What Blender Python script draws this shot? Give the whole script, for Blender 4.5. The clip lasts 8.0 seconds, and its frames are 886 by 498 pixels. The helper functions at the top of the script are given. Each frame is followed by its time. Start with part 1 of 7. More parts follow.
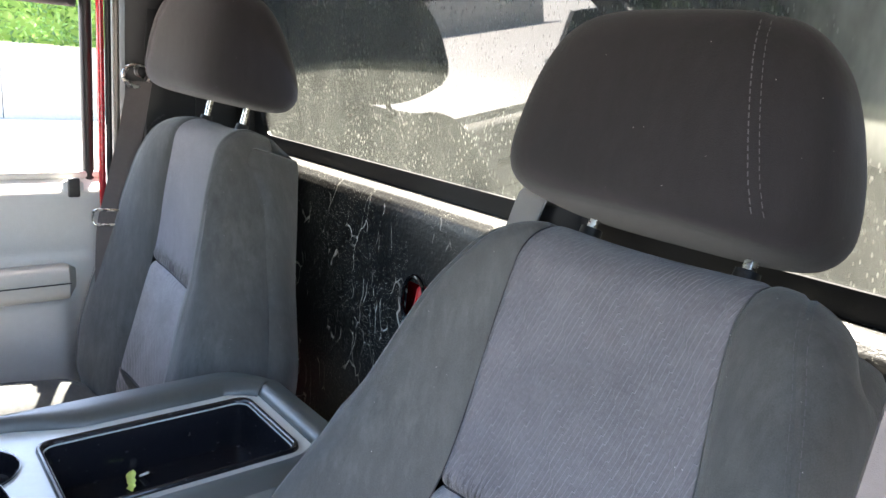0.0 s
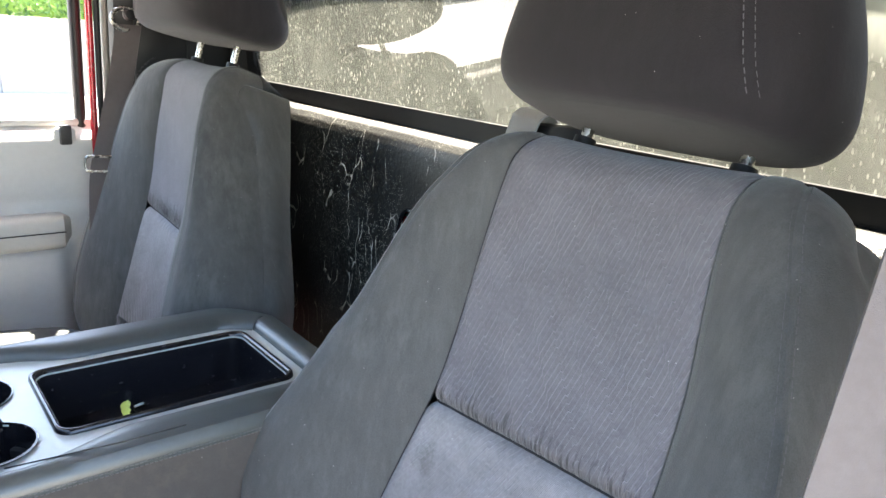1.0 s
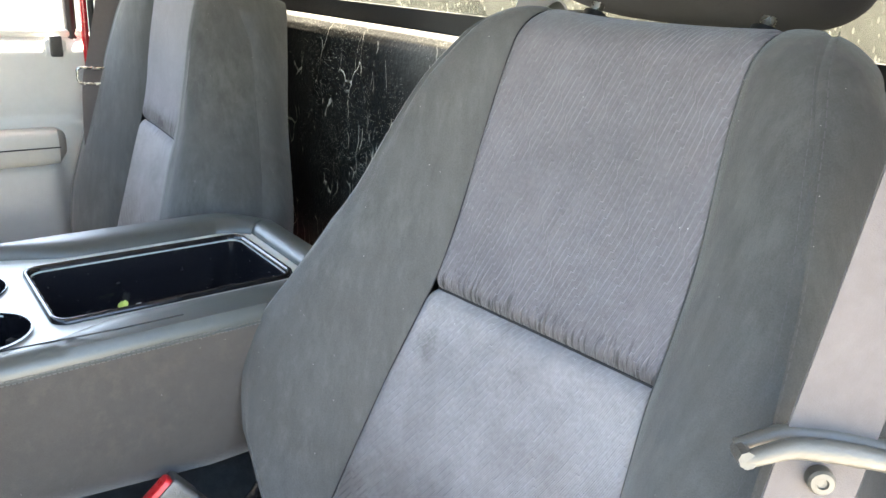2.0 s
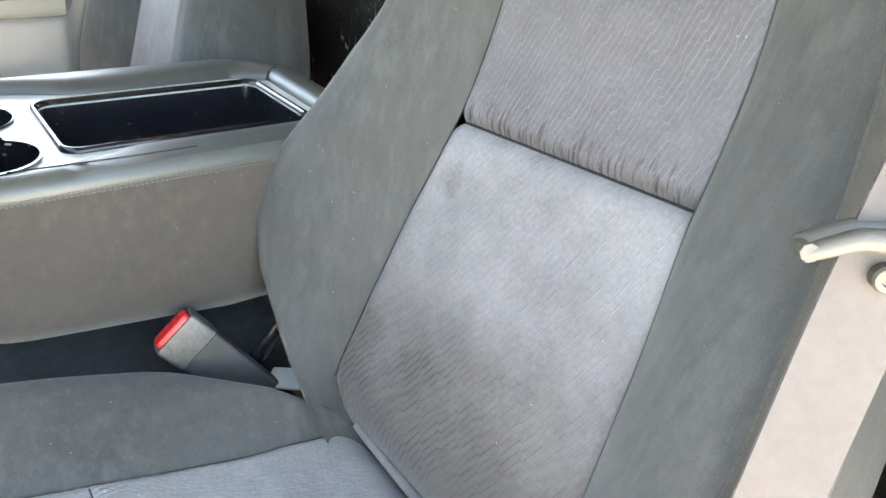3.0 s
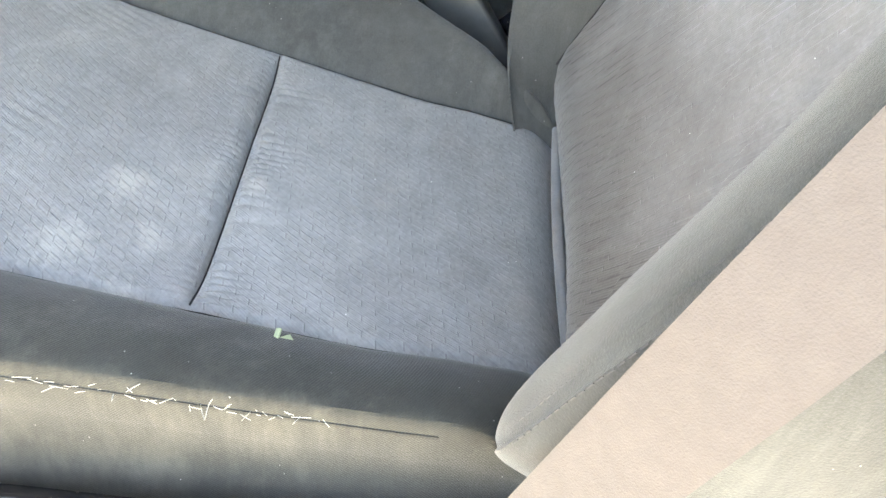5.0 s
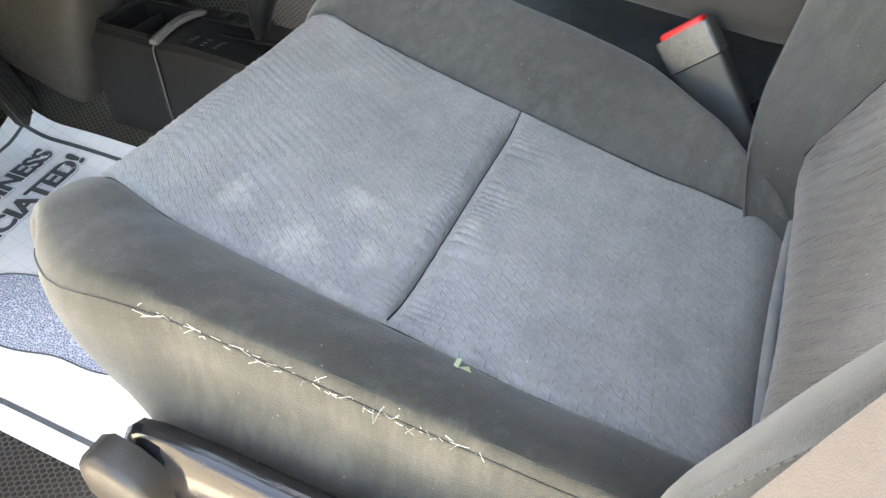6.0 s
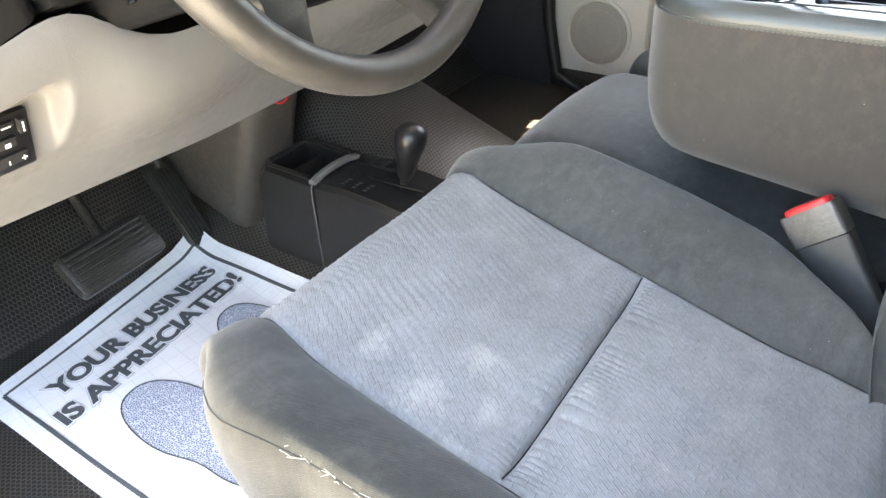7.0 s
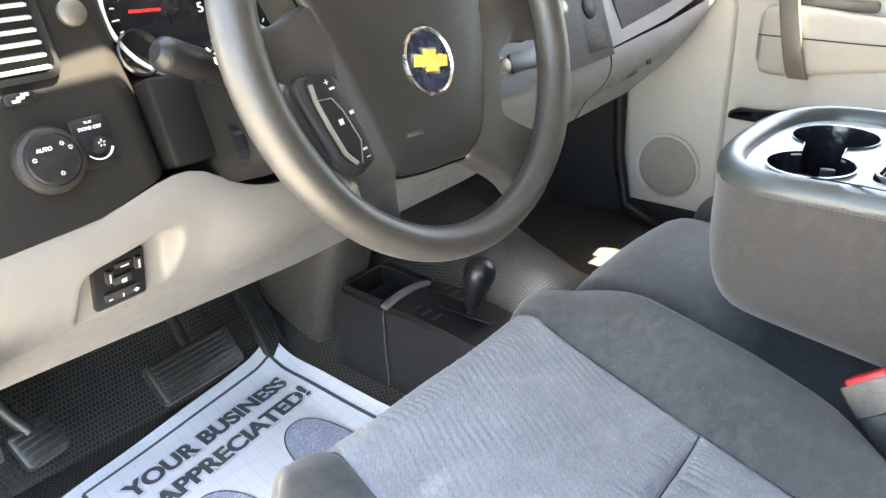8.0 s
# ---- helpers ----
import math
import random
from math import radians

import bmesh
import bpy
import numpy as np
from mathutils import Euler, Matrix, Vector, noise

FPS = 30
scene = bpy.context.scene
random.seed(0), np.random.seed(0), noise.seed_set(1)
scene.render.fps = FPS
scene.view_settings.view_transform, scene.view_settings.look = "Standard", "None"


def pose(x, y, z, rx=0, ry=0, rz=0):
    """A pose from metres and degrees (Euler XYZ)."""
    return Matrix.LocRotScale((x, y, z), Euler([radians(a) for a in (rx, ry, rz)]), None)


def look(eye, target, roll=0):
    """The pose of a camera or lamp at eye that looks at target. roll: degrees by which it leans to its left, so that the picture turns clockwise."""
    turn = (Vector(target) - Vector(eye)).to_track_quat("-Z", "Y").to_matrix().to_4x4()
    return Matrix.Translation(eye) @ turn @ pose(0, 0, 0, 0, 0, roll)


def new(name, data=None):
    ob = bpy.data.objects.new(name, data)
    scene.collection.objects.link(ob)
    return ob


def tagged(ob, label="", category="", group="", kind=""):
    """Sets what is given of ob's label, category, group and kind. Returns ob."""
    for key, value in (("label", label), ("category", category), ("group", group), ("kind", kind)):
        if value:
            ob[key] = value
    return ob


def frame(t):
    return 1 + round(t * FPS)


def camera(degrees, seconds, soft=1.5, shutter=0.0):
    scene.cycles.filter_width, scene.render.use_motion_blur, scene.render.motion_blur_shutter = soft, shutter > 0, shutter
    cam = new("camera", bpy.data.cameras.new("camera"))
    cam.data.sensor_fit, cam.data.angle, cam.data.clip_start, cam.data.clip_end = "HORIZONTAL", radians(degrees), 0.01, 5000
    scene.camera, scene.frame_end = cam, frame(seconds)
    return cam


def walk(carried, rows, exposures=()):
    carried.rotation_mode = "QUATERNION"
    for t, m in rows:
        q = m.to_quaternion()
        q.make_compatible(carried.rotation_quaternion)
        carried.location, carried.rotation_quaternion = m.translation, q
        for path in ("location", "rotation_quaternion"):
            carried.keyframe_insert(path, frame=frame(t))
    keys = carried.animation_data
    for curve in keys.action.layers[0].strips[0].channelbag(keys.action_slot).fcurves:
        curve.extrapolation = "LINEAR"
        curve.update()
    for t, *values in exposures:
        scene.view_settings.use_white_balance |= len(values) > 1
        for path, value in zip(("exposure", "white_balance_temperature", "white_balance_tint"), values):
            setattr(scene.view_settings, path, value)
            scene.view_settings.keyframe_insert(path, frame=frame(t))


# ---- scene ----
cam = camera(62.5, 8.0)
PATH = [
    (0, (-0.835, 0.645, 0.996), (0.658, -0.599, 0.522), 4.7),
    (0.5, (-0.845, 0.638, 0.973), (0.642, -0.601, 0.469), 4.3),
    (1, (-0.846, 0.632, 0.936), (0.634, -0.596, 0.388), 3.9),
    (1.2, (-0.847, 0.635, 0.92), (0.624, -0.598, 0.358), 4.3),
    (2.3, (-0.843, 0.622, 0.855), (0.579, -0.561, 0.095), 3.8),
    (2.5, (-0.841, 0.625, 0.841), (0.56, -0.551, 0.033), 4.2),
    (3, (-0.836, 0.626, 0.806), (0.526, -0.49, -0.143), 5.1),
    (3.5, (-0.831, 0.625, 0.771), (0.491, -0.398, -0.328), 6.5),
    (4, (-0.817, 0.555, 0.733), (0.529, -0.156, -0.565), 6.9),
    (4.5, (-0.836, 0.452, 0.673), (0.57, 0.119, -0.709), 6.8),
    (4.7, (-0.854, 0.43, 0.673), (0.535, 0.229, -0.752), 6.9),
    (5.8, (-0.877, 0.391, 0.663), (0.478, 0.894, -0.719), 1.6),
    (6, (-0.879, 0.389, 0.668), (0.468, 1.008, -0.673), -0.2),
    (6.5, (-0.888, 0.386, 0.684), (0.45, 1.232, -0.539), -2.8),
    (7, (-0.891, 0.382, 0.73), (0.455, 1.376, -0.366), -3.4),
    (7.5, (-0.893, 0.374, 0.766), (0.455, 1.486, -0.208), -3.0),
    (8, (-0.906, 0.37, 0.795), (0.444, 1.576, -0.056), -2.8),
]
walk(cam, [(t, look(eye, target, roll)) for t, eye, target, roll in PATH], exposures=[(0.0, 4.08, 6750, 11), (1.0, 4.24, 7050, 10), (2.5, 4.80, 7900, 7), (4.5, 4.95, 9200, 6), (5.8, 4.56, 9150, 7), (7.0, 4.92, 8750, 9), (8.0, 4.86, 8050, 9)])

# ---------------------------------------------------------------- world and sun
SUN = Vector((0.22, -0.16, 0.62)).normalized()
world = bpy.data.worlds.new("sky")
scene.world = world
world.use_nodes = True
_sky = world.node_tree.nodes.new("ShaderNodeTexSky")
_sky.sky_type = "NISHITA"
_sky.sun_disc = False
_sky.sun_elevation = math.asin(SUN.z)
_sky.sun_rotation = math.atan2(SUN.x, SUN.y)
_sky.air_density, _sky.dust_density = 1.0, 1.5
_back = world.node_tree.nodes["Background"]
_back.inputs["Strength"].default_value = 0.13
world.node_tree.links.new(_sky.outputs[0], _back.inputs["Color"])
_sun = bpy.data.lights.new("sun", "SUN")
_sun.energy, _sun.angle, _sun.color = 5.0, radians(0.5), (1.0, 0.95, 0.86)
sun = new("sun", _sun)
sun.matrix_world = look(SUN * 20, (0, 0, 0))


# ---------------------------------------------------------------- materials
def nodes_of(name):
    m = bpy.data.materials.new(name)
    m.use_nodes = True
    nt = m.node_tree
    return m, nt, nt.nodes["Principled BSDF"]


def node(nt, kind, inputs=None):
    n = nt.nodes.new(kind)
    for k, v in (inputs or {}).items():
        if isinstance(v, bpy.types.NodeSocket):
            nt.links.new(v, n.inputs[k])
        else:
            n.inputs[k].default_value = v
    return n


def calc(nt, op, a, b=0.0, clamp=False):
    n = node(nt, "ShaderNodeMath", {0: a, 1: b})
    n.operation, n.use_clamp = op, clamp
    return n.outputs[0]


def ramp(nt, fac, stops):
    n = node(nt, "ShaderNodeValToRGB", {0: fac})
    while len(n.color_ramp.elements) < len(stops):
        n.color_ramp.elements.new(0.5)
    for e, (p, c) in zip(n.color_ramp.elements, stops):
        e.position = p
        e.color = (*c, 1) if len(c) == 3 else c
    return n.outputs[0]


def mixc(nt, fac, a, b):
    n = nt.nodes.new("ShaderNodeMix")
    n.data_type = "RGBA"
    if isinstance(fac, bpy.types.NodeSocket):
        nt.links.new(fac, n.inputs[0])
    else:
        n.inputs[0].default_value = fac
    for i, v in ((6, a), (7, b)):
        if isinstance(v, bpy.types.NodeSocket):
            nt.links.new(v, n.inputs[i])
        else:
            n.inputs[i].default_value = (*v, 1)
    return n.outputs[2]


def noise_of(nt, vec, scale, detail=4.0, rough=0.6):
    return node(nt, "ShaderNodeTexNoise", {"Vector": vec, "Scale": scale, "Detail": detail, "Roughness": rough}).outputs[0]


def cells(nt, vec, scale, edges=False, scatter=1.0):
    n = node(nt, "ShaderNodeTexVoronoi", {"Vector": vec, "Scale": scale, "Randomness": scatter})
    if edges:
        n.feature = "DISTANCE_TO_EDGE"
    return n.outputs["Distance"]


def surface(name, color, rough=0.5, metal=0.0, var=0.25, scale=9.0, grain=0.15, grain_scale=350.0,
            sheen=0.0, spec=0.5, dust=0.0, dust_color=(0.45, 0.43, 0.39), specks=0.0, coat=0.0, rough_var=0.12):
    """Colour that drifts at two scales, a fine grain as relief, and some settled dust."""
    m, nt, p = nodes_of(name)
    at = node(nt, "ShaderNodeTexCoord").outputs["Object"]
    big = noise_of(nt, at, scale, 5.0)
    small = noise_of(nt, at, scale * 14, 3.0)
    mix = calc(nt, "ADD", calc(nt, "MULTIPLY", big, 0.65), calc(nt, "MULTIPLY", small, 0.35))
    lo = tuple(c * (1 - var) for c in color)
    hi = tuple(min(1.0, c * (1 + var)) for c in color)
    col = ramp(nt, mix, [(0.3, lo), (0.7, hi)])
    if dust:
        patch = ramp(nt, noise_of(nt, at, scale * 2.3, 6.0, 0.7), [(0.52, (0, 0, 0)), (0.78, (1, 1, 1))])
        col = mixc(nt, calc(nt, "MULTIPLY", patch, dust), col, dust_color)
    if specks:
        cell = cells(nt, at, 95.0)
        pick = noise_of(nt, at, 27.0, 2.0)
        dot = calc(nt, "MULTIPLY", calc(nt, "LESS_THAN", cell, 0.05), calc(nt, "GREATER_THAN", pick, 0.58))
        col = mixc(nt, calc(nt, "MULTIPLY", dot, specks), col, (0.6, 0.6, 0.57))
    nt.links.new(col, p.inputs["Base Color"])
    p.inputs["Metallic"].default_value = metal
    p.inputs["Specular IOR Level"].default_value = spec
    p.inputs["Coat Weight"].default_value = coat
    nt.links.new(ramp(nt, small, [(0.3, (max(0.02, rough - rough_var),) * 3), (0.7, (min(1.0, rough + rough_var),) * 3)]), p.inputs["Roughness"])
    if sheen:
        p.inputs["Sheen Weight"].default_value = sheen
        p.inputs["Sheen Roughness"].default_value = 0.45
    if grain:
        fine = noise_of(nt, at, grain_scale, 2.0)
        nt.links.new(node(nt, "ShaderNodeBump", {"Strength": grain, "Distance": 0.002, "Height": fine}).outputs[0], p.inputs["Normal"])
    return m


def woven(name, color, line_tone, turn, pitch, jog, bump=0.5, dirt=0.0, fine=0.0, marks=(), soil_shade=0.0, soil_from=0.0, show=0.9, ticks=0.0, gather=0.0, weave_tone=0.16):
    """Seat cloth with thin ribs that run slantwise and step aside at regular places, like tall staggered bricks."""
    m, nt, p = nodes_of(name)
    lay = node(nt, "ShaderNodeUVMap")
    lay.uv_map = "cloth"
    uv = lay.outputs[0]
    at = node(nt, "ShaderNodeTexCoord").outputs["Object"]
    turned = node(nt, "ShaderNodeMapping", {"Vector": uv, "Rotation": (0, 0, radians(turn))}).outputs[0]
    xyz = node(nt, "ShaderNodeSeparateXYZ", {0: turned})
    s, q = xyz.outputs[0], xyz.outputs[1]
    wob = calc(nt, "MULTIPLY", calc(nt, "SUBTRACT", noise_of(nt, turned, 40.0, 2.0), 0.5), 0.0004)
    along = calc(nt, "ADD", s, calc(nt, "MULTIPLY", q, 0.75))
    swing = calc(nt, "SINE", calc(nt, "MULTIPLY", along, 2 * math.pi / jog))
    step = calc(nt, "MAXIMUM", calc(nt, "MINIMUM", calc(nt, "MULTIPLY", swing, 7.0), 1.0), -1.0)
    lane = calc(nt, "DIVIDE", calc(nt, "ADD", calc(nt, "ADD", q, wob), calc(nt, "MULTIPLY", step, pitch * 0.23)), pitch)
    wave = calc(nt, "ABSOLUTE", calc(nt, "SUBTRACT", calc(nt, "FRACT", lane), 0.5))
    line = ramp(nt, wave, [(0.0, (1, 1, 1)), (0.05, (0.8,) * 3), (0.12, (0.0, 0.0, 0.0))])
    # each second rib is fainter
    odd = calc(nt, "GREATER_THAN", calc(nt, "FRACT", calc(nt, "MULTIPLY", calc(nt, "FLOOR", lane), 0.5)), 0.25)
    line = calc(nt, "MULTIPLY", line, calc(nt, "SUBTRACT", 1.0, calc(nt, "MULTIPLY", odd, 0.35)))
    broken = ramp(nt, calc(nt, "ADD", calc(nt, "MULTIPLY", noise_of(nt, at, 15.0, 3.0), 0.6), calc(nt, "MULTIPLY", noise_of(nt, at, 130.0, 2.0), 0.4)), [(0.40, (0.12,) * 3), (0.58, (1.0,) * 3)])
    line = calc(nt, "MULTIPLY", line, broken)
    big = noise_of(nt, at, 7.0, 5.0)
    small = noise_of(nt, at, 260.0, 3.0, 0.7)
    middle = noise_of(nt, at, 40.0, 5.0, 0.65)
    tone = calc(nt, "ADD", calc(nt, "ADD", calc(nt, "MULTIPLY", big, 0.35), calc(nt, "MULTIPLY", middle, 0.30)), calc(nt, "MULTIPLY", small, 0.35))
    col = ramp(nt, tone, [(0.3, tuple(c * 0.60 for c in color)), (0.7, tuple(c * 1.34 for c in color))])
    # woven threads, alternately dark and pale
    weave = node(nt, "ShaderNodeTexWave", {"Vector": turned, "Scale": 210.0, "Distortion": 1.5, "Detail": 1.0})
    weave.bands_direction = "Y"
    weave = weave.outputs[1]
    col = mixc(nt, calc(nt, "MULTIPLY", weave, weave_tone), col, tuple(c * 0.55 for c in color))
    if dirt:
        patch = ramp(nt, noise_of(nt, at, 16.0, 5.0, 0.65), [(0.55, (0, 0, 0)), (0.72, (1, 1, 1))])
        col = mixc(nt, calc(nt, "MULTIPLY", patch, dirt), col, (0.36, 0.35, 0.33))
    for x, y, z, r, shade in marks:
        # dried stain with a ragged edge
        off = node(nt, "ShaderNodeMapping", {"Vector": at, "Location": (-x, -y, -z)}).outputs[0]
        far = node(nt, "ShaderNodeVectorMath", {0: off})
        far.operation = "LENGTH"
        edge = calc(nt, "ADD", calc(nt, "DIVIDE", far.outputs["Value"], r), calc(nt, "MULTIPLY", calc(nt, "SUBTRACT", noise_of(nt, at, 90.0, 5.0, 0.7), 0.5), 2.6))
        col = mixc(nt, calc(nt, "MULTIPLY", ramp(nt, edge, [(0.15, (1, 1, 1)), (1.15, (0, 0, 0))]), 0.30 if shade > 0.3 else 0.6), col, (shade, shade * 0.98, shade * 0.92))
    tint = line_tone
    if soil_shade:
        # grime in the ribs at the panel's bottom, with the crease's shade painted in
        height_up = calc(nt, "SUBTRACT", node(nt, "ShaderNodeSeparateXYZ", {0: uv}).outputs[1], soil_from)
        grime_shade = ramp(nt, calc(nt, "ADD", height_up, calc(nt, "MULTIPLY", calc(nt, "SUBTRACT", noise_of(nt, at, 12.0, 6.0, 0.7), 0.5), soil_shade * 1.5)), [(soil_shade * 0.12, (1, 1, 1)), (soil_shade * 1.1, (0, 0, 0))])
        tint = mixc(nt, grime_shade, line_tone, (0.012, 0.011, 0.011))
        col = mixc(nt, calc(nt, "MULTIPLY", grime_shade, 0.82), col, (0.070, 0.064, 0.060))
    seen = calc(nt, "MULTIPLY", line, show)
    if soil_shade > 0.1:
        # soiled ribs are wide and dark
        wide = calc(nt, "MULTIPLY", ramp(nt, wave, [(0.04, (1, 1, 1)), (0.21, (0, 0, 0))]), broken)
        seen = calc(nt, "MAXIMUM", seen, calc(nt, "MULTIPLY", wide, calc(nt, "MULTIPLY", grime_shade, 0.58)))
    col = mixc(nt, seen, col, tint)
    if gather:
        # shade of the folds at the seam, painted dark into the cloth
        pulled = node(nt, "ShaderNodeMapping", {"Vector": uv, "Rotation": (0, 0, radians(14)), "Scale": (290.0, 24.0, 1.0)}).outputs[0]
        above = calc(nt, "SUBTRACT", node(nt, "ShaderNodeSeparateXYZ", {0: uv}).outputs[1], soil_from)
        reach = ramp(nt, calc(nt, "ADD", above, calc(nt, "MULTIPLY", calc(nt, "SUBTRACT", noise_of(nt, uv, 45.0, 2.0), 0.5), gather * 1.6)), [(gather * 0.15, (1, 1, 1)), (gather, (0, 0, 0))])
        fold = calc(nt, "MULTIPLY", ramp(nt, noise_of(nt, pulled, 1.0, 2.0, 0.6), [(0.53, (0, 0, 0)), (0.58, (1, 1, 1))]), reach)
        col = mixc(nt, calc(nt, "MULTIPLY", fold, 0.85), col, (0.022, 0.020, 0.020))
    height = calc(nt, "ADD", calc(nt, "MULTIPLY", line, 1.0 if line_tone[0] > color[0] else -1.0), calc(nt, "ADD", calc(nt, "MULTIPLY", weave, 0.25 + fine), calc(nt, "MULTIPLY", small, 0.6)))
    if ticks:
        # short stitched dents in staggered rows
        row = calc(nt, "ABSOLUTE", calc(nt, "SUBTRACT", calc(nt, "FRACT", calc(nt, "DIVIDE", q, pitch * 2)), 0.5))
        turn_at = calc(nt, "FRACT", calc(nt, "DIVIDE", along, jog * 0.5))
        inside = calc(nt, "LESS_THAN", row, 0.20)
        dent = calc(nt, "MULTIPLY", inside, calc(nt, "LESS_THAN", turn_at, 0.085))
        lip = calc(nt, "MULTIPLY", inside, calc(nt, "LESS_THAN", calc(nt, "ABSOLUTE", calc(nt, "SUBTRACT", turn_at, 0.14)), 0.05))
        worn = ramp(nt, noise_of(nt, at, 24.0, 3.0), [(0.38, (0.25,) * 3), (0.55, (1,) * 3)])
        col = mixc(nt, calc(nt, "MULTIPLY", calc(nt, "MULTIPLY", dent, worn), ticks), col, tuple(c * 0.22 for c in color))
        col = mixc(nt, calc(nt, "MULTIPLY", calc(nt, "MULTIPLY", lip, worn), ticks * 0.35), col, tuple(c * 1.6 for c in color))
        height = calc(nt, "ADD", height, calc(nt, "MULTIPLY", dent, -1.6))
    # lint
    cell = cells(nt, at, 70.0)
    dot = calc(nt, "MULTIPLY", calc(nt, "LESS_THAN", cell, 0.032), calc(nt, "GREATER_THAN", noise_of(nt, at, 21.0, 2.0), 0.57))
    col = mixc(nt, calc(nt, "MULTIPLY", dot, 0.8), col, (0.7, 0.7, 0.68))
    nt.links.new(col, p.inputs["Base Color"])
    p.inputs["Roughness"].default_value = 0.85
    p.inputs["Specular IOR Level"].default_value = 0.25
    p.inputs["Sheen Weight"].default_value = 0.25
    p.inputs["Sheen Roughness"].default_value = 0.4
    nt.links.new(node(nt, "ShaderNodeBump", {"Strength": bump, "Distance": 0.0012, "Height": height}).outputs[0], p.inputs["Normal"])
    return m


def plush_cloth(name, color, turn=(0, 0, 0), stretch=0.16, nap=0.35, dust=0.08, dust_color=(0.24, 0.24, 0.21), sheen=0.25, weave=0.0):
    """Napped seat cloth: rubbed streaks along its height, a fine pile, lint and pale dust."""
    m, nt, p = nodes_of(name)
    at = node(nt, "ShaderNodeTexCoord").outputs["Object"]
    lie = node(nt, "ShaderNodeMapping", {"Vector": at, "Rotation": turn, "Scale": (1.0, 1.0, stretch)}).outputs[0]
    streak = noise_of(nt, lie, 75.0, 6.0, 0.72)
    cloud = noise_of(nt, at, 6.0, 5.0)
    pile = noise_of(nt, at, 900.0, 2.0, 0.7)
    tone = calc(nt, "ADD", calc(nt, "ADD", calc(nt, "MULTIPLY", cloud, 0.36), calc(nt, "MULTIPLY", streak, 0.34)), calc(nt, "MULTIPLY", pile, 0.30))
    col = ramp(nt, tone, [(0.32, tuple(c * (1 - nap) for c in color)), (0.68, tuple(c * (1 + nap) for c in color))])
    rub = ramp(nt, calc(nt, "ADD", calc(nt, "MULTIPLY", noise_of(nt, at, 9.0, 5.0, 0.7), 0.55), calc(nt, "MULTIPLY", streak, 0.45)), [(0.50, (0, 0, 0)), (0.68, (1, 1, 1))])
    col = mixc(nt, calc(nt, "MULTIPLY", rub, dust), col, dust_color)
    lint = calc(nt, "MULTIPLY", calc(nt, "LESS_THAN", cells(nt, at, 110.0), 0.045), calc(nt, "GREATER_THAN", noise_of(nt, at, 25.0, 2.0), 0.53))
    col = mixc(nt, calc(nt, "MULTIPLY", lint, 0.55), col, (0.5, 0.5, 0.47))
    nt.links.new(col, p.inputs["Base Color"])
    p.inputs["Roughness"].default_value = 0.95
    p.inputs["Specular IOR Level"].default_value = 0.12
    p.inputs["Sheen Weight"].default_value = sheen
    p.inputs["Sheen Roughness"].default_value = 0.45
    height = calc(nt, "ADD", pile, calc(nt, "MULTIPLY", streak, 0.8))
    if weave:
        net = node(nt, "ShaderNodeTexWave", {"Vector": at, "Scale": 330.0, "Distortion": 2.0})
        net.bands_direction = "DIAGONAL"
        height = calc(nt, "ADD", height, calc(nt, "MULTIPLY", net.outputs[1], weave))
    nt.links.new(node(nt, "ShaderNodeBump", {"Strength": 0.3, "Distance": 0.0016, "Height": height}).outputs[0], p.inputs["Normal"])
    return m


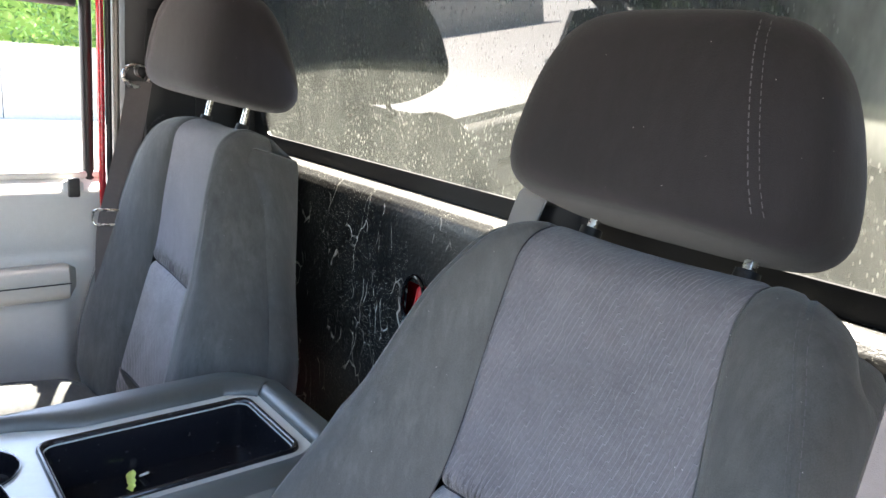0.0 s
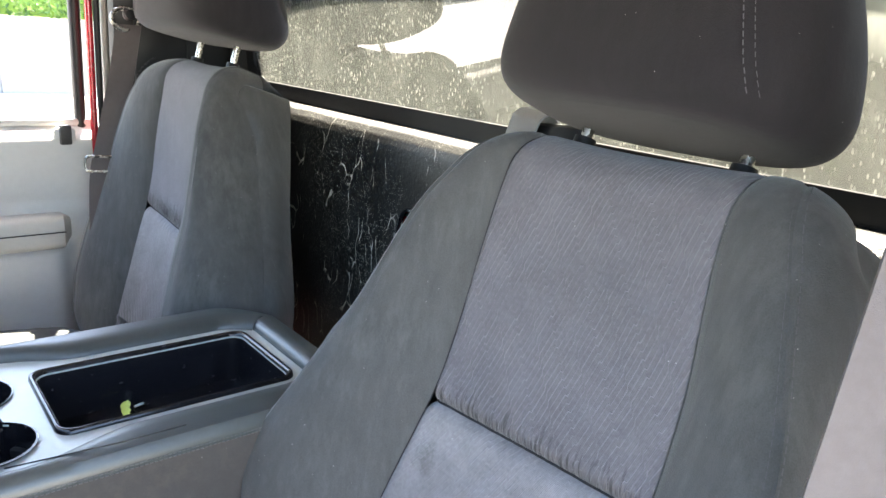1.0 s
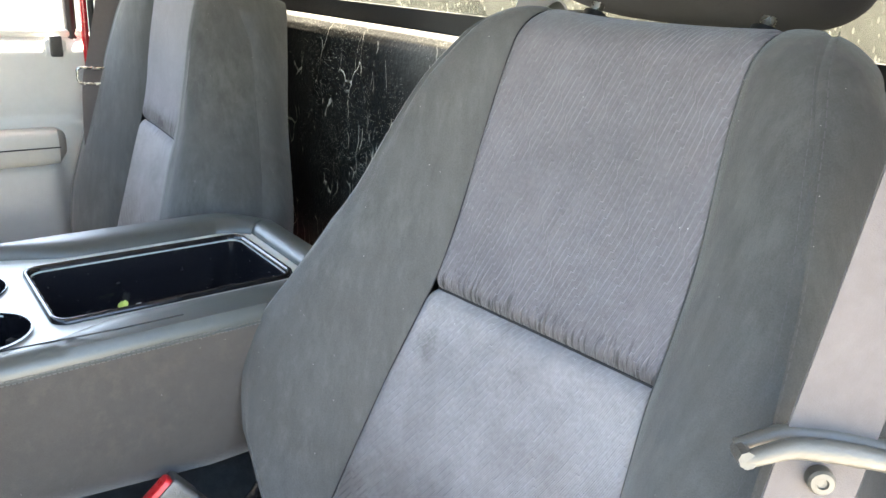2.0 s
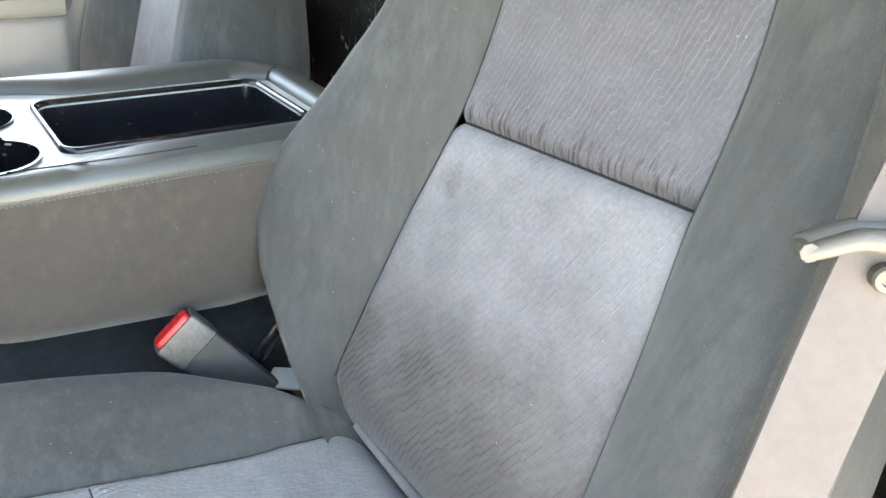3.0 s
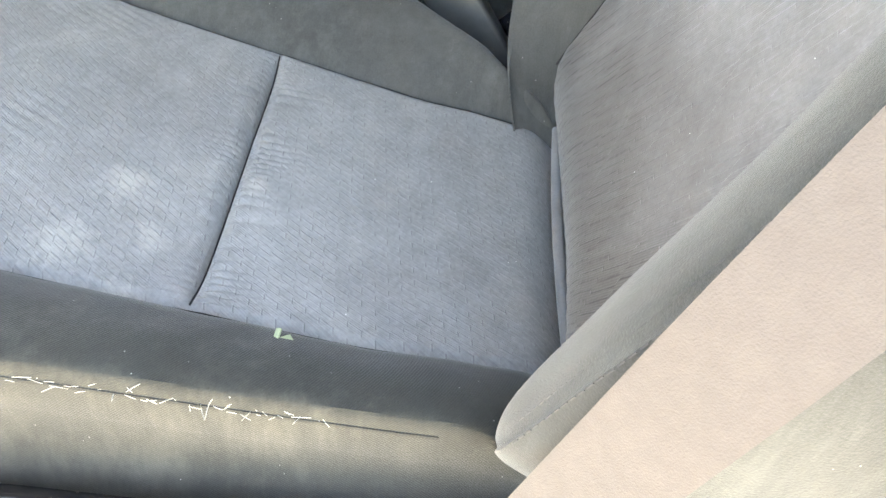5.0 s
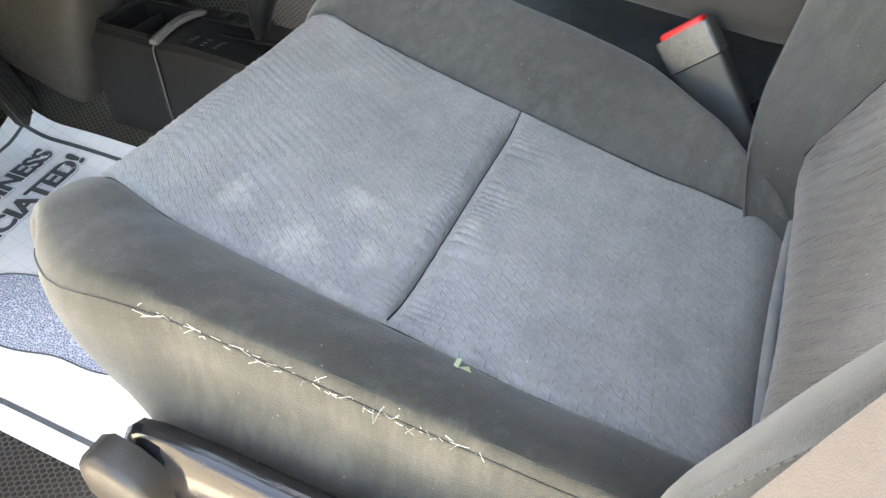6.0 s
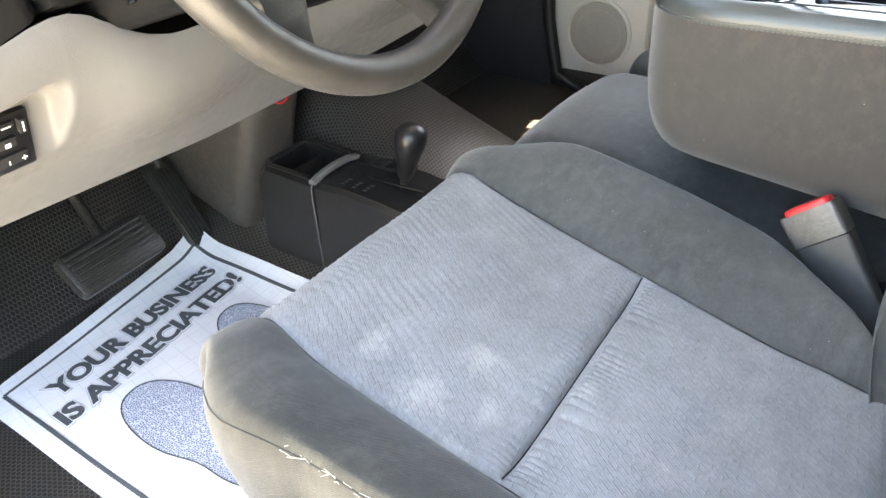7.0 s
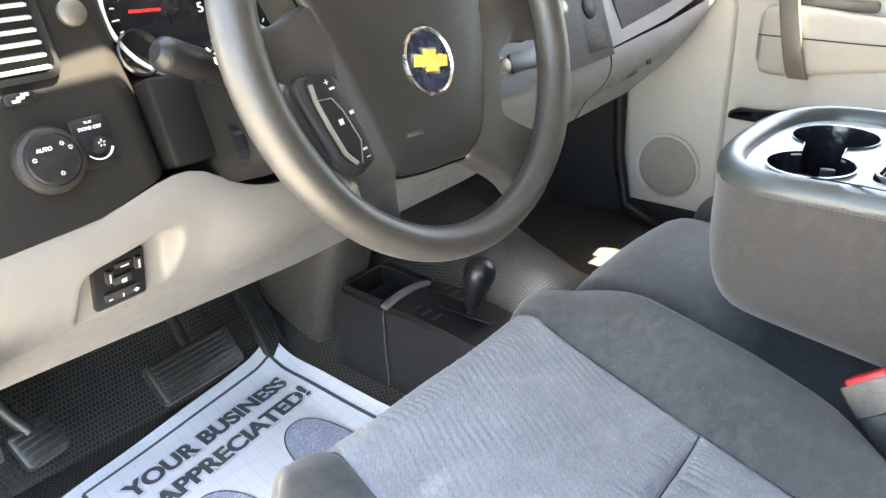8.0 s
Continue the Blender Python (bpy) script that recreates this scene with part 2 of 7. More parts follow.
M = {
    "cloth_back": woven("ribbed grey seat cloth", (0.128, 0.122, 0.132), (0.24, 0.23, 0.25), 73, 0.0056, 0.052, 0.6, show=0.72, soil_shade=0.014, soil_from=0.295, gather=0.028),
    "cloth_low": woven("ribbed grey seat cloth, rubbed", (0.205, 0.200, 0.208), (0.28, 0.275, 0.285), 66, 0.0056, 0.052, 0.5, dirt=0.12, soil_shade=0.23, show=0.36, weave_tone=0.06, marks=[(-0.362, 0.238, 0.545, 0.016, 0.07), (-0.366, 0.236, 0.558, 0.010, 0.07)]),
    "cloth_seat": woven("grey seat cloth, soiled", (0.210, 0.214, 0.221), (0.132, 0.132, 0.138), -61, 0.0050, 0.022, 0.6, dirt=0.22, fine=-0.1, weave_tone=0.05, show=0.36, ticks=0.48, marks=[(-0.509, 0.628, 0.325, 0.020, 0.46), (-0.568, 0.647, 0.325, 0.026, 0.46), (-0.553, 0.594, 0.32, 0.014, 0.46), (-0.547, 0.711, 0.335, 0.020, 0.46), (-0.600, 0.600, 0.32, 0.016, 0.46), (-0.485, 0.545, 0.31, 0.012, 0.46)]),
    "plush": plush_cloth("dark grey plush cloth", (0.066, 0.068, 0.067), nap=0.36, dust=0.20, dust_color=(0.155, 0.165, 0.15)),
    "plush_head": plush_cloth("charcoal head rest cloth", (0.0195, 0.0178, 0.0192), nap=0.22, dust=0.02, dust_color=(0.08, 0.075, 0.075), sheen=0.12),
    "plush_worn": plush_cloth("worn dark cloth with dust", (0.037, 0.037, 0.033), nap=0.36, dust=0.15, dust_color=(0.20, 0.185, 0.15), sheen=0.25, weave=0.5),
    "console_cloth": plush_cloth("console side cloth", (0.060, 0.056, 0.053), stretch=0.8, nap=0.20, dust=0.30, dust_color=(0.115, 0.092, 0.072), sheen=0.2),
    "thread": surface("pale stitching thread", (0.12, 0.12, 0.118), 0.8, var=0.2, grain=0),
    "thread_grey": surface("dim grey stitching", (0.075, 0.075, 0.078), 0.8, var=0.2, grain=0),
    "kick": surface("dusty brown grey plastic", (0.034, 0.031, 0.028), 0.6, var=0.2, grain=0.3, dust=0.15, dust_color=(0.25, 0.21, 0.17)),
    "thread_dark": surface("dark seam", (0.012, 0.012, 0.014), 0.9, var=0.2, grain=0),
    "thread_white": surface("frayed white thread", (0.42, 0.42, 0.39), 0.8, var=0.15, grain=0),
    "leather": surface("black leather grain vinyl", (0.046, 0.052, 0.051), 0.38, var=0.2, scale=12, grain=0.10, grain_scale=420, spec=0.6, rough_var=0.03),
    "satin": surface("satin silver plastic", (0.45, 0.47, 0.455), 0.40, metal=0.1, var=0.1, scale=10, grain=0.1, grain_scale=700, spec=0.5, rough_var=0.05),
    "shroud": surface("dark column plastic", (0.0045, 0.0045, 0.0045), 0.5, var=0.15, grain=0.1, grain_scale=700, spec=0.2, rough_var=0.05),
    "black": surface("black plastic", (0.010, 0.010, 0.011), 0.42, var=0.2, grain=0.2, grain_scale=600, spec=0.3, rough_var=0.06),
    "black_gloss": surface("glossy black plastic", (0.008, 0.008, 0.010), 0.16, var=0.2, grain=0.0),
    "charcoal": surface("charcoal grained plastic", (0.027, 0.026, 0.027), 0.46, var=0.12, grain=0.12, grain_scale=900, dust=0.015, spec=0.22, rough_var=0.05),
    "cap": surface("scuffed grey metal plate", (0.090, 0.089, 0.087), 0.4, metal=0.3, var=0.35, scale=60, grain=0.3, grain_scale=300, dust=0.15),
    "bezel": surface("charcoal switch bezel plastic", (0.013, 0.0122, 0.0112), 0.5, var=0.08, grain=0.12, grain_scale=900, spec=0.12, rough_var=0.04),
    "wheel": surface("dark grey moulded rubber rim", (0.030, 0.0282, 0.0258), 0.38, var=0.35, scale=22, grain=0.16, grain_scale=1000, spec=0.5, rough_var=0.10),
    "hub": surface("dark grey hub plastic", (0.016, 0.0150, 0.0145), 0.44, var=0.12, grain=0.12, grain_scale=700, spec=0.4, rough_var=0.05),
    "trim": surface("light grey moulded trim", (0.146, 0.144, 0.141), 0.55, var=0.10, scale=5, grain=0.12, grain_scale=550, dust=0.05),
    "trim_door": surface("pale grey door trim", (0.55, 0.535, 0.505), 0.5, var=0.07, scale=5, grain=0.35, grain_scale=500, dust=0.04),
    "trim_arm": surface("beige armrest vinyl", (0.46, 0.43, 0.38), 0.4, var=0.08, scale=7, grain=0.3, grain_scale=400),
    "speaker": surface("grey speaker mesh", (0.33, 0.31, 0.28), 0.7, var=0.1, scale=20, grain=1.0, grain_scale=260),
    "hole": surface("shaded grille hole", (0.16, 0.15, 0.14), 0.8, var=0.2, grain=0),
    "moulded": surface("moulded dark grey floor console plastic", (0.011, 0.0105, 0.0105), 0.40, var=0.18, scale=20, grain=0.3, grain_scale=500, spec=0.45, dust=0.05, dust_color=(0.10, 0.09, 0.08)),
    "lip": surface("pale worn plastic edge", (0.11, 0.106, 0.102), 0.4, var=0.2, scale=30, grain=0.1),
    "knob": surface("smooth black lever knob", (0.010, 0.010, 0.011), 0.36, var=0.15, grain=0.03, rough_var=0.04),
    "pedal": surface("worn black pedal rubber", (0.022, 0.0215, 0.020), 0.36, var=0.55, scale=45, grain=0.3, grain_scale=260, rough_var=0.16, dust=0.12, dust_color=(0.12, 0.11, 0.10)),
    "stalk": surface("dusty black stalk plastic", (0.048, 0.048, 0.048), 0.5, var=0.25, scale=25, grain=0.2, grain_scale=500, dust=0.15, dust_color=(0.14, 0.135, 0.125)),
    "metal": surface("bright steel", (0.62, 0.60, 0.55), 0.25, metal=1.0, var=0.1, grain=0.05),
    "bronze": surface("brushed grey metal trim", (0.17, 0.155, 0.135), 0.42, metal=0.4, var=0.1, grain=0.1),
    "bronze_dark": surface("dark brushed metal trim", (0.020, 0.0175, 0.0145), 0.55, var=0.12, scale=14, grain=0.1, spec=0.2),
    "piping": surface("grey rolled cloth edge", (0.15, 0.15, 0.155), 0.9, var=0.25, scale=30, grain=0.4, grain_scale=900, sheen=0.2, spec=0.15),
    "red": surface("red plastic", (0.62, 0.02, 0.025), 0.35, var=0.12, grain=0.05),
    "red_paint": surface("red body paint", (0.42, 0.012, 0.02), 0.2, var=0.08, grain=0, coat=0.6),
    "belt": surface("grey woven webbing", (0.074, 0.063, 0.060), 0.8, var=0.10, grain=0.25, grain_scale=1300, sheen=0.2),
    "belt_pale": surface("pale grey woven webbing", (0.30, 0.285, 0.27), 0.8, var=0.10, grain=0.25, grain_scale=1300, sheen=0.2),
    "leaf_pale": surface("pale dry leaf", (0.30, 0.35, 0.22), 0.8, var=0.3, scale=60, grain=0.2),
    "guide": surface("cream plastic guide", (0.070, 0.063, 0.050), 0.45, var=0.1, grain=0.2),
    "white": surface("white print", (0.8, 0.8, 0.78), 0.6, var=0.05, grain=0),
    "yellow": surface("yellow enamel", (0.55, 0.43, 0.09), 0.3, var=0.15, grain=0),
    "navy": surface("dark blue enamel", (0.012, 0.016, 0.035), 0.25, var=0.2, grain=0),
    "ink": surface("dark grey ink", (0.07, 0.08, 0.09), 0.8, var=0.25, scale=40, grain=0),
    "ink_pale": surface("light grey ink", (0.42, 0.44, 0.50), 0.8, var=0.1, grain=0),
    "lime": surface("yellow green leaf", (0.55, 0.64, 0.16), 0.7, var=0.3, scale=60, grain=0.2),
    "liner": surface("grey roof lining", (0.36, 0.34, 0.31), 0.9, var=0.08, grain=0.3),
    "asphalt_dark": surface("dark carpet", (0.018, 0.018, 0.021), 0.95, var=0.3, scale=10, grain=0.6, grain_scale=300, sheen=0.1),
    "wire": surface("red wire", (0.6, 0.02, 0.03), 0.4, var=0.1, grain=0),
}


def vinyl_floor():
    """Black rubber floor with a raised net of small cells."""
    m, nt, p = nodes_of("black rubber floor with honeycomb relief")
    at = node(nt, "ShaderNodeTexCoord").outputs["Object"]
    # net of hexagons, 7 mm across
    xyz = node(nt, "ShaderNodeSeparateXYZ", {0: at})
    px, py = calc(nt, "DIVIDE", xyz.outputs[0], 0.0068), calc(nt, "DIVIDE", xyz.outputs[1], 0.0068 * 3 ** 0.5)

    def hexagon(shift):
        ax = calc(nt, "ABSOLUTE", calc(nt, "SUBTRACT", calc(nt, "FRACT", calc(nt, "ADD", px, shift)), 0.5))
        ay = calc(nt, "MULTIPLY", calc(nt, "ABSOLUTE", calc(nt, "SUBTRACT", calc(nt, "FRACT", calc(nt, "ADD", py, shift)), 0.5)), 1.5)
        return calc(nt, "MAXIMUM", ax, calc(nt, "ADD", calc(nt, "MULTIPLY", ax, 0.5), ay))
    ridge = ramp(nt, calc(nt, "MINIMUM", hexagon(0.0), hexagon(0.5)), [(0.36, (0, 0, 0)), (0.45, (1, 1, 1))])
    big = noise_of(nt, at, 6.0, 5.0)
    col = ramp(nt, big, [(0.3, (0.014, 0.0122, 0.0110)), (0.7, (0.027, 0.0235, 0.0205))])
    # the ridges are coloured pale in place of the sheen they catch
    col = mixc(nt, calc(nt, "MULTIPLY", ridge, 0.72), col, (0.17, 0.160, 0.150))
    nt.links.new(col, p.inputs["Base Color"])
    p.inputs["Specular IOR Level"].default_value = 1.0
    p.inputs["Coat Weight"].default_value = 0.5
    p.inputs["Coat Roughness"].default_value = 0.25
    nt.links.new(ramp(nt, big, [(0.3, (0.28,) * 3), (0.7, (0.40,) * 3)]), p.inputs["Roughness"])
    nt.links.new(node(nt, "ShaderNodeBump", {"Strength": 1.0, "Distance": 0.003, "Height": ridge}).outputs[0], p.inputs["Normal"])
    return m


def paper():
    """White creased paper with a faint quilted grid."""
    m, nt, p = nodes_of("white embossed paper")
    at = node(nt, "ShaderNodeTexCoord").outputs["Object"]
    t = node(nt, "ShaderNodeMapping", {"Vector": at, "Rotation": (0, 0, radians(8))}).outputs[0]
    xyz = node(nt, "ShaderNodeSeparateXYZ", {0: t})
    def lines(v):
        w = calc(nt, "ABSOLUTE", calc(nt, "SUBTRACT", calc(nt, "FRACT", calc(nt, "MULTIPLY", v, 38.0)), 0.5))
        return calc(nt, "LESS_THAN", w, 0.025)
    net = calc(nt, "MAXIMUM", lines(xyz.outputs[0]), lines(xyz.outputs[1]))
    base = ramp(nt, noise_of(nt, at, 8.0, 4.0), [(0.3, (0.72, 0.73, 0.77)), (0.7, (0.82, 0.83, 0.87))])
    nt.links.new(mixc(nt, calc(nt, "MULTIPLY", net, 0.42), base, (0.5, 0.55, 0.6)), p.inputs["Base Color"])
    p.inputs["Roughness"].default_value = 0.75
    h = calc(nt, "ADD", calc(nt, "MULTIPLY", net, -0.5), noise_of(nt, at, 18.0, 4.0))
    nt.links.new(node(nt, "ShaderNodeBump", {"Strength": 0.3, "Distance": 0.004, "Height": h}).outputs[0], p.inputs["Normal"])
    return m


def footprint_ink():
    """A blue-grey speckled print of a shoe sole."""
    m, nt, p = nodes_of("blue grey speckled print")
    at = node(nt, "ShaderNodeTexCoord").outputs["Object"]
    w = cells(nt, at, 300.0, True, 0.9)
    nt.links.new(ramp(nt, w, [(0.05, (0.62, 0.66, 0.76)), (0.16, (0.15, 0.18, 0.27))]), p.inputs["Base Color"])
    p.inputs["Roughness"].default_value = 0.8
    return m


def scratched():
    """Black wall panel, speckled with dust and with pale scratches."""
    m, nt, p = nodes_of("black panel, scratched and dusty")
    at = node(nt, "ShaderNodeTexCoord").outputs["Object"]
    cell = cells(nt, at, 310.0)
    here = node(nt, "ShaderNodeVectorMath", {0: node(nt, "ShaderNodeMapping", {"Vector": at, "Location": (-0.075, 0, -0.55), "Scale": (1, 0, 1)}).outputs[0]})
    here.operation = "LENGTH"
    near = ramp(nt, here.outputs["Value"], [(0.0, (0.16,) * 3), (0.16, (0, 0, 0))])
    where = ramp(nt, calc(nt, "ADD", near, noise_of(nt, at, 9.0, 5.0, 0.7)), [(0.43, (0, 0, 0)), (0.60, (1, 1, 1))])
    dots = calc(nt, "MULTIPLY", calc(nt, "LESS_THAN", cell, 0.21), where)
    warp = node(nt, "ShaderNodeTexNoise", {"Vector": at, "Scale": 7.0, "Detail": 3.0}).outputs[1]
    bent = mixc(nt, 0.10, at, warp)
    longc = node(nt, "ShaderNodeMapping", {"Vector": bent, "Rotation": (0, radians(28), 0), "Scale": (34, 12, 9)}).outputs[0]
    edge = cells(nt, longc, 1.0, True)
    where2 = ramp(nt, calc(nt, "ADD", near, noise_of(nt, at, 14.0, 4.0, 0.7)), [(0.52, (0, 0, 0)), (0.60, (1, 1, 1))])
    scr = calc(nt, "MULTIPLY", calc(nt, "LESS_THAN", edge, 0.013), where2)
    mask = calc(nt, "MAXIMUM", calc(nt, "MULTIPLY", dots, 0.8), scr)
    base = ramp(nt, noise_of(nt, at, 10.0, 5.0), [(0.3, (0.008, 0.008, 0.008)), (0.7, (0.022, 0.022, 0.02))])
    nt.links.new(mixc(nt, mask, base, (0.5, 0.5, 0.44)), p.inputs["Base Color"])
    p.inputs["Roughness"].default_value = 0.42
    nt.links.new(node(nt, "ShaderNodeBump", {"Strength": 0.35, "Distance": 0.003, "Height": noise_of(nt, at, 160.0, 3.0)}).outputs[0], p.inputs["Normal"])
    return m


def dirty_glass():
    """Window pane with dried water spots and a dusty film."""
    m = bpy.data.materials.new("dusty rear glass with dried drops")
    m.use_nodes = True
    nt = m.node_tree
    nt.nodes.remove(nt.nodes["Principled BSDF"])
    at = node(nt, "ShaderNodeTexCoord").outputs["Object"]
    clear = node(nt, "ShaderNodeBsdfTransparent", {"Color": (0.125, 0.135, 0.12, 1)}).outputs[0]
    gloss = node(nt, "ShaderNodeBsdfGlossy", {"Color": (1, 1, 1, 1), "Roughness": 0.015}).outputs[0]
    fres = node(nt, "ShaderNodeFresnel", {"IOR": 1.6}).outputs[0]
    pane = node(nt, "ShaderNodeMixShader", {0: calc(nt, "MULTIPLY", fres, 1.15, True), 1: clear, 2: gloss}).outputs[0]
    film = node(nt, "ShaderNodeBsdfDiffuse", {"Color": (0.30, 0.30, 0.27, 1)}).outputs[0]
    glow = node(nt, "ShaderNodeBsdfTranslucent", {"Color": (0.47, 0.48, 0.44, 1)}).outputs[0]
    dust = node(nt, "ShaderNodeMixShader", {0: 0.5, 1: film, 2: glow}).outputs[0]
    fall = node(nt, "ShaderNodeMapping", {"Vector": at, "Scale": (1, 1, 0.35)}).outputs[0]
    cell = cells(nt, fall, 230.0)
    drops = calc(nt, "MULTIPLY", calc(nt, "LESS_THAN", cell, 0.24), ramp(nt, noise_of(nt, at, 12.0, 4.0), [(0.35, (0.15,) * 3), (0.65, (0.75,) * 3)]))
    haze = ramp(nt, noise_of(nt, fall, 14.0, 6.0, 0.7), [(0.3, (0.04,) * 3), (0.75, (0.13,) * 3)])
    # film that thickens towards the driver's side and the top
    across = node(nt, "ShaderNodeSeparateXYZ", {0: at}).outputs[0]
    side_film = ramp(nt, calc(nt, "ADD", calc(nt, "MULTIPLY", across, -1.0), calc(nt, "MULTIPLY", noise_of(nt, fall, 8.0, 5.0, 0.7), 0.30)), [(0.58, (0,) * 3), (0.80, (0.75,) * 3)])
    high = ramp(nt, node(nt, "ShaderNodeSeparateXYZ", {0: at}).outputs[2], [(0.94, (0.08,) * 3), (1.06, (1,) * 3)])
    haze = calc(nt, "ADD", haze, calc(nt, "MULTIPLY", side_film, high))
    run = node(nt, "ShaderNodeMapping", {"Vector": at, "Scale": (1, 1, 0.12)}).outputs[0]
    smear = ramp(nt, noise_of(nt, run, 9.0, 5.0, 0.6), [(0.58, (0,) * 3), (0.68, (0.30,) * 3)])
    smear = calc(nt, "MULTIPLY", smear, ramp(nt, noise_of(nt, at, 60.0, 4.0, 0.7), [(0.35, (0.3,) * 3), (0.6, (1,) * 3)]))
    mask = calc(nt, "MAXIMUM", calc(nt, "MAXIMUM", calc(nt, "MULTIPLY", drops, 0.65), haze), smear)
    out = nt.nodes["Material Output"]
    nt.links.new(node(nt, "ShaderNodeMixShader", {0: mask, 1: pane, 2: dust}).outputs[0], out.inputs[0])
    return m


def foliage():
    m, nt, p = nodes_of("hedge leaves")
    at = node(nt, "ShaderNodeTexCoord").outputs["Object"]
    isl = node(nt, "ShaderNodeNewGeometry").outputs["Random Per Island"]
    nt.links.new(ramp(nt, isl, [(0.0, (0.05, 0.10, 0.015)), (0.5, (0.10, 0.20, 0.025)), (1.0, (0.17, 0.28, 0.04))]), p.inputs["Base Color"])
    p.inputs["Roughness"].default_value = 0.5
    return m


def concrete(name, lo, hi, scale, joints=0.0):
    m, nt, p = nodes_of(name)
    at = node(nt, "ShaderNodeTexCoord").outputs["Object"]
    n = calc(nt, "ADD", calc(nt, "MULTIPLY", noise_of(nt, at, scale, 6.0), 0.6), calc(nt, "MULTIPLY", noise_of(nt, at, scale * 25, 4.0), 0.4))
    nt.links.new(ramp(nt, n, [(0.3, lo), (0.7, hi)]), p.inputs["Base Color"])
    p.inputs["Roughness"].default_value = 0.9
    nt.links.new(node(nt, "ShaderNodeBump", {"Strength": 0.5, "Distance": 0.02, "Height": noise_of(nt, at, scale * 30, 4.0)}).outputs[0], p.inputs["Normal"])
    return m


def tinted():
    """Clear laminated pane that swallows a part of the light."""
    m = bpy.data.materials.new("tinted windscreen glass")
    m.use_nodes = True
    nt = m.node_tree
    nt.nodes.remove(nt.nodes["Principled BSDF"])
    clear = node(nt, "ShaderNodeBsdfTransparent", {"Color": (0.70, 0.75, 0.72, 1)}).outputs[0]
    gloss = node(nt, "ShaderNodeBsdfGlossy", {"Color": (1, 1, 1, 1), "Roughness": 0.02}).outputs[0]
    fres = node(nt, "ShaderNodeFresnel", {"IOR": 1.45}).outputs[0]
    nt.links.new(node(nt, "ShaderNodeMixShader", {0: fres, 1: clear, 2: gloss}).outputs[0], nt.nodes["Material Output"].inputs[0])
    return m


M["tinted"] = tinted()
M["floor"] = vinyl_floor()
M["paper"] = paper()
M["sole"] = footprint_ink()
M["scratched"] = scratched()
M["glass"] = dirty_glass()
M["leaves"] = foliage()
M["wall"] = concrete("weathered concrete wall", (0.24, 0.225, 0.20), (0.34, 0.32, 0.29), 0.5)
M["lot"] = concrete("pale concrete paving", (0.34, 0.325, 0.30), (0.43, 0.41, 0.385), 0.3)


# ---------------------------------------------------------------- building helpers
def base_of(parent):
    return parent.matrix_basis.inverted() if parent.parent is None else Matrix()


def finish(bm, name, material, smooth=True, angle=38):
    bmesh.ops.recalc_face_normals(bm, faces=bm.faces[:])
    me = bpy.data.meshes.new(name)
    if smooth:
        for f in bm.faces:
            f.smooth = True
        for e in bm.edges:
            if len(e.link_faces) == 2 and e.calc_face_angle(0.0) > radians(angle):
                e.smooth = False
    bm.to_mesh(me)
    bm.free()
    me.materials.append(material)
    return me


def part(name, bm, material, parent, label="", smooth=True, angle=38):
    """One mesh under a thing or under a part; its points are given in the place's own metres."""
    ob = new(name, finish(bm, name, material, smooth, angle))
    ob.parent = parent
    ob.matrix_parent_inverse = base_of(parent)
    if label:
        ob["label"] = label
    return ob


def thing(name, at, label, category, group="", kind=""):
    ob = new(name)
    ob.empty_display_size = 0.05
    ob.matrix_basis = Matrix.Translation(at)
    return tagged(ob, label, category, group, kind)


def solid(name, bm, material, label, category, group="", kind="", smooth=True, angle=38):
    """A thing or a piece of the setting that is one mesh."""
    return tagged(new(name, finish(bm, name, material, smooth, angle)), label, category, group, kind)


def box(bm, c, size, m=None, bevel=0.0, seg=2):
    tmp = bmesh.new()
    bmesh.ops.create_cube(tmp, size=1.0, matrix=Matrix.Diagonal((*size, 1)))
    if bevel:
        bmesh.ops.bevel(tmp, geom=tmp.edges[:], offset=bevel, segments=seg, profile=0.5, affect="EDGES")
    place(bm, tmp, (m or Matrix.Translation(c)))
    return bm


def place(bm, tmp, m):
    """Moves tmp into bm."""
    me = bpy.data.meshes.new("tmp")
    tmp.transform(m)
    tmp.to_mesh(me)
    tmp.free()
    bm.from_mesh(me)
    bpy.data.meshes.remove(me)


def loft(bm, rings, caps=True, closed=True):
    rows = [[bm.verts.new(p) for p in r] for r in rings]
    n = len(rows[0])
    for a, b in zip(rows, rows[1:]):
        for i in range(n if closed else n - 1):
            j = (i + 1) % n
            bm.faces.new((a[i], a[j], b[j], b[i]))
    if caps and closed:
        bm.faces.new(rows[0][::-1])
        bm.faces.new(rows[-1])
    return bm


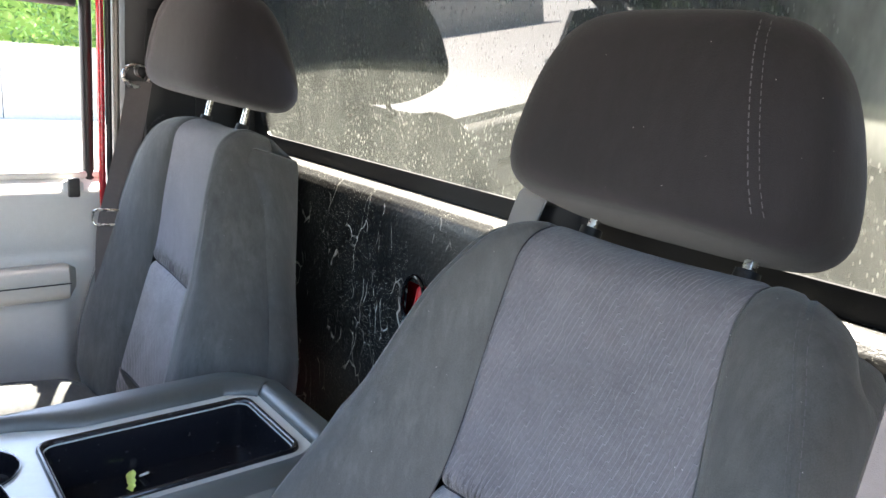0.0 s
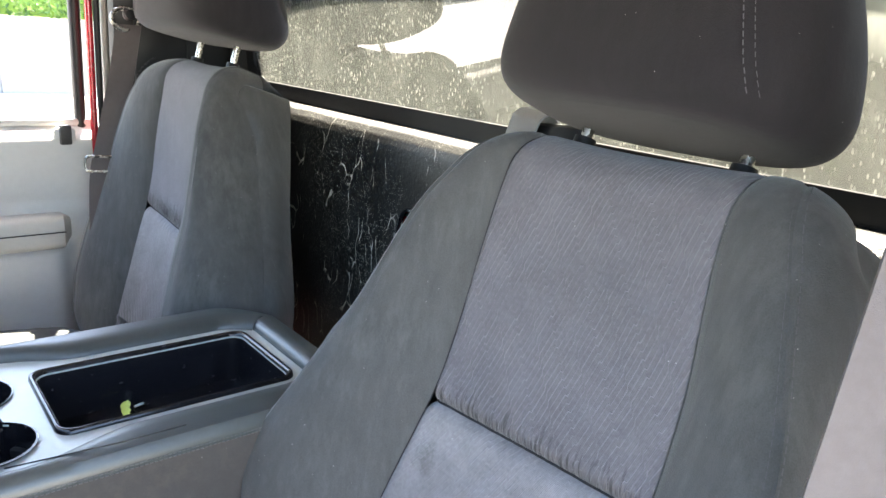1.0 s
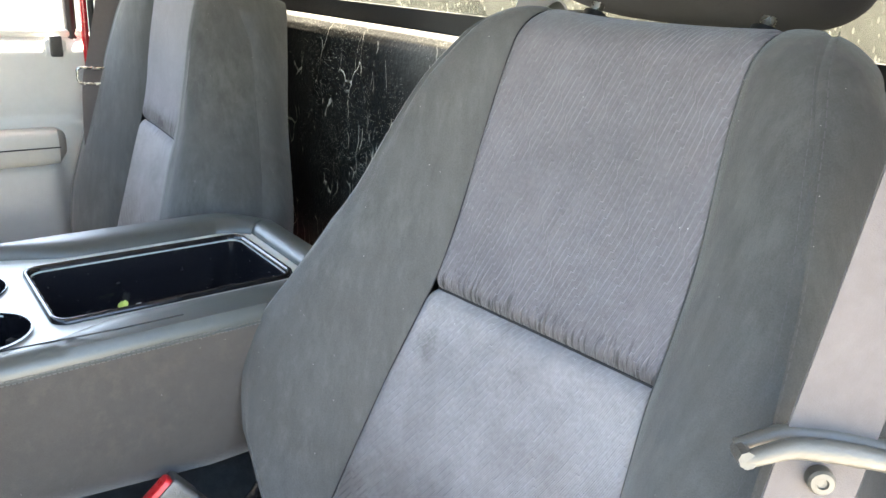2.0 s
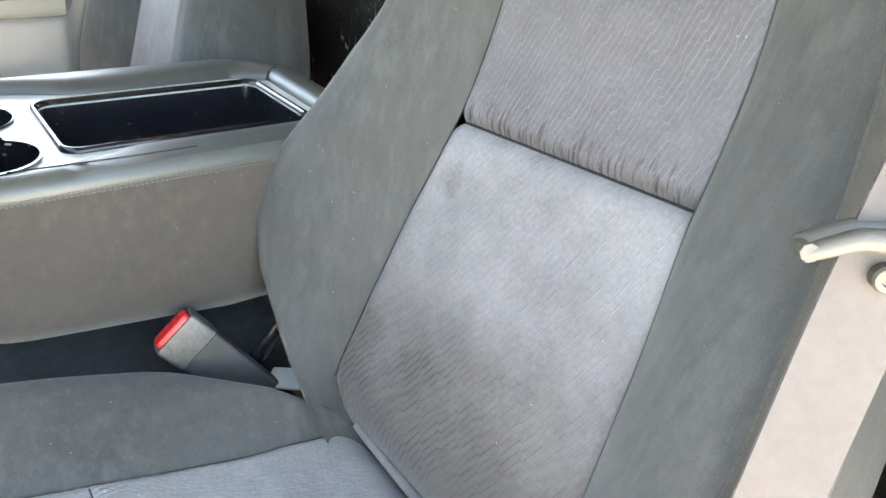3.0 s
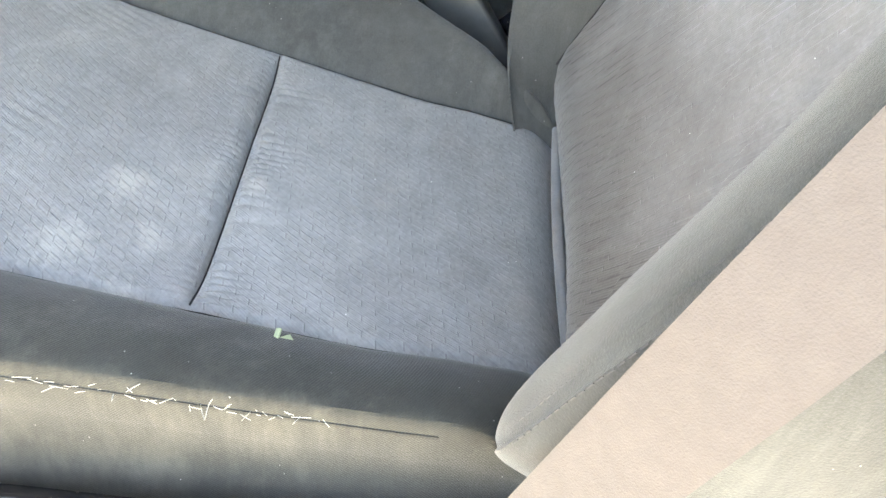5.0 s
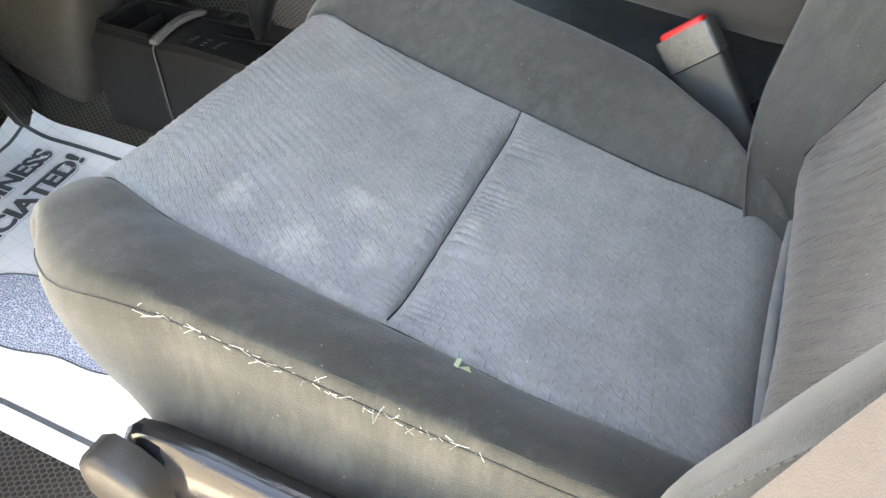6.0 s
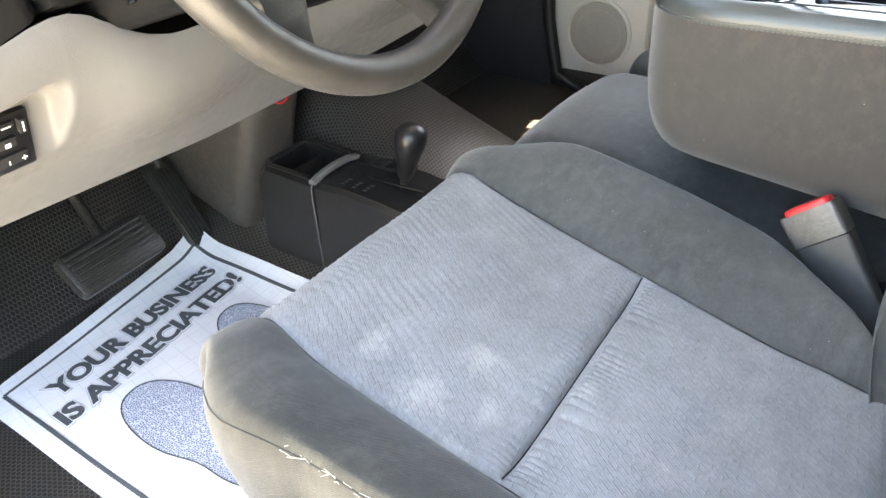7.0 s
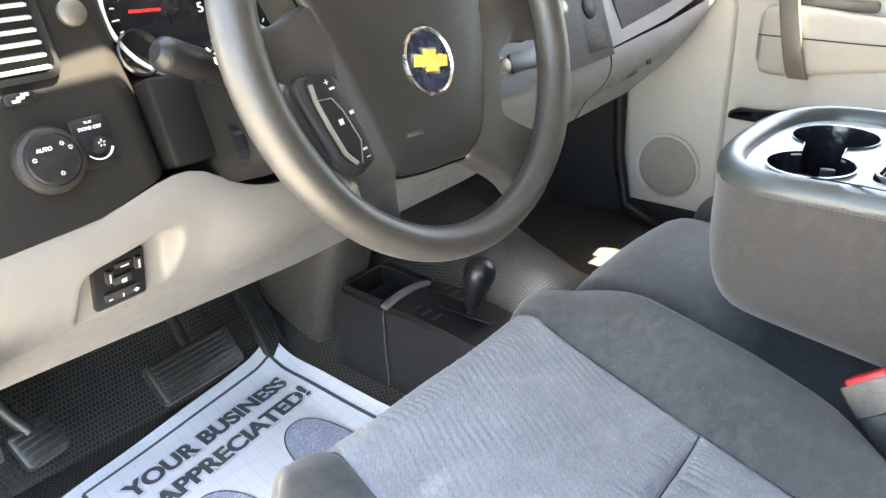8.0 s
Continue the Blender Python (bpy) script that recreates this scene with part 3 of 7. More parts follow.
def tube(bm, pts, r, seg=10, closed=False, flat=1.0, up=None):
    """A round bar along points; r is one radius or one for each point; flat squeezes it along up."""
    pts = [Vector(p) for p in pts]
    n = len(pts)
    rs = r if isinstance(r, (list, tuple)) else [r] * n
    rings, side = [], None
    for i, p in enumerate(pts):
        a = pts[(i - 1) % n] if closed or i else p
        b = pts[(i + 1) % n] if closed or i < n - 1 else p
        d = (b - a).normalized()
        if up is not None:
            side = d.cross(Vector(up)).normalized()
        elif side is None:
            side = d.orthogonal().normalized()
        else:
            side = (side - d * side.dot(d)).normalized()
        over = side.cross(d).normalized()
        rings.append([p + rs[i] * (math.cos(t) * side + flat * math.sin(t) * over) for t in (2 * math.pi * k / seg for k in range(seg))])
    if closed:
        rings.append(rings[0])
        rows = [[bm.verts.new(q) for q in ring] for ring in rings[:-1]]
        rows.append(rows[0])
        for a, b in zip(rows, rows[1:]):
            for i in range(seg):
                j = (i + 1) % seg
                bm.faces.new((a[i], a[j], b[j], b[i]))
        return bm
    return loft(bm, rings)


def lathe(bm, profile, m, seg=28, caps=True):
    """A turned shape: pairs of radius and height along m's z."""
    return loft(bm, [[m @ Vector((r * math.cos(t), r * math.sin(t), z)) for t in (2 * math.pi * k / seg for k in range(seg))] for r, z in profile], caps)


def round_rect(w, h, r, seg=5):
    out = []
    for cx, cy, a0 in ((w / 2 - r, h / 2 - r, 0), (-w / 2 + r, h / 2 - r, 90), (-w / 2 + r, -h / 2 + r, 180), (w / 2 - r, -h / 2 + r, 270)):
        out += [(cx + r * math.cos(radians(a0 + 90 * k / seg)), cy + r * math.sin(radians(a0 + 90 * k / seg))) for k in range(seg + 1)]
    return out


def slab(bm, outline, depth, m, bevel=0.0):
    """A plate of that outline, its front at z = 0 of m and its back at -depth, with a chamfered front edge."""
    def ring(z, k):
        c = Vector((sum(p[0] for p in outline), sum(p[1] for p in outline))) / len(outline)
        out = []
        for x, y in outline:
            v = Vector((x, y)) - c
            v *= max(0.0, 1 - k / max(v.length, 1e-6))
            out.append(m @ Vector((c.x + v.x, c.y + v.y, z)))
        return out
    rings = [ring(-depth, 0), ring(-bevel, 0)]
    if bevel:
        rings += [ring(-bevel * 0.3, bevel * 0.3), ring(0, bevel)]
    return loft(bm, rings)


def sheet(bm, f, us, vs, cloth=None):
    """A surface f(u, v) over two lists of values, with the cloth's own measure as UV."""
    rows = [[bm.verts.new(f(u, v)) for u in us] for v in vs]
    lay = bm.loops.layers.uv.new("cloth") if cloth else None
    for j in range(len(vs) - 1):
        for i in range(len(us) - 1):
            q = (rows[j][i], rows[j][i + 1], rows[j + 1][i + 1], rows[j + 1][i])
            face = bm.faces.new(q)
            if cloth:
                for loop, (u, v) in zip(face.loops, ((us[i], vs[j]), (us[i + 1], vs[j]), (us[i + 1], vs[j + 1]), (us[i], vs[j + 1]))):
                    loop[lay].uv = cloth(u, v)
    return bm


def spread(a, b, n):
    return [a + (b - a) * k / n for k in range(n + 1)]


def curve_at(table, x):
    """Smooth interpolation in a short table of pairs."""
    if x <= table[0][0]:
        return table[0][1]
    for (a, va), (b, vb) in zip(table, table[1:]):
        if x <= b:
            t = (x - a) / (b - a)
            return va + (vb - va) * t
    return table[-1][1]


def eased(table, x, w=0.02):
    return (curve_at(table, x - w) + 2 * curve_at(table, x) + curve_at(table, x + w)) / 4


def smooth01(t):
    t = min(1.0, max(0.0, t))
    return t * t * (3 - 2 * t)


def bump_at(x, w):
    return math.exp(-(x / w) ** 2)


def letters(text, size, m, material, parent, name="lettering", label="", depth=0.0006, bold=0.0, align="CENTER"):
    """Raised writing as a mesh."""
    cu = bpy.data.curves.new(name, "FONT")
    cu.body, cu.size, cu.extrude, cu.offset = text, size, depth, bold
    cu.align_x, cu.align_y = align, "CENTER"
    tmp = new(name, cu)
    me = bpy.data.meshes.new_from_object(tmp.evaluated_get(bpy.context.evaluated_depsgraph_get()))
    bpy.data.objects.remove(tmp)
    bpy.data.curves.remove(cu)
    me.transform(m)
    me.materials.clear()
    me.materials.append(material)
    ob = new(name, me)
    ob.parent = parent
    ob.matrix_parent_inverse = base_of(parent)
    if label:
        ob["label"] = label
    return ob


def frame_at(at, right, up):
    """A pose whose x is right, y is up and z stands out of the face."""
    r = Vector(right).normalized()
    u = Vector(up)
    u = (u - r * u.dot(r)).normalized()
    n = r.cross(u)
    return Matrix(((r.x, u.x, n.x, at[0]), (r.y, u.y, n.y, at[1]), (r.z, u.z, n.z, at[2]), (0, 0, 0, 1)))


# ---------------------------------------------------------------- outdoors
solid("ground", sheet(bmesh.new(), lambda u, v: (u, v, -0.75), spread(-120, 120, 12), spread(-120, 120, 12)), M["lot"], "sunlit pale concrete lot", "ground", kind="structure")
_w = bmesh.new()
for k in range(9):
    box(_w, (17.5, -16 + k * 4.0, 0.0), (0.35, 3.985, 1.5), bevel=0.012)
box(_w, (17.5, 0, 0.79), (0.45, 36, 0.10), bevel=0.015)
solid("retaining_wall", _w, M["wall"], "low weathered concrete retaining wall along the lot", "wall", kind="structure", smooth=False)


def hedge():
    """A clipped hedge: many small leaves, uneven on top and in front."""
    rng = random.Random(11)
    verts, faces = [], []
    for _ in range(9000):
        y = rng.uniform(-9, 4)
        top = 3.6 + 0.35 * noise.noise(Vector((y * 0.9, 2.0, 0)))
        z = rng.uniform(0.86, top)
        x = 17.75 + 0.45 * noise.noise(Vector((y * 1.3, z * 1.3, 5))) + abs(rng.gauss(0, 0.22)) + 0.12 * (z - 0.8)
        c = Vector((x, y, z))
        d = Vector((rng.gauss(-0.6, 0.6), rng.gauss(0, 0.7), rng.gauss(0.5, 0.6))).normalized()
        a = d.orthogonal().normalized()
        a.rotate(Matrix.Rotation(rng.uniform(0, 6.28), 3, d))
        b = d.cross(a)
        s = rng.uniform(0.05, 0.10)
        i = len(verts)
        verts += [c - a * s, c + b * s * 0.5 + d * s * 0.2, c + a * s, c - b * s * 0.5 + d * s * 0.2]
        faces += [(i, i + 1, i + 2), (i, i + 2, i + 3)]
    me = bpy.data.meshes.new("hedge")
    me.from_pydata(verts, [], faces)
    me.materials.append(M["leaves"])
    tagged(new("hedge", me), "dense green clipped hedge above the concrete wall", "hedge", kind="stuff")
    core = bmesh.new()
    box(core, (18.9, -2.5, 2.1), (1.2, 13, 2.6), bevel=0.2)
    solid("hedge_core", core, M["leaves"], "dark inner twigs and leaves of the hedge", "hedge", kind="stuff")


hedge()


def shrubs():
    """A row of tall dark shrubs far behind the truck."""
    rng = random.Random(23)
    verts, faces = [], []
    for _ in range(7000):
        x = rng.uniform(-7, 9)
        z = rng.uniform(-0.75, 3.4 + 0.6 * noise.noise(Vector((x * 0.7, 9, 0))))
        c = Vector((x, -6.0 + 0.6 * noise.noise(Vector((x, z, 2))) - abs(rng.gauss(0, 0.3)), z))
        d = Vector((rng.gauss(0, 0.7), rng.gauss(0.6, 0.6), rng.gauss(0.4, 0.6))).normalized()
        a = d.orthogonal().normalized()
        b = d.cross(a)
        s = rng.uniform(0.07, 0.14)
        i = len(verts)
        verts += [c - a * s, c + b * s * 0.5, c + a * s, c - b * s * 0.5]
        faces += [(i, i + 1, i + 2, i + 3)]
    me = bpy.data.meshes.new("shrubs")
    me.from_pydata(verts, [], faces)
    me.materials.append(M["leaves"])
    tagged(new("shrubs", me), "tall dark green shrubs behind the truck", "shrubs", kind="stuff")
    # a near-black box stands for the shade deep between the leaves
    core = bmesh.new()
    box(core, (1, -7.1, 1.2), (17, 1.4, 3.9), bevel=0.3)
    solid("shrub_core", core, M["asphalt_dark"], "dark box for the shade inside the shrubs", "shrubs", kind="stuff")


shrubs()


# ---------------------------------------------------------------- the cab
def floor_z(x, y):
    """Floor pan: two footwells, a tunnel between them, and the toe board."""
    hump = 0.115 * math.exp(-(abs(x - 0.05) / 0.265) ** 4)
    # the tunnel climbs towards the firewall
    z = 0.02 + hump + 0.45 * min(0.30, max(0.0, y - 1.0)) * math.exp(-(abs(x - 0.12) / 0.20) ** 4)
    if y > 1.43:
        z = max(z, 0.02 + (y - 1.43) * 1.05)
    return z


_f = sheet(bmesh.new(), lambda u, v: (u, v, floor_z(u, v)), spread(-0.80, 0.80, 80), spread(-0.05, 1.85, 95))
floor = solid("floor", _f, M["floor"], "black rubber cab floor with honeycomb relief", "floor", kind="structure")
floor.data.flip_normals()
_f = bmesh.new()
box(_f, (0, 0.9, -0.06), (1.62, 1.96, 0.14), bevel=0.01)
solid("floor_pan", _f, M["black"], "dark steel floor pan under the cab", "floor", kind="structure")
_f = bmesh.new()
box(_f, (0, 1.86, 0.45), (1.62, 0.06, 1.1), bevel=0.01)
solid("firewall", _f, M["asphalt_dark"], "black insulated firewall behind the pedals", "wall", kind="structure")
for _sx in (-1, 1):
    _f = bmesh.new()
    box(_f, (_sx * 0.815, 0.70, 0.03), (0.07, 1.10, 0.10), bevel=0.015)
    if _sx < 0:
        box(_f, (-0.905, 0.70, -0.03), (0.11, 1.30, 0.12), bevel=0.03, seg=3)
    solid("door_sill", _f, M["charcoal"], "charcoal plastic door sill plate", "sill", kind="structure")


def rear_wall():
    """Panel behind the seats: flat, then rolled back at the top under the window."""
    prof = [(-0.030, 0.02), (-0.028, 0.30), (-0.022, 0.34), (-0.024, 0.60), (-0.027, 0.74), (-0.030, 0.770), (-0.034, 0.783), (-0.043, 0.793), (-0.058, 0.797), (-0.085, 0.797)]
    fine = []
    for a, b in zip(prof, prof[1:]):
        fine += [tuple(p + (q - p) * k / 4 for p, q in zip(a, b)) for k in range(4)]
    fine.append(prof[-1])
    hole = (0.027, 0.640, 0.028, 0.042)
    bm = bmesh.new()
    xs = spread(-0.80, 0.80, 160)
    rows = [[bm.verts.new((x, y + 0.003 * noise.noise(Vector((x * 5, z * 5, 1))), z)) for x in xs] for y, z in fine]
    for j in range(len(fine) - 1):
        for i in range(len(xs) - 1):
            cx, cz = (xs[i] + xs[i + 1]) / 2, (fine[j][1] + fine[j + 1][1]) / 2
            if ((cx - hole[0]) / hole[2]) ** 2 + ((cz - hole[1]) / hole[3]) ** 2 < 1:
                continue
            bm.faces.new((rows[j][i], rows[j][i + 1], rows[j + 1][i + 1], rows[j + 1][i]))
    ob = solid("wall_rear", bm, M["scratched"], "black rear cab panel, scratched and speckled with dust", "wall", kind="structure")
    bm = bmesh.new()
    box(bm, (0, -0.105, 0.40), (1.62, 0.05, 0.78), bevel=0.01)
    solid("wall_rear_skin", bm, M["red_paint"], "red outer rear wall of the cab", "wall", kind="structure")
    jack = thing("jack_hook", (0.03, -0.05, 0.60), "red metal tool in the slot of the rear panel", "tool")
    bm = bmesh.new()
    tube(bm, [(0.014, -0.050, 0.602), (0.012, -0.034, 0.615), (0.008, -0.026, 0.638), (0.012, -0.028, 0.664), (0.014, -0.040, 0.680)], [0.012, 0.014, 0.015, 0.010, 0.005], 12)
    part("hook", bm, M["red"], jack)
    bm = bmesh.new()
    ring = [Vector((hole[0] + hole[2] * 1.02 * math.cos(t), -0.022, hole[1] + hole[3] * 1.02 * math.sin(t))) for t in spread(0, 2 * math.pi, 32)[:-1]]
    tube(bm, ring, 0.0035, 8, True)
    part("slot_rim", bm, M["black_gloss"], jack, "glossy black slot rim")


rear_wall()


def rear_window():
    root = thing("window_rear", (0, -0.07, 0.82), "dusty rear window with dried water spots in a black rubber gasket", "window", kind="structure")
    lean = 0.10
    m = frame_at((0, -0.072, 0.985), (1, 0, 0), (0, lean, 1))
    pane = bmesh.new()
    slab(pane, round_rect(1.40, 0.335, 0.05), 0.005, m)
    g = part("pane", pane, M["glass"], root)
    g.visible_shadow = False
    gas = bmesh.new()
    out, inn = round_rect(1.48, 0.41, 0.07, 8), round_rect(1.385, 0.315, 0.045, 8)
    a = [m @ Vector((x, y, 0.012)) for x, y in out]
    b = [m @ Vector((x, y, 0.016)) for x, y in inn]
    c = [m @ Vector((x, y, -0.010)) for x, y in inn]
    d = [m @ Vector((x, y, -0.012)) for x, y in out]
    loft(gas, [d, a, b, c, d], False)
    part("gasket", gas, M["black"], root, "black rubber gasket")
    mark = bmesh.new()
    for k in range(4):
        for j in range(7 - k % 2):
            box(mark, (0, 0, 0), (0.0045, 0.0016, 0.0004), m @ Matrix.Translation((-0.030 + j * 0.0062, -0.142 + k * 0.0036, 0.0006)))
    box(mark, (0, 0, 0), (0.006, 0.007, 0.0004), m @ Matrix.Translation((0.020 - 0.064, -0.137, 0.0006)))
    part("glass_mark", mark, M["black"], root, "tiny printed maker marks", smooth=False)
    # wall round the window
    bm = bmesh.new()
    box(bm, (-0.775, -0.09, 1.0), (0.10, 0.06, 0.46), bevel=0.006)
    box(bm, (0.775, -0.09, 1.0), (0.10, 0.06, 0.46), bevel=0.006)
    box(bm, (0, -0.062, 1.205), (1.5, 0.06, 0.06), bevel=0.006)
    solid("window_surround", bm, M["charcoal"], "charcoal trim round the rear window", "trim", kind="structure")


rear_window()

_r = sheet(bmesh.new(), lambda u, v: (u, v, 1.235 - 0.10 * (abs(u) / 0.78) ** 4), spread(-0.78, 0.78, 24), spread(-0.10, 0.862, 14))
solid("ceiling", _r, M["liner"], "grey cloth roof lining", "ceiling", kind="structure")
_r = sheet(bmesh.new(), lambda u, v: (u, v, 1.275 - 0.10 * (abs(u) / 0.80) ** 4), spread(-0.80, 0.80, 24), spread(-0.14, 0.873, 14))
solid("roof", _r, M["red_paint"], "red painted cab roof", "roof", kind="structure")


def pillar(sx):
    """Rear door pillar with its trim, and on the passenger side the red body edge and weather strips."""
    root = thing("pillar", (sx * 0.79, 0.08, 0.03), "grey trimmed door pillar behind the seat with dark weather strips", "pillar", kind="structure")
    bm = bmesh.new()
    prof = [(-0.10, 0.02), (0.10, 0.0), (0.155, 0.0), (0.188, 0.012), (0.198, 0.05), (0.198, 0.075), (-0.10, 0.075)]
    loft(bm, [[(sx * (0.775 + d - 0.05 * max(0.0, z - 0.75)), y, z) for y, d in prof] for z in spread(0.02, 1.20, 16)])
    part("pillar_trim", bm, M["charcoal"] if sx > 0 else M["kick"], root)
    bm = bmesh.new()
    box(bm, (sx * 0.768, 0.10, 0.92), (0.018, 0.11, 0.50), bevel=0.008)
    part("belt_panel", bm, M["black"], root)
    for k, (y, w, mat) in enumerate(((0.204, 0.010, "bronze"), (0.218, 0.010, "black"), (0.231, 0.012, "red_paint"))):
        bm = bmesh.new()
        tube(bm, [(sx * (0.792 + 0.006 * k - 0.05 * max(0.0, z - 0.75)), y, z) for z in spread(0.06 if k < 2 else 0.45, 1.19, 14)], w * 0.62, 10)
        part("weather_strip" if k < 2 else "body_edge", bm, M[mat], root)


pillar(1)
pillar(-1)
for _sx in (-1, 1):
    _r = tube(bmesh.new(), [(_sx * 0.80, 1.50, 0.78), (_sx * 0.775, 1.22, 0.98), (_sx * 0.735, 0.96, 1.15), (_sx * 0.73, 0.90, 1.19)], 0.035, 12)
    solid("windscreen_pillar", _r, M["trim"], "light grey windscreen pillar trim", "pillar", kind="structure")


_r = sheet(bmesh.new(), lambda u, v: (u * (0.79 - 0.07 * v), 1.60 - 0.728 * v + 0.10 * (1 - u * u) * (1 - 0.6 * v), 0.80 + 0.40 * v + 0.03 * (1 - u * u) * v), spread(-1, 1, 20), spread(0, 1, 10))
_r = solid("windscreen", _r, M["tinted"], "tinted windscreen under the roof edge", "windscreen", kind="structure")


for _sx in (-1, 1):
    _r = bmesh.new()
    loft(_r, [[(_sx * 0.745, y, 1.165), (_sx * 0.765, y, 1.125), (_sx * 0.81, y, 1.105), (_sx * 0.85, y, 1.11), (_sx * 0.86, y, 1.14), (_sx * 0.82, y, 1.19)] for y in spread(-0.10, 0.95, 8)])
    solid("roof_rail", _r, M["liner"], "grey lined roof rail over the door", "trim", kind="structure")


def truck_bed():
    root = thing("truck_bed", (0, -1.1, 0.0), "dark lined cargo bed behind the cab with red sides", "truck bed")
    for nm, c, s in (("bed_floor", (0, -1.18, 0.02), (1.5, 2.0, 0.04)), ("bed_side", (-0.80, -1.18, 0.25), (0.10, 2.0, 0.50)), ("bed_side", (0.80, -1.18, 0.25), (0.10, 2.0, 0.50)), ("tailgate", (0, -2.20, 0.25), (1.6, 0.06, 0.50))):
        bm = bmesh.new()
        box(bm, c, s, bevel=0.012)
        part(nm, bm, M["asphalt_dark"] if nm != "bed_side" else M["charcoal"], root)


truck_bed()


def passenger_door():
    """Closed door with window opening, armrest, pocket, speaker, pull and lock."""
    root = thing("door_passenger", (0.82, 0.7, 0.05), "pale grey passenger door trim with armrest and speaker, closed", "car door", kind="structure")

    def face(y, z):
        x = 0.815
        x -= 0.012 * math.exp(-((z - 0.64) / 0.10) ** 4)
        x -= 0.010 / (1 + math.exp((z - 0.555) / 0.004))
        t = 1 / (1 + math.exp(-(y - 0.305) / 0.006)) * 1 / (1 + math.exp((y - 0.80) / 0.02))
        x -= 0.022 * t / (1 + math.exp((z - 0.47) / 0.006)) / (1 + math.exp(-(z - 0.20) / 0.02))
        x += 0.03 * max(0.0, z - 0.69) / 0.03
        return x
    bm = sheet(bmesh.new(), lambda y, z: (face(y, z), y, z), spread(0.222, 1.235, 112), spread(0.03, 0.722, 90))
    part("door_panel", bm, M["trim_door"], root)
    bm = bmesh.new()
    box(bm, (0.875, 0.735, 0.37), (0.05, 1.0, 0.68), bevel=0.01)
    part("door_skin", bm, M["red_paint"], root, "red outer door skin")
    bm = bmesh.new()
    box(bm, (0.845, 0.728, 0.722), (0.035, 1.014, 0.016), bevel=0.006)
    part("window_sill", bm, M["trim_door"], root)
    # armrest
    bm = bmesh.new()
    rings = []
    for k, y in enumerate(spread(0.287, 0.935, 26)):
        e = min(1.0, (y - 0.287) / 0.035, (0.935 - y) / 0.05)
        e = math.sqrt(max(0.0, 1 - (1 - e) ** 2)) * 0.92 + 0.08
        g = min(1.0, max(0.0, (y - 0.55) / 0.3))
        zc, hz, dx = 0.506 - 0.004 * g, (0.036 + 0.038 * g) * (0.5 + 0.5 * e), 0.060 * e
        rings.append([(0.815 - dx * (0.5 + 0.5 * math.copysign(abs(math.cos(t)) ** 0.5, math.cos(t))), y, zc + hz * math.copysign(abs(math.sin(t)) ** 0.6, math.sin(t))) for t in (2 * math.pi * j / 24 for j in range(24))])
    loft(bm, rings)
    part("armrest", bm, M["trim_arm"], root, "beige vinyl armrest")
    bm = bmesh.new()
    tube(bm, [(0.7545, y, 0.508 + 0.006 * max(0.0, y - 0.7) / 0.2) for y in spread(0.31, 0.915, 12)], 0.0014, 6)
    part("armrest_seam", bm, M["thread_dark"], root)
    # grab strap, bent over the armrest
    bm = bmesh.new()
    path = [(0.775, 0.873, 0.640), (0.752, 0.866, 0.615), (0.744, 0.854, 0.56), (0.741, 0.840, 0.50), (0.742, 0.826, 0.445), (0.752, 0.822, 0.430)]
    loft(bm, [[(px + q, py + s, pz) for s, q in round_rect(0.040, 0.011, 0.003)] for px, py, pz in path])
    part("grab_strap", bm, M["bronze"], root, "brushed bronze grab handle")
    bm = bmesh.new()
    tube(bm, [(0.792, 0.965, 0.326), (0.778, 0.945, 0.333), (0.772, 0.90, 0.334), (0.772, 0.85, 0.340), (0.780, 0.80, 0.354), (0.80, 0.78, 0.360)], [0.012, 0.016, 0.017, 0.015, 0.012, 0.009], 12, flat=0.6)
    part("pocket_lip", bm, M["black_gloss"], root, "glossy black pocket handle")
    bm = bmesh.new()
    slab(bm, round_rect(0.16, 0.022, 0.007), 0.008, frame_at((0.785, 0.78, 0.574), (0, -1, 0), (-0.3, 0, 1)), 0.003)
    part("switch_plate", bm, M["bronze"], root, "bronze window switch plate")
    # speaker pod
    m = frame_at((0.778, 1.105, 0.172), (0, -1, 0), (0, 0, 1))
    bm = bmesh.new()
    slab(bm, round_rect(0.25, 0.64, 0.09, 10), 0.035, m @ Matrix.Translation((0.0, 0.143, -0.004)), 0.012)
    pod = part("speaker_pod", bm, M["trim_door"], root)
    bm = bmesh.new()
    lathe(bm, [(0.086, -0.002), (0.086, 0.004), (0.080, 0.006), (0.077, 0.002), (0.076, -0.004)], m, 40, False)
    part("speaker_ring", bm, M["trim_door"], pod)
    bm = bmesh.new()
    lathe(bm, [(0.077, -0.003), (0.060, 0.001), (0.030, 0.003), (0.004, 0.0035)], m, 40)
    part("speaker_grille", bm, M["speaker"], pod, "grey speaker mesh")
    holes = bmesh.new()
    for r in range(1, 15):
        for k in range(r * 6):
            t = 2 * math.pi * k / (r * 6)
            box(holes, (0, 0, 0), (0.0016, 0.0016, 0.0008), m @ Matrix.Translation((r * 0.0052 * math.cos(t), r * 0.0052 * math.sin(t), 0.0034 - (r / 15) ** 2 * 0.005)))
    tagged(part("grille_holes", holes, M["hole"], pod, smooth=False), kind="stuff")
    # lock button and its cup at the sill
    m = frame_at((0.805, 0.288, 0.690), (0, -1, 0), (0, 0, 1))
    bm = bmesh.new()
    slab(bm, round_rect(0.040, 0.048, 0.008), 0.01, m, 0.003)
    lock = part("lock_cup", bm, M["trim_door"], root)
    bm = bmesh.new()
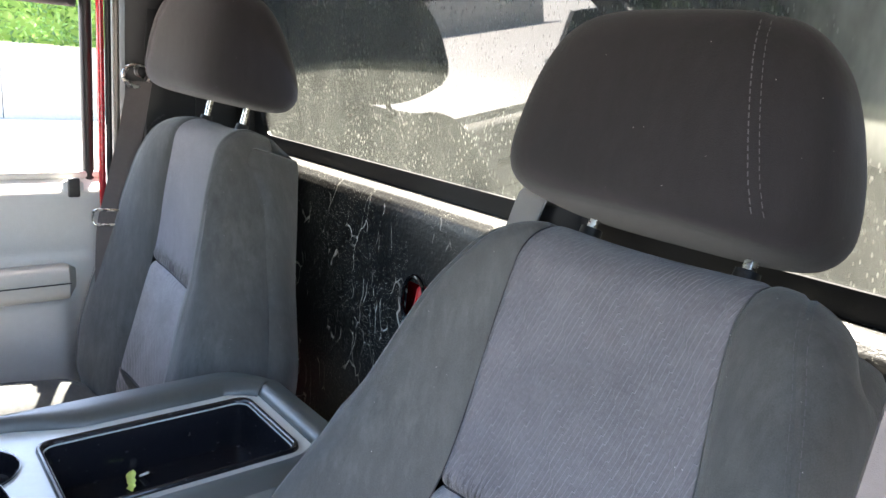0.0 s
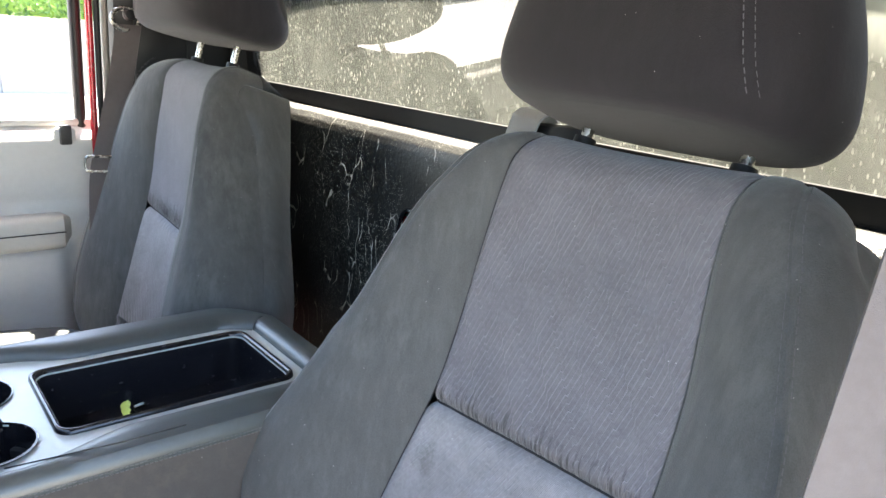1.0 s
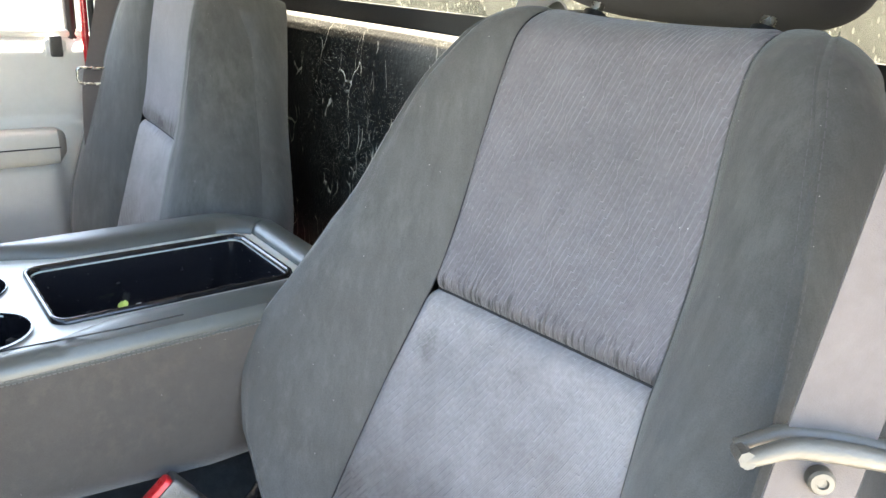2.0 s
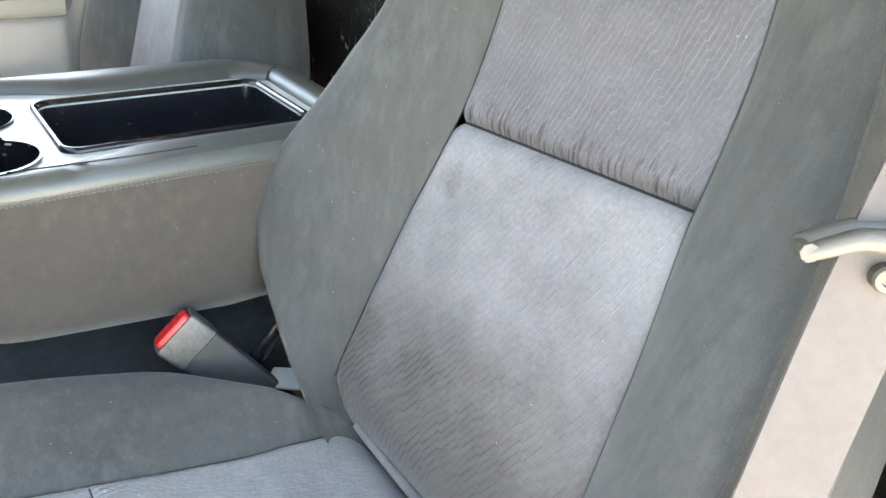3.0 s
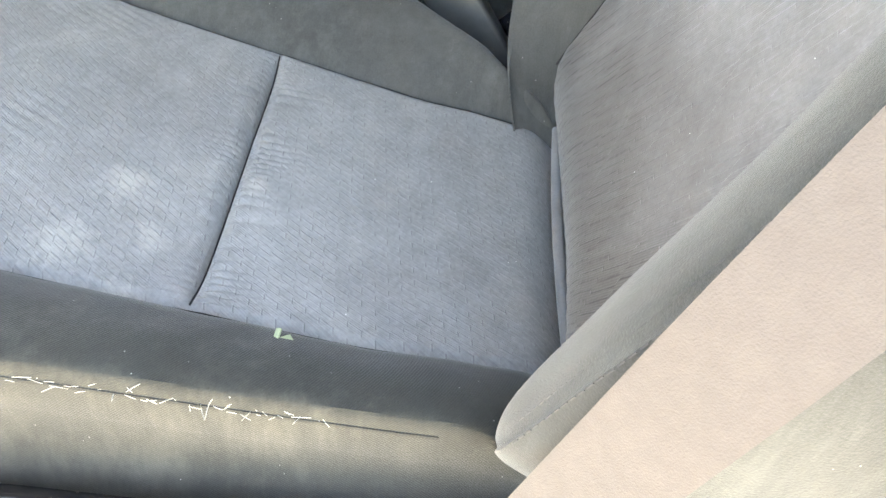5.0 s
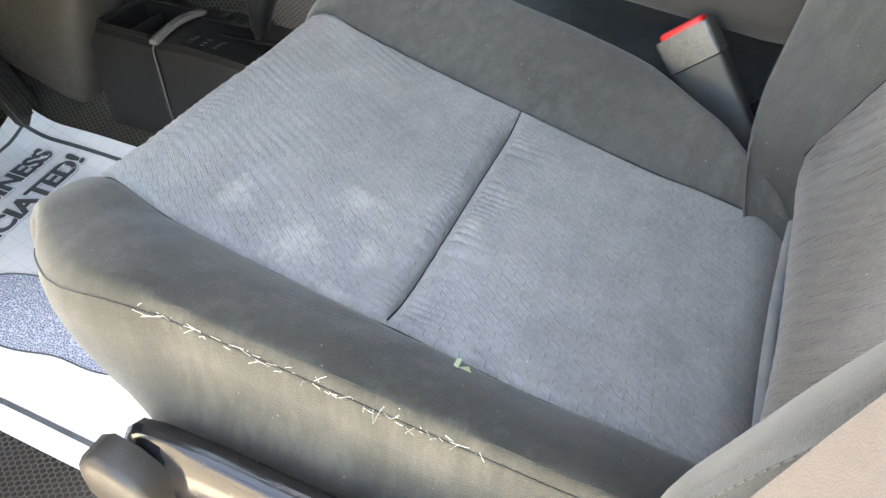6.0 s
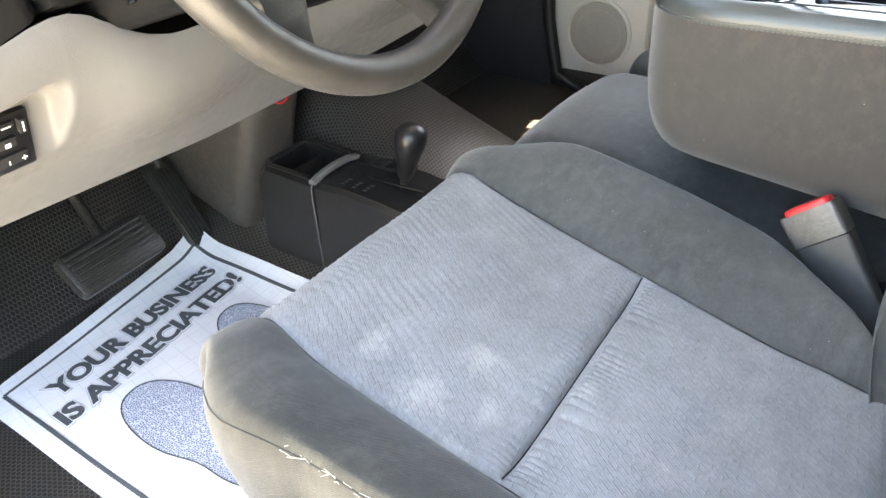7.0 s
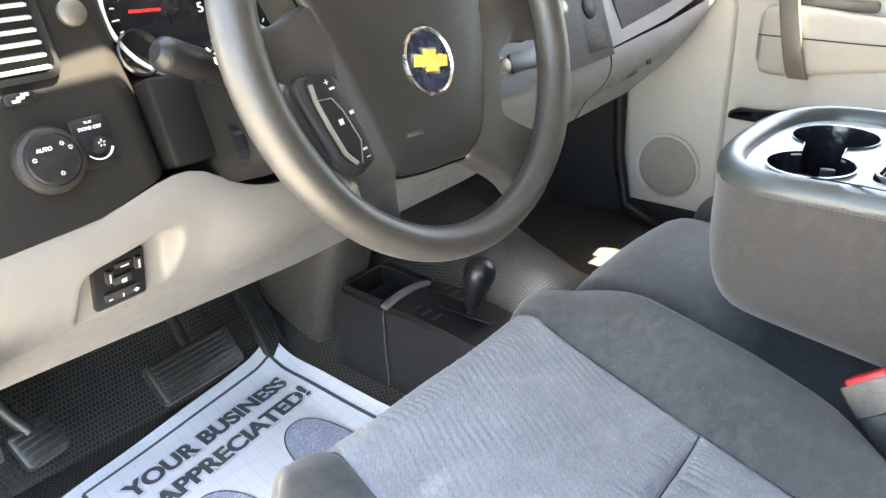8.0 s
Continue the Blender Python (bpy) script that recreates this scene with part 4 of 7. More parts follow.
    box(bm, (0, 0, 0), (0.022, 0.040, 0.012), m @ Matrix.Translation((0, 0.010, 0.004)), bevel=0.003)
    part("lock_button", bm, M["kick"], lock)
    # window frame at the rear edge; thick bar along the top added against sun
    bm = bmesh.new()
    tube(bm, [(0.822, y, 1.115) for y in spread(0.268, 1.02, 10)], 0.055, 12, flat=0.35, up=(1, 0, 0))
    tube(bm, [(0.838 - 0.05 * max(0, z - 0.75), 0.250, z) for z in spread(0.70, 1.20, 10)], 0.012, 10)
    part("window_frame", bm, M["black"], root)
    # unseen plate added at the front of the window to stop the sun
    bm = bmesh.new()
    loft(bm, [[(x, 0.930, 0.722), (x, 1.235, 0.722), (x, 1.235, 0.985), (x, 1.09, 0.985)] for x in (0.822, 0.842)])
    part("sun_block_corner", bm, M["black"], root, "black plate added in the window corner to block sun")


passenger_door()


def driver_door():
    """The driver's door, swung open on its front hinge."""
    root = thing("door_driver", (-0.86, 1.26, 0.03), "pale grey driver door trim, swung wide open", "car door", kind="structure")
    m = Matrix.Translation((-0.86, 1.26, 0.0)) @ Matrix.Rotation(radians(-63), 4, "Z")

    def panel(y, z):
        return m @ Vector((0.010 * math.exp(-((z - 0.50) / 0.06) ** 4) - 0.012, -y, z))
    part("door_panel", sheet(bmesh.new(), panel, spread(0.03, 1.02, 24), spread(0.03, 0.722, 24)), M["trim_door"], root)
    bm = bmesh.new()
    box(bm, (0, 0, 0), (0.05, 1.0, 0.69), m @ Matrix.Translation((-0.045, -0.525, 0.375)), bevel=0.012)
    part("door_skin", bm, M["red_paint"], root, "red outer door skin")
    bm = bmesh.new()
    tube(bm, [m @ Vector((-0.03, -0.03, 0.72)), m @ Vector((-0.06, -0.33, 0.98)), m @ Vector((-0.08, -0.42, 1.08)), m @ Vector((-0.08, -0.98, 1.09)), m @ Vector((-0.03, -1.01, 0.72))], 0.022, 10)
    part("window_frame", bm, M["black"], root)


driver_door()
# kick panel and dark cover ahead of the passenger door
_k = bmesh.new()
box(_k, (0.79, 1.56, 0.42), (0.03, 0.66, 0.84), bevel=0.012)
solid("kick_panel", _k, M["asphalt_dark"], "black kick panel ahead of the passenger door", "panel", kind="structure")
_k = bmesh.new()
box(_k, (-0.825, 1.58, 0.42), (0.04, 0.62, 0.84), bevel=0.012)
solid("kick_panel", _k, M["asphalt_dark"], "black kick panel beside the parking brake pedal", "panel", kind="structure")
_k = tube(bmesh.new(), [(0.755, 1.235, 0.50), (0.755, 1.228, 0.20), (0.755, 1.20, 0.06), (0.755, 1.10, 0.02), (0.755, 0.40, 0.02)], 0.016, 12)
solid("door_seal", _k, M["black"], "black rubber door seal along the opening", "seal", kind="structure")

# red hood ahead of the windscreen and the mirror under the roof, seen reflected in the rear window
_k = sheet(bmesh.new(), lambda u, v: (u * (0.80 - 0.05 * v), 1.93 + 1.15 * v, 0.80 + 0.05 * (1 - u * u) + 0.03 * math.exp(-((abs(u) - 0.55) / 0.12) ** 2) - 0.10 * v * v), spread(-1, 1, 40), spread(0, 1, 16))
solid("engine_hood", _k, M["red_paint"], "red painted engine hood ahead of the windscreen", "car hood", kind="structure")
_k = bmesh.new()
slab(_k, round_rect(0.25, 0.07, 0.025), 0.035, pose(0.0, 0.95, 1.13, 90, 0, 0) @ Matrix.Rotation(math.pi, 4, "Z"), 0.008)
tube(_k, [(0, 0.94, 1.14), (0, 0.90, 1.18), (0, 0.82, 1.236)], 0.010, 8)
solid("rear_view_mirror", _k, M["black"], "black rear view mirror under the roof lining", "mirror")
for _sx in (-1, 1):
    _k = bmesh.new()
    box(_k, (_sx * 0.80, 2.49, 0.36), (0.05, 1.16, 0.86), bevel=0.02)
    solid("front_fender", _k, M["red_paint"], "red painted front fender below the hood", "car body", kind="structure")


# ---------------------------------------------------------------- front seats
def back_frame(recline, set_back=0.0):
    """Origin height, up and outward directions of a backrest that pivots about its cross seam."""
    a = radians(recline)
    up, out = Vector((0, -math.sin(a), math.cos(a))), Vector((0, math.cos(a), math.sin(a)))
    return Vector((0, 0.2179 - set_back, 0.5942)) - up * 0.287, up, out


INSERT_W = [(-0.08, 0.125), (0.0, 0.152), (0.1, 0.147), (0.2, 0.138), (0.295, 0.125), (0.45, 0.122), (0.54, 0.121), (0.62, 0.118)]
RIDGE_W = [(-0.08, 0.20), (0.0, 0.232), (0.11, 0.245), (0.2, 0.241), (0.3, 0.229), (0.4, 0.212), (0.5, 0.182), (0.55, 0.160), (0.60, 0.138), (0.65, 0.125)]
OUTER_W = [(-0.10, 0.20), (-0.03, 0.25), (0.05, 0.292), (0.14, 0.298), (0.24, 0.283), (0.32, 0.262), (0.40, 0.236), (0.47, 0.212), (0.52, 0.194), (0.56, 0.180), (0.59, 0.168), (0.62, 0.155), (0.66, 0.145)]
RIDGE_H = [(-0.08, 0.03), (0.0, 0.05), (0.1, 0.06), (0.25, 0.055), (0.38, 0.044), (0.47, 0.032), (0.54, 0.016), (0.60, 0.002), (0.64, -0.002)]
SEAM_V = {1: 0.295, -1: 0.277}
TOP_W = 0.527


def back_path(w):
    """The line of the backrest's front along its height: up the slope, then over the top."""
    t = min(1.0, max(0.0, (w - 0.30) / 0.24))
    lean, top, r = 0.022 * t * t * (3 - 2 * t), TOP_W, 0.05
    if w <= top:
        return w, lean, 0.0
    a = (w - top) / r
    if a < math.pi / 2:
        return top + r * math.sin(a), lean - r + r * math.cos(a), a
    return top + r, lean - r - (w - top - r * math.pi / 2), math.pi / 2


def make_back(root, cx, side, recline, set_back):
    """Backrest. side: +1 where the outboard flank lies at -x."""
    low, BACK_V, BACK_N = back_frame(recline, set_back)
    origin = low + Vector((cx, 0, 0))
    seam_v, narrow = SEAM_V[side], 1.0 if cx < 0 else 0.84

    def put(s, w, off):
        v, d, a = back_path(w)
        v, d = v + off * math.sin(a), d + off * math.cos(a)
        return origin + Vector((s, 0, 0)) + BACK_V * v + BACK_N * d

    def outer(w, sg):
        """Half width at the flank; fuller towards the console than towards the door."""
        c = eased(OUTER_W, w) + (0.006 + (0.084 if cx < 0 else 0.046) * bump_at(w - (0.185 if cx < 0 else 0.20), 0.12) - (0.118 * smooth01((0.17 - w) / 0.19) if cx < 0 else 0.055 * smooth01((0.10 - w) / 0.13)) if sg * side > 0 else 0.016 * smooth01((w - 0.40) / 0.12) - 0.024 / (1 + math.exp((w - 0.30) / 0.03)))
        # the padding is pressed against the console
        return min(c, 0.302 + 0.1 * (c - 0.302)) if cx < 0 and sg * side > 0 else c

    def shoulder(w, sg, f):
        """The shoulders fall away towards the flanks near the top."""
        t = min(1.0, max(0.0, (w - 0.42) / 0.16))
        return BACK_V * ((-0.020 if sg * side < 0 else -0.030 if cx < 0 else -0.014) * t * t * (3 - 2 * t) * f)

    def side_drop(w):
        return 0.055 - 0.043 * min(1.0, max(0.0, (w - 0.47) / 0.12))

    def half(w, sg):
        """Half width of the centre panel; the outboard seam draws in towards the top."""
        t = min(1.0, max(0.0, (w - 0.38) / 0.16))
        return eased(INSERT_W, w) * (narrow if sg * side < 0 else 1.0) - (0.012 * t * t * (3 - 2 * t) if sg * side < 0 else 0.0)

    def insert(u, w):
        hw = half(w, u)
        s = u * hw
        off = -0.004 * (1 - u * u)
        seam = seam_v - 0.007 * u * side
        gap = w - seam
        off -= 0.0065 * bump_at(gap, 0.008) + 0.004 * bump_at(gap, 0.0022)
        off -= 0.003 * bump_at((1 - abs(u)) * hw, 0.004)
        if gap > 0:
            off += 0.0028 * (abs(math.sin(s * 470 + 5 * math.sin(s * 55))) ** 0.6 - 0.6) * math.exp(-gap / (0.013 + 0.009 * math.sin(s * 130) * math.sin(s * 71))) * (1 - math.exp(-gap / 0.003))
        else:
            off += 0.0007 * math.sin(s * 330 + 5 * math.sin(s * 40)) * math.exp(gap / 0.012)
        low = min(1.0, max(0.0, 0.17 - w) / 0.12)
        off += 0.0003 * low * math.sin((s * side * 0.79 + w * 0.62) * 500 + 2.5 * noise.noise(Vector((s * 30, w * 30, 1))))
        off += 0.0015 * noise.noise(Vector((s * 14, w * 14, cx)))
        if w < 0.02:
            off -= (0.02 - w) ** 2 * 8
        return put(s, w, off)

    def bolster(u, w, sg):
        a, b, c, h = half(w, sg), eased(RIDGE_W, w), outer(w, sg), eased(RIDGE_H, w)
        if cx < 0 and sg * side > 0:
            full = bump_at(w - 0.165, 0.09)
            b, h = b + 0.036 * full, h + 0.014 * full
        b = min(b, c - 0.015)
        if u < 0.55:
            t = u / 0.55
            s = a + (b - a) * t
            off = h * (math.sin(t * math.pi / 2) ** 0.9) - 0.0035 * bump_at(t * (b - a), 0.005)
            if t > 0.9:
                off -= 0.0022 * bump_at((t - 0.97) * (b - a), 0.003)
        else:
            t = (u - 0.55) / 0.45
            s = b + (c - b) * math.sin(t * math.pi / 2)
            off = h - (h + side_drop(w)) * (1 - math.cos(t * math.pi / 2))
        off += 0.002 * noise.noise(Vector((s * 11, w * 11, cx + sg)))
        if w < 0.03:
            off -= (0.03 - w) ** 2 * 4
        return put(sg * s, w, off) + shoulder(w, sg, min(1.0, max(0.0, (s - a) / (c - a))) ** 1.5)

    def flank(u, w, sg):
        c = outer(w, sg)
        v, d, a = back_path(w)
        f = put(sg * c, w, -side_drop(w) - (max(0.0, 0.03 - w) ** 2 * 4))
        back_d = -0.245 + 0.235 * min(v, 0.585) if cx < 0 else -0.128 + 0.035 * min(v, 0.585)
        r = origin + Vector((sg * (c - 0.012), 0, 0)) + BACK_V * (v - 0.012) + BACK_N * back_d
        p = f.lerp(r, u) + shoulder(w, sg, 1.0 + (0.8 if sg * side > 0 and cx < 0 else 0.2) * min(1.0, u * 1.5))
        p.x += sg * 0.012 * math.sin(u * math.pi)
        return p

    top_w = TOP_W + 0.05 * math.pi / 2 + 0.03
    vs_low = spread(-0.075, seam_v, 150)
    vs_up = spread(seam_v, top_w, 90)
    us = spread(-1, 1, 190)
    cloth = lambda u, w: (u * 0.13 * side, w)

    def both(vs):
        return sheet(bmesh.new(), lambda u, w: insert(u, w - 0.007 * u * side * max(0.0, 1 - abs(w - seam_v) / 0.08)), us, vs, cloth)
    part("lower_insert", both(vs_low), M["cloth_low"], root, "ribbed grey cloth centre panel, worn and soiled")
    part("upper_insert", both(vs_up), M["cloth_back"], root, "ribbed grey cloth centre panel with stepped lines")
    vs = spread(-0.075, top_w, 80)
    for sg in (-1, 1):
        b = sheet(bmesh.new(), lambda u, w: bolster(u, w, sg), spread(0, 1, 26), vs)
        part("bolster", b, M["plush"], root, "dark grey plush side bolster")
        part("side_panel", sheet(bmesh.new(), lambda u, w: flank(u, w, sg), spread(0, 1, 10), vs), M["plush"], root)
        seam = tube(bmesh.new(), [put(sg * half(w, sg), w, -0.0028) for w in spread(0.0, 0.60, 60)], 0.0007, 6)
        part("seam", seam, M["thread_dark"] if sg == side else M["plush"], root)
        if sg == side:
            continue
        st = bmesh.new()
        for off in (-0.0045, 0.0045):
            for k in range(84):
                w0 = 0.03 + k * 0.0063
                q = [put(sg * (min(eased(RIDGE_W, w), outer(w, sg) - 0.015) + off), w, eased(RIDGE_H, w) + 0.0012) for w in (w0, w0 + 0.0042)]
                tube(st, q, 0.0004 if off > 0 else 0.0002, 5)
        tagged(part("stitching", st, M["thread_grey"], root), kind="stuff")
    part("cross_seam", tube(bmesh.new(), [insert(u, seam_v - 0.007 * u * side) + BACK_N * 0.0012 for u in spread(-0.99, 0.99, 60)], 0.0013, 6), M["thread_dark"], root)
    # closed rear of the backrest
    rows = []
    for w in vs:
        l, r = flank(1, w, -1), flank(1, w, 1)
        rows.append([l.lerp(r, k / 8) for k in range(9)])
    bm = loft(bmesh.new(), rows, False, False)
    l, r = [put(-eased(OUTER_W, top_w) * 0.95, top_w, -0.004), put(eased(OUTER_W, top_w) * 0.95, top_w, -0.004)]
    part("back_cover", bm, M["plush_head"], root)
    top = [[l.lerp(r, k / 8) for k in range(9)], rows[-1]]
    part("top_cover", loft(bmesh.new(), top, False, False), M["plush"], root)
    return put


def make_headrest(root, cx, side, recline, set_back, lift, wide, tall, shift_x):
    """Head rest with its two posts; a wedge, deepest at the bottom."""
    low, BACK_V, BACK_N = back_frame(recline, set_back)
    o = low + Vector((cx, 0, 0))

    def at(s, v, d):
        return o + Vector((s + shift_x, 0, 0)) + BACK_V * v + BACK_N * d
    def stitch_x(v):
        """Distance of the stitched seam from the middle; it draws in towards the top."""
        return 0.127 - 0.29 * (v - 0.594)
    rest = bmesh.new()
    # half width, front and rear of each level
    lev = [(0.577, 0.115, 0.015, -0.075), (0.581, 0.146, 0.032, -0.100), (0.593, 0.164, 0.046, -0.114), (0.615, 0.172, 0.053, -0.118), (0.650, 0.170, 0.056, -0.104),
           (0.680, 0.164, 0.057, -0.086), (0.708, 0.155, 0.056, -0.068), (0.732, 0.143, 0.052, -0.050), (0.750, 0.126, 0.044, -0.034), (0.760, 0.104, 0.034, -0.020), (0.764, 0.065, 0.022, -0.008)]
    rings = []
    n = 88
    fine = []
    for i in range(len(lev) - 1):
        four = [lev[max(0, i - 1)], lev[i], lev[i + 1], lev[min(len(lev) - 1, i + 2)]]
        for k in range(5):
            t = k / 5
            fine.append(tuple(0.5 * (2 * b + (c - a) * t + (2 * a - 5 * b + 4 * c - d) * t * t + (3 * b - a - 3 * c + d) * t ** 3) for a, b, c, d in zip(*four)))
    fine.append(lev[-1])
    fine = [(0.577 + lift + (v - 0.577) * tall, hw * wide, f + 0.034, r + 0.010) for v, hw, f, r in fine]
    for v, hw, f, r in fine:
        mid, dep = (f + r) / 2, (f - r) / 2
        ring = []
        for k in range(n):
            t = 2 * math.pi * k / n
            c, s = math.cos(t), math.sin(t)
            e = 0.62
            x = hw * math.copysign(abs(c) ** e, c)
            d = mid + dep * math.copysign(abs(s) ** 0.72, s)
            crease = 0.003 * bump_at(x + side * stitch_x(v - lift), 0.005) if s > 0 else 0.0
            ring.append(at(x, v - 0.10 * (d - f) * 0.35, d - crease))
        rings.append(ring)
    loft(rest, rings)
    pad = part("head_rest", rest, M["plush_head"], root, "charcoal cloth head rest")
    st = bmesh.new()
    for shift, thick in ((-0.0036, 0.00028 if side > 0 else 0.00045), (0.0036, 0.00045 if side > 0 else 0.00028)):
        for k in range(25):
            v0 = 0.594 + lift + k * 0.0058
            q = []
            for v in (v0, v0 + 0.0036):
                lv = min(range(len(fine)), key=lambda i: abs(fine[i][0] - v))
                f = fine[lv][2]
                hw = fine[lv][1]
                x = -side * stitch_x(v - lift) + shift
                mid, dep = (fine[lv][2] + fine[lv][3]) / 2, (fine[lv][2] - fine[lv][3]) / 2
                c = min(1.0, abs(x) / hw) ** (1 / 0.62)
                d = mid + dep * max(0.0, 1 - c * c) ** 0.36
                q.append(at(x, v - 0.035 * (d - f), d + 0.0012))
            tube(st, q, thick, 5)
    tagged(part("stitching", st, M["thread_grey"], pad), kind="stuff")
    for s in (-0.085, 0.085):
        part("post", tube(bmesh.new(), [at(s, 0.56, -0.042), at(s, 0.62 + lift, -0.042)], 0.006, 12), M["metal"], root, "bright steel post")
        guide = bmesh.new()
        lathe(guide, [(0.011, -0.012), (0.012, 0.0), (0.010, 0.002), (0.008, 0.003), (0.0065, 0.001)], frame_at(at(s, 0.573, -0.042), (1, 0, 0), BACK_N * -1), 22)
        part("post_guide", guide, M["black"], root)


CUSH_Y0, CUSH_Y1 = 0.270, 0.795
SEAM_IN = [(0.28, 0.120), (0.35, 0.124), (0.43, 0.125), (0.56, 0.148), (0.68, 0.172), (0.75, 0.190), (0.81, 0.210), (0.9, 0.215)]
SEAM_OUT = [(0.28, 0.130), (0.45, 0.141), (0.65, 0.131), (0.74, 0.125), (0.81, 0.108), (0.9, 0.10)]
EDGE_IN = [(0.28, 0.125), (0.35, 0.138), (0.40, 0.180), (0.47, 0.246), (0.56, 0.275), (0.63, 0.288), (0.70, 0.297), (0.75, 0.288), (0.80, 0.262), (0.9, 0.25)]
EDGE_OUT = [(0.28, 0.200), (0.40, 0.212), (0.50, 0.215), (0.66, 0.219), (0.68, 0.222), (0.71, 0.226), (0.74, 0.226), (0.765, 0.219), (0.79, 0.205), (0.81, 0.188), (0.83, 0.166), (0.9, 0.152)]
CROSS_Y = 0.563


def cush_path(w):
    """The line of the cushion's top from the back to the front, then down over the nose."""
    if w < 0.40:
        return w, 0.2935 - (0.40 - w) * 0.20 - max(0.0, 0.352 - w) ** 2 * 14, 0.0
    if w <= CUSH_Y1:
        t = w - 0.40
        return w, 0.2935 + t * 0.115, 0.0
    r, z1 = 0.055, 0.2935 + (CUSH_Y1 - 0.40) * 0.115
    a = (w - CUSH_Y1) / r
    if a < math.pi / 2:
        return CUSH_Y1 + r * math.sin(a), z1 - r * (1 - math.cos(a)), a
    return CUSH_Y1 + r, z1 - r - (w - CUSH_Y1 - r * math.pi / 2), math.pi / 2


def make_cushion(root, cx, side, worn):
    """Cushion. side: +1 where the outboard edge lies at -x."""
    slid = 0.0 if cx < 0 else 0.05
    def put(s, w, off):
        y, z, a = cush_path(w)
        return Vector((cx + s * side, y - slid + off * math.sin(a), z + off * math.cos(a)))

    def seams(w):
        y = min(w, 0.83)
        return eased(SEAM_IN, y), eased(SEAM_OUT, y)

    def insert(u, w):
        i, o = seams(w)
        s = -o + (i + o) * (u + 1) / 2
        off = -0.004 * (1 - u * u) + 0.010 * math.cos(u * 1.5) * bump_at(w - 0.68, 0.12)
        gap = w - CROSS_Y - 0.004 * u
        off -= (0.007 * bump_at(gap, 0.007) + 0.0055 * bump_at(gap, 0.0016)) * (1 - abs(u) ** 8)
        near = math.exp(-abs(gap) / (0.016 + 0.007 * math.sin(s * 90))) * (1 - math.exp(-abs(gap) / 0.003))
        off += (0.0036 if gap < 0 else 0.0024) * (abs(math.sin(s * 360 + 5 * math.sin(s * 50) + gap * 14)) ** 0.6 - 0.6) * near
        pucker = min(1.0, max(0.0, (w - 0.60) / 0.08))
        off += 0.00045 * pucker * max(0.0, 0.55 + noise.noise(Vector((s * 16, w * 16, 2)))) * math.sin((0.485 * w - 0.875 * s) * 740 + 1.3 * noise.noise(Vector((s * 25, w * 25, 8))))
        off -= 0.004 * bump_at((1 - abs(u)) * 0.14, 0.004)
        off += 0.0018 * noise.noise(Vector((s * 13, w * 13, cx + 3)))
        if w > 0.77:
            off += 0.0026 * (abs(math.sin(s * 280 + 4 * math.sin(s * 40))) ** 0.7 - 0.5) * bump_at(w - 0.815, 0.024)
        return put(s, w, off)

    def bolster(u, w, inb):
        i, o = seams(w)
        a = i if inb else o
        y = min(w, 0.83)
        b = eased(EDGE_IN if inb else EDGE_OUT, y)
        h = (0.040 if inb else 0.036) * min(1.0, max(0.15, (w - 0.27) / 0.12)) * (1 - 0.7 * smooth01((w - 0.69) / 0.13))
        nose = 0.0 if inb else smooth01((w - 0.66) / 0.13)
        knee, k = (0.62, 0.80) if inb else (0.72 - 0.12 * nose, 0.9 - 0.22 * nose)
        if u < knee:
            t = u / knee
            s = a + (b - a) * k * t
            off = h * math.sin(t * math.pi / 2) - 0.0035 * bump_at(t * (b - a), 0.005)
            if not inb:
                off += 0.0018 * noise.noise(Vector((s * 30, w * 30, 7))) * worn
        else:
            t = (u - knee) / (1 - knee)
            s = a + (b - a) * (k + (1 - k) * math.sin(t * math.pi / 2))
            off = h - (0.035 + 0.006 * nose) * (1 - math.cos(t * math.pi / 2))
        return put(s if inb else -s, w, off)

    def wall(u, w, inb):
        p = bolster(1, w, inb)
        sg = side if inb else -side
        drop = 0.17 if inb else 0.115
        q = p.copy()
        q.z = max(0.10, p.z - drop) if w < 0.8 else p.z - min(drop, max(0.02, p.z - 0.14))
        r = p.lerp(q, u)
        bulge = 0.006 if inb else 0.022 * (1 - smooth01((w - 0.62) / 0.12))
        r.x += sg * bulge * (1 - math.cos(min(u * 1.25, 1.0) * math.pi)) / 2
        if not inb:
            # below the corner the side tucks in again
            tuck = 0.030 * smooth01((w - 0.66) / 0.12) * u * u
            r -= Vector((sg * tuck, tuck * smooth01((w - 0.74) / 0.08), 0))
        return r

    end = CUSH_Y1 + 0.055 * math.pi / 2 + 0.10
    us = spread(-1, 1, 190)
    cloth = lambda u, w: (u * 0.14 * side, w)
    part("rear_insert", sheet(bmesh.new(), insert, us, spread(CUSH_Y0, CROSS_Y - 0.04, 66)[:-1] + spread(CROSS_Y - 0.04, CROSS_Y, 36), cloth), M["cloth_seat"], root, "grey cloth seat panel, dusty and stained")
    part("front_insert", sheet(bmesh.new(), insert, us, spread(CROSS_Y, CROSS_Y + 0.03, 28)[:-1] + spread(CROSS_Y + 0.03, end, 100), cloth), M["cloth_seat"], root, "grey cloth seat panel, stained, gathered at its front edge")
    vs = spread(CUSH_Y0, end, 90)
    for inb in (True, False):
        mat = M["plush"] if inb or not worn else M["plush_worn"]
        part("bolster", sheet(bmesh.new(), lambda u, w: bolster(u, w, inb), spread(0, 1, 26), vs), mat, root, "dark grey plush bolster" if inb else "worn dark bolster with a frayed edge")
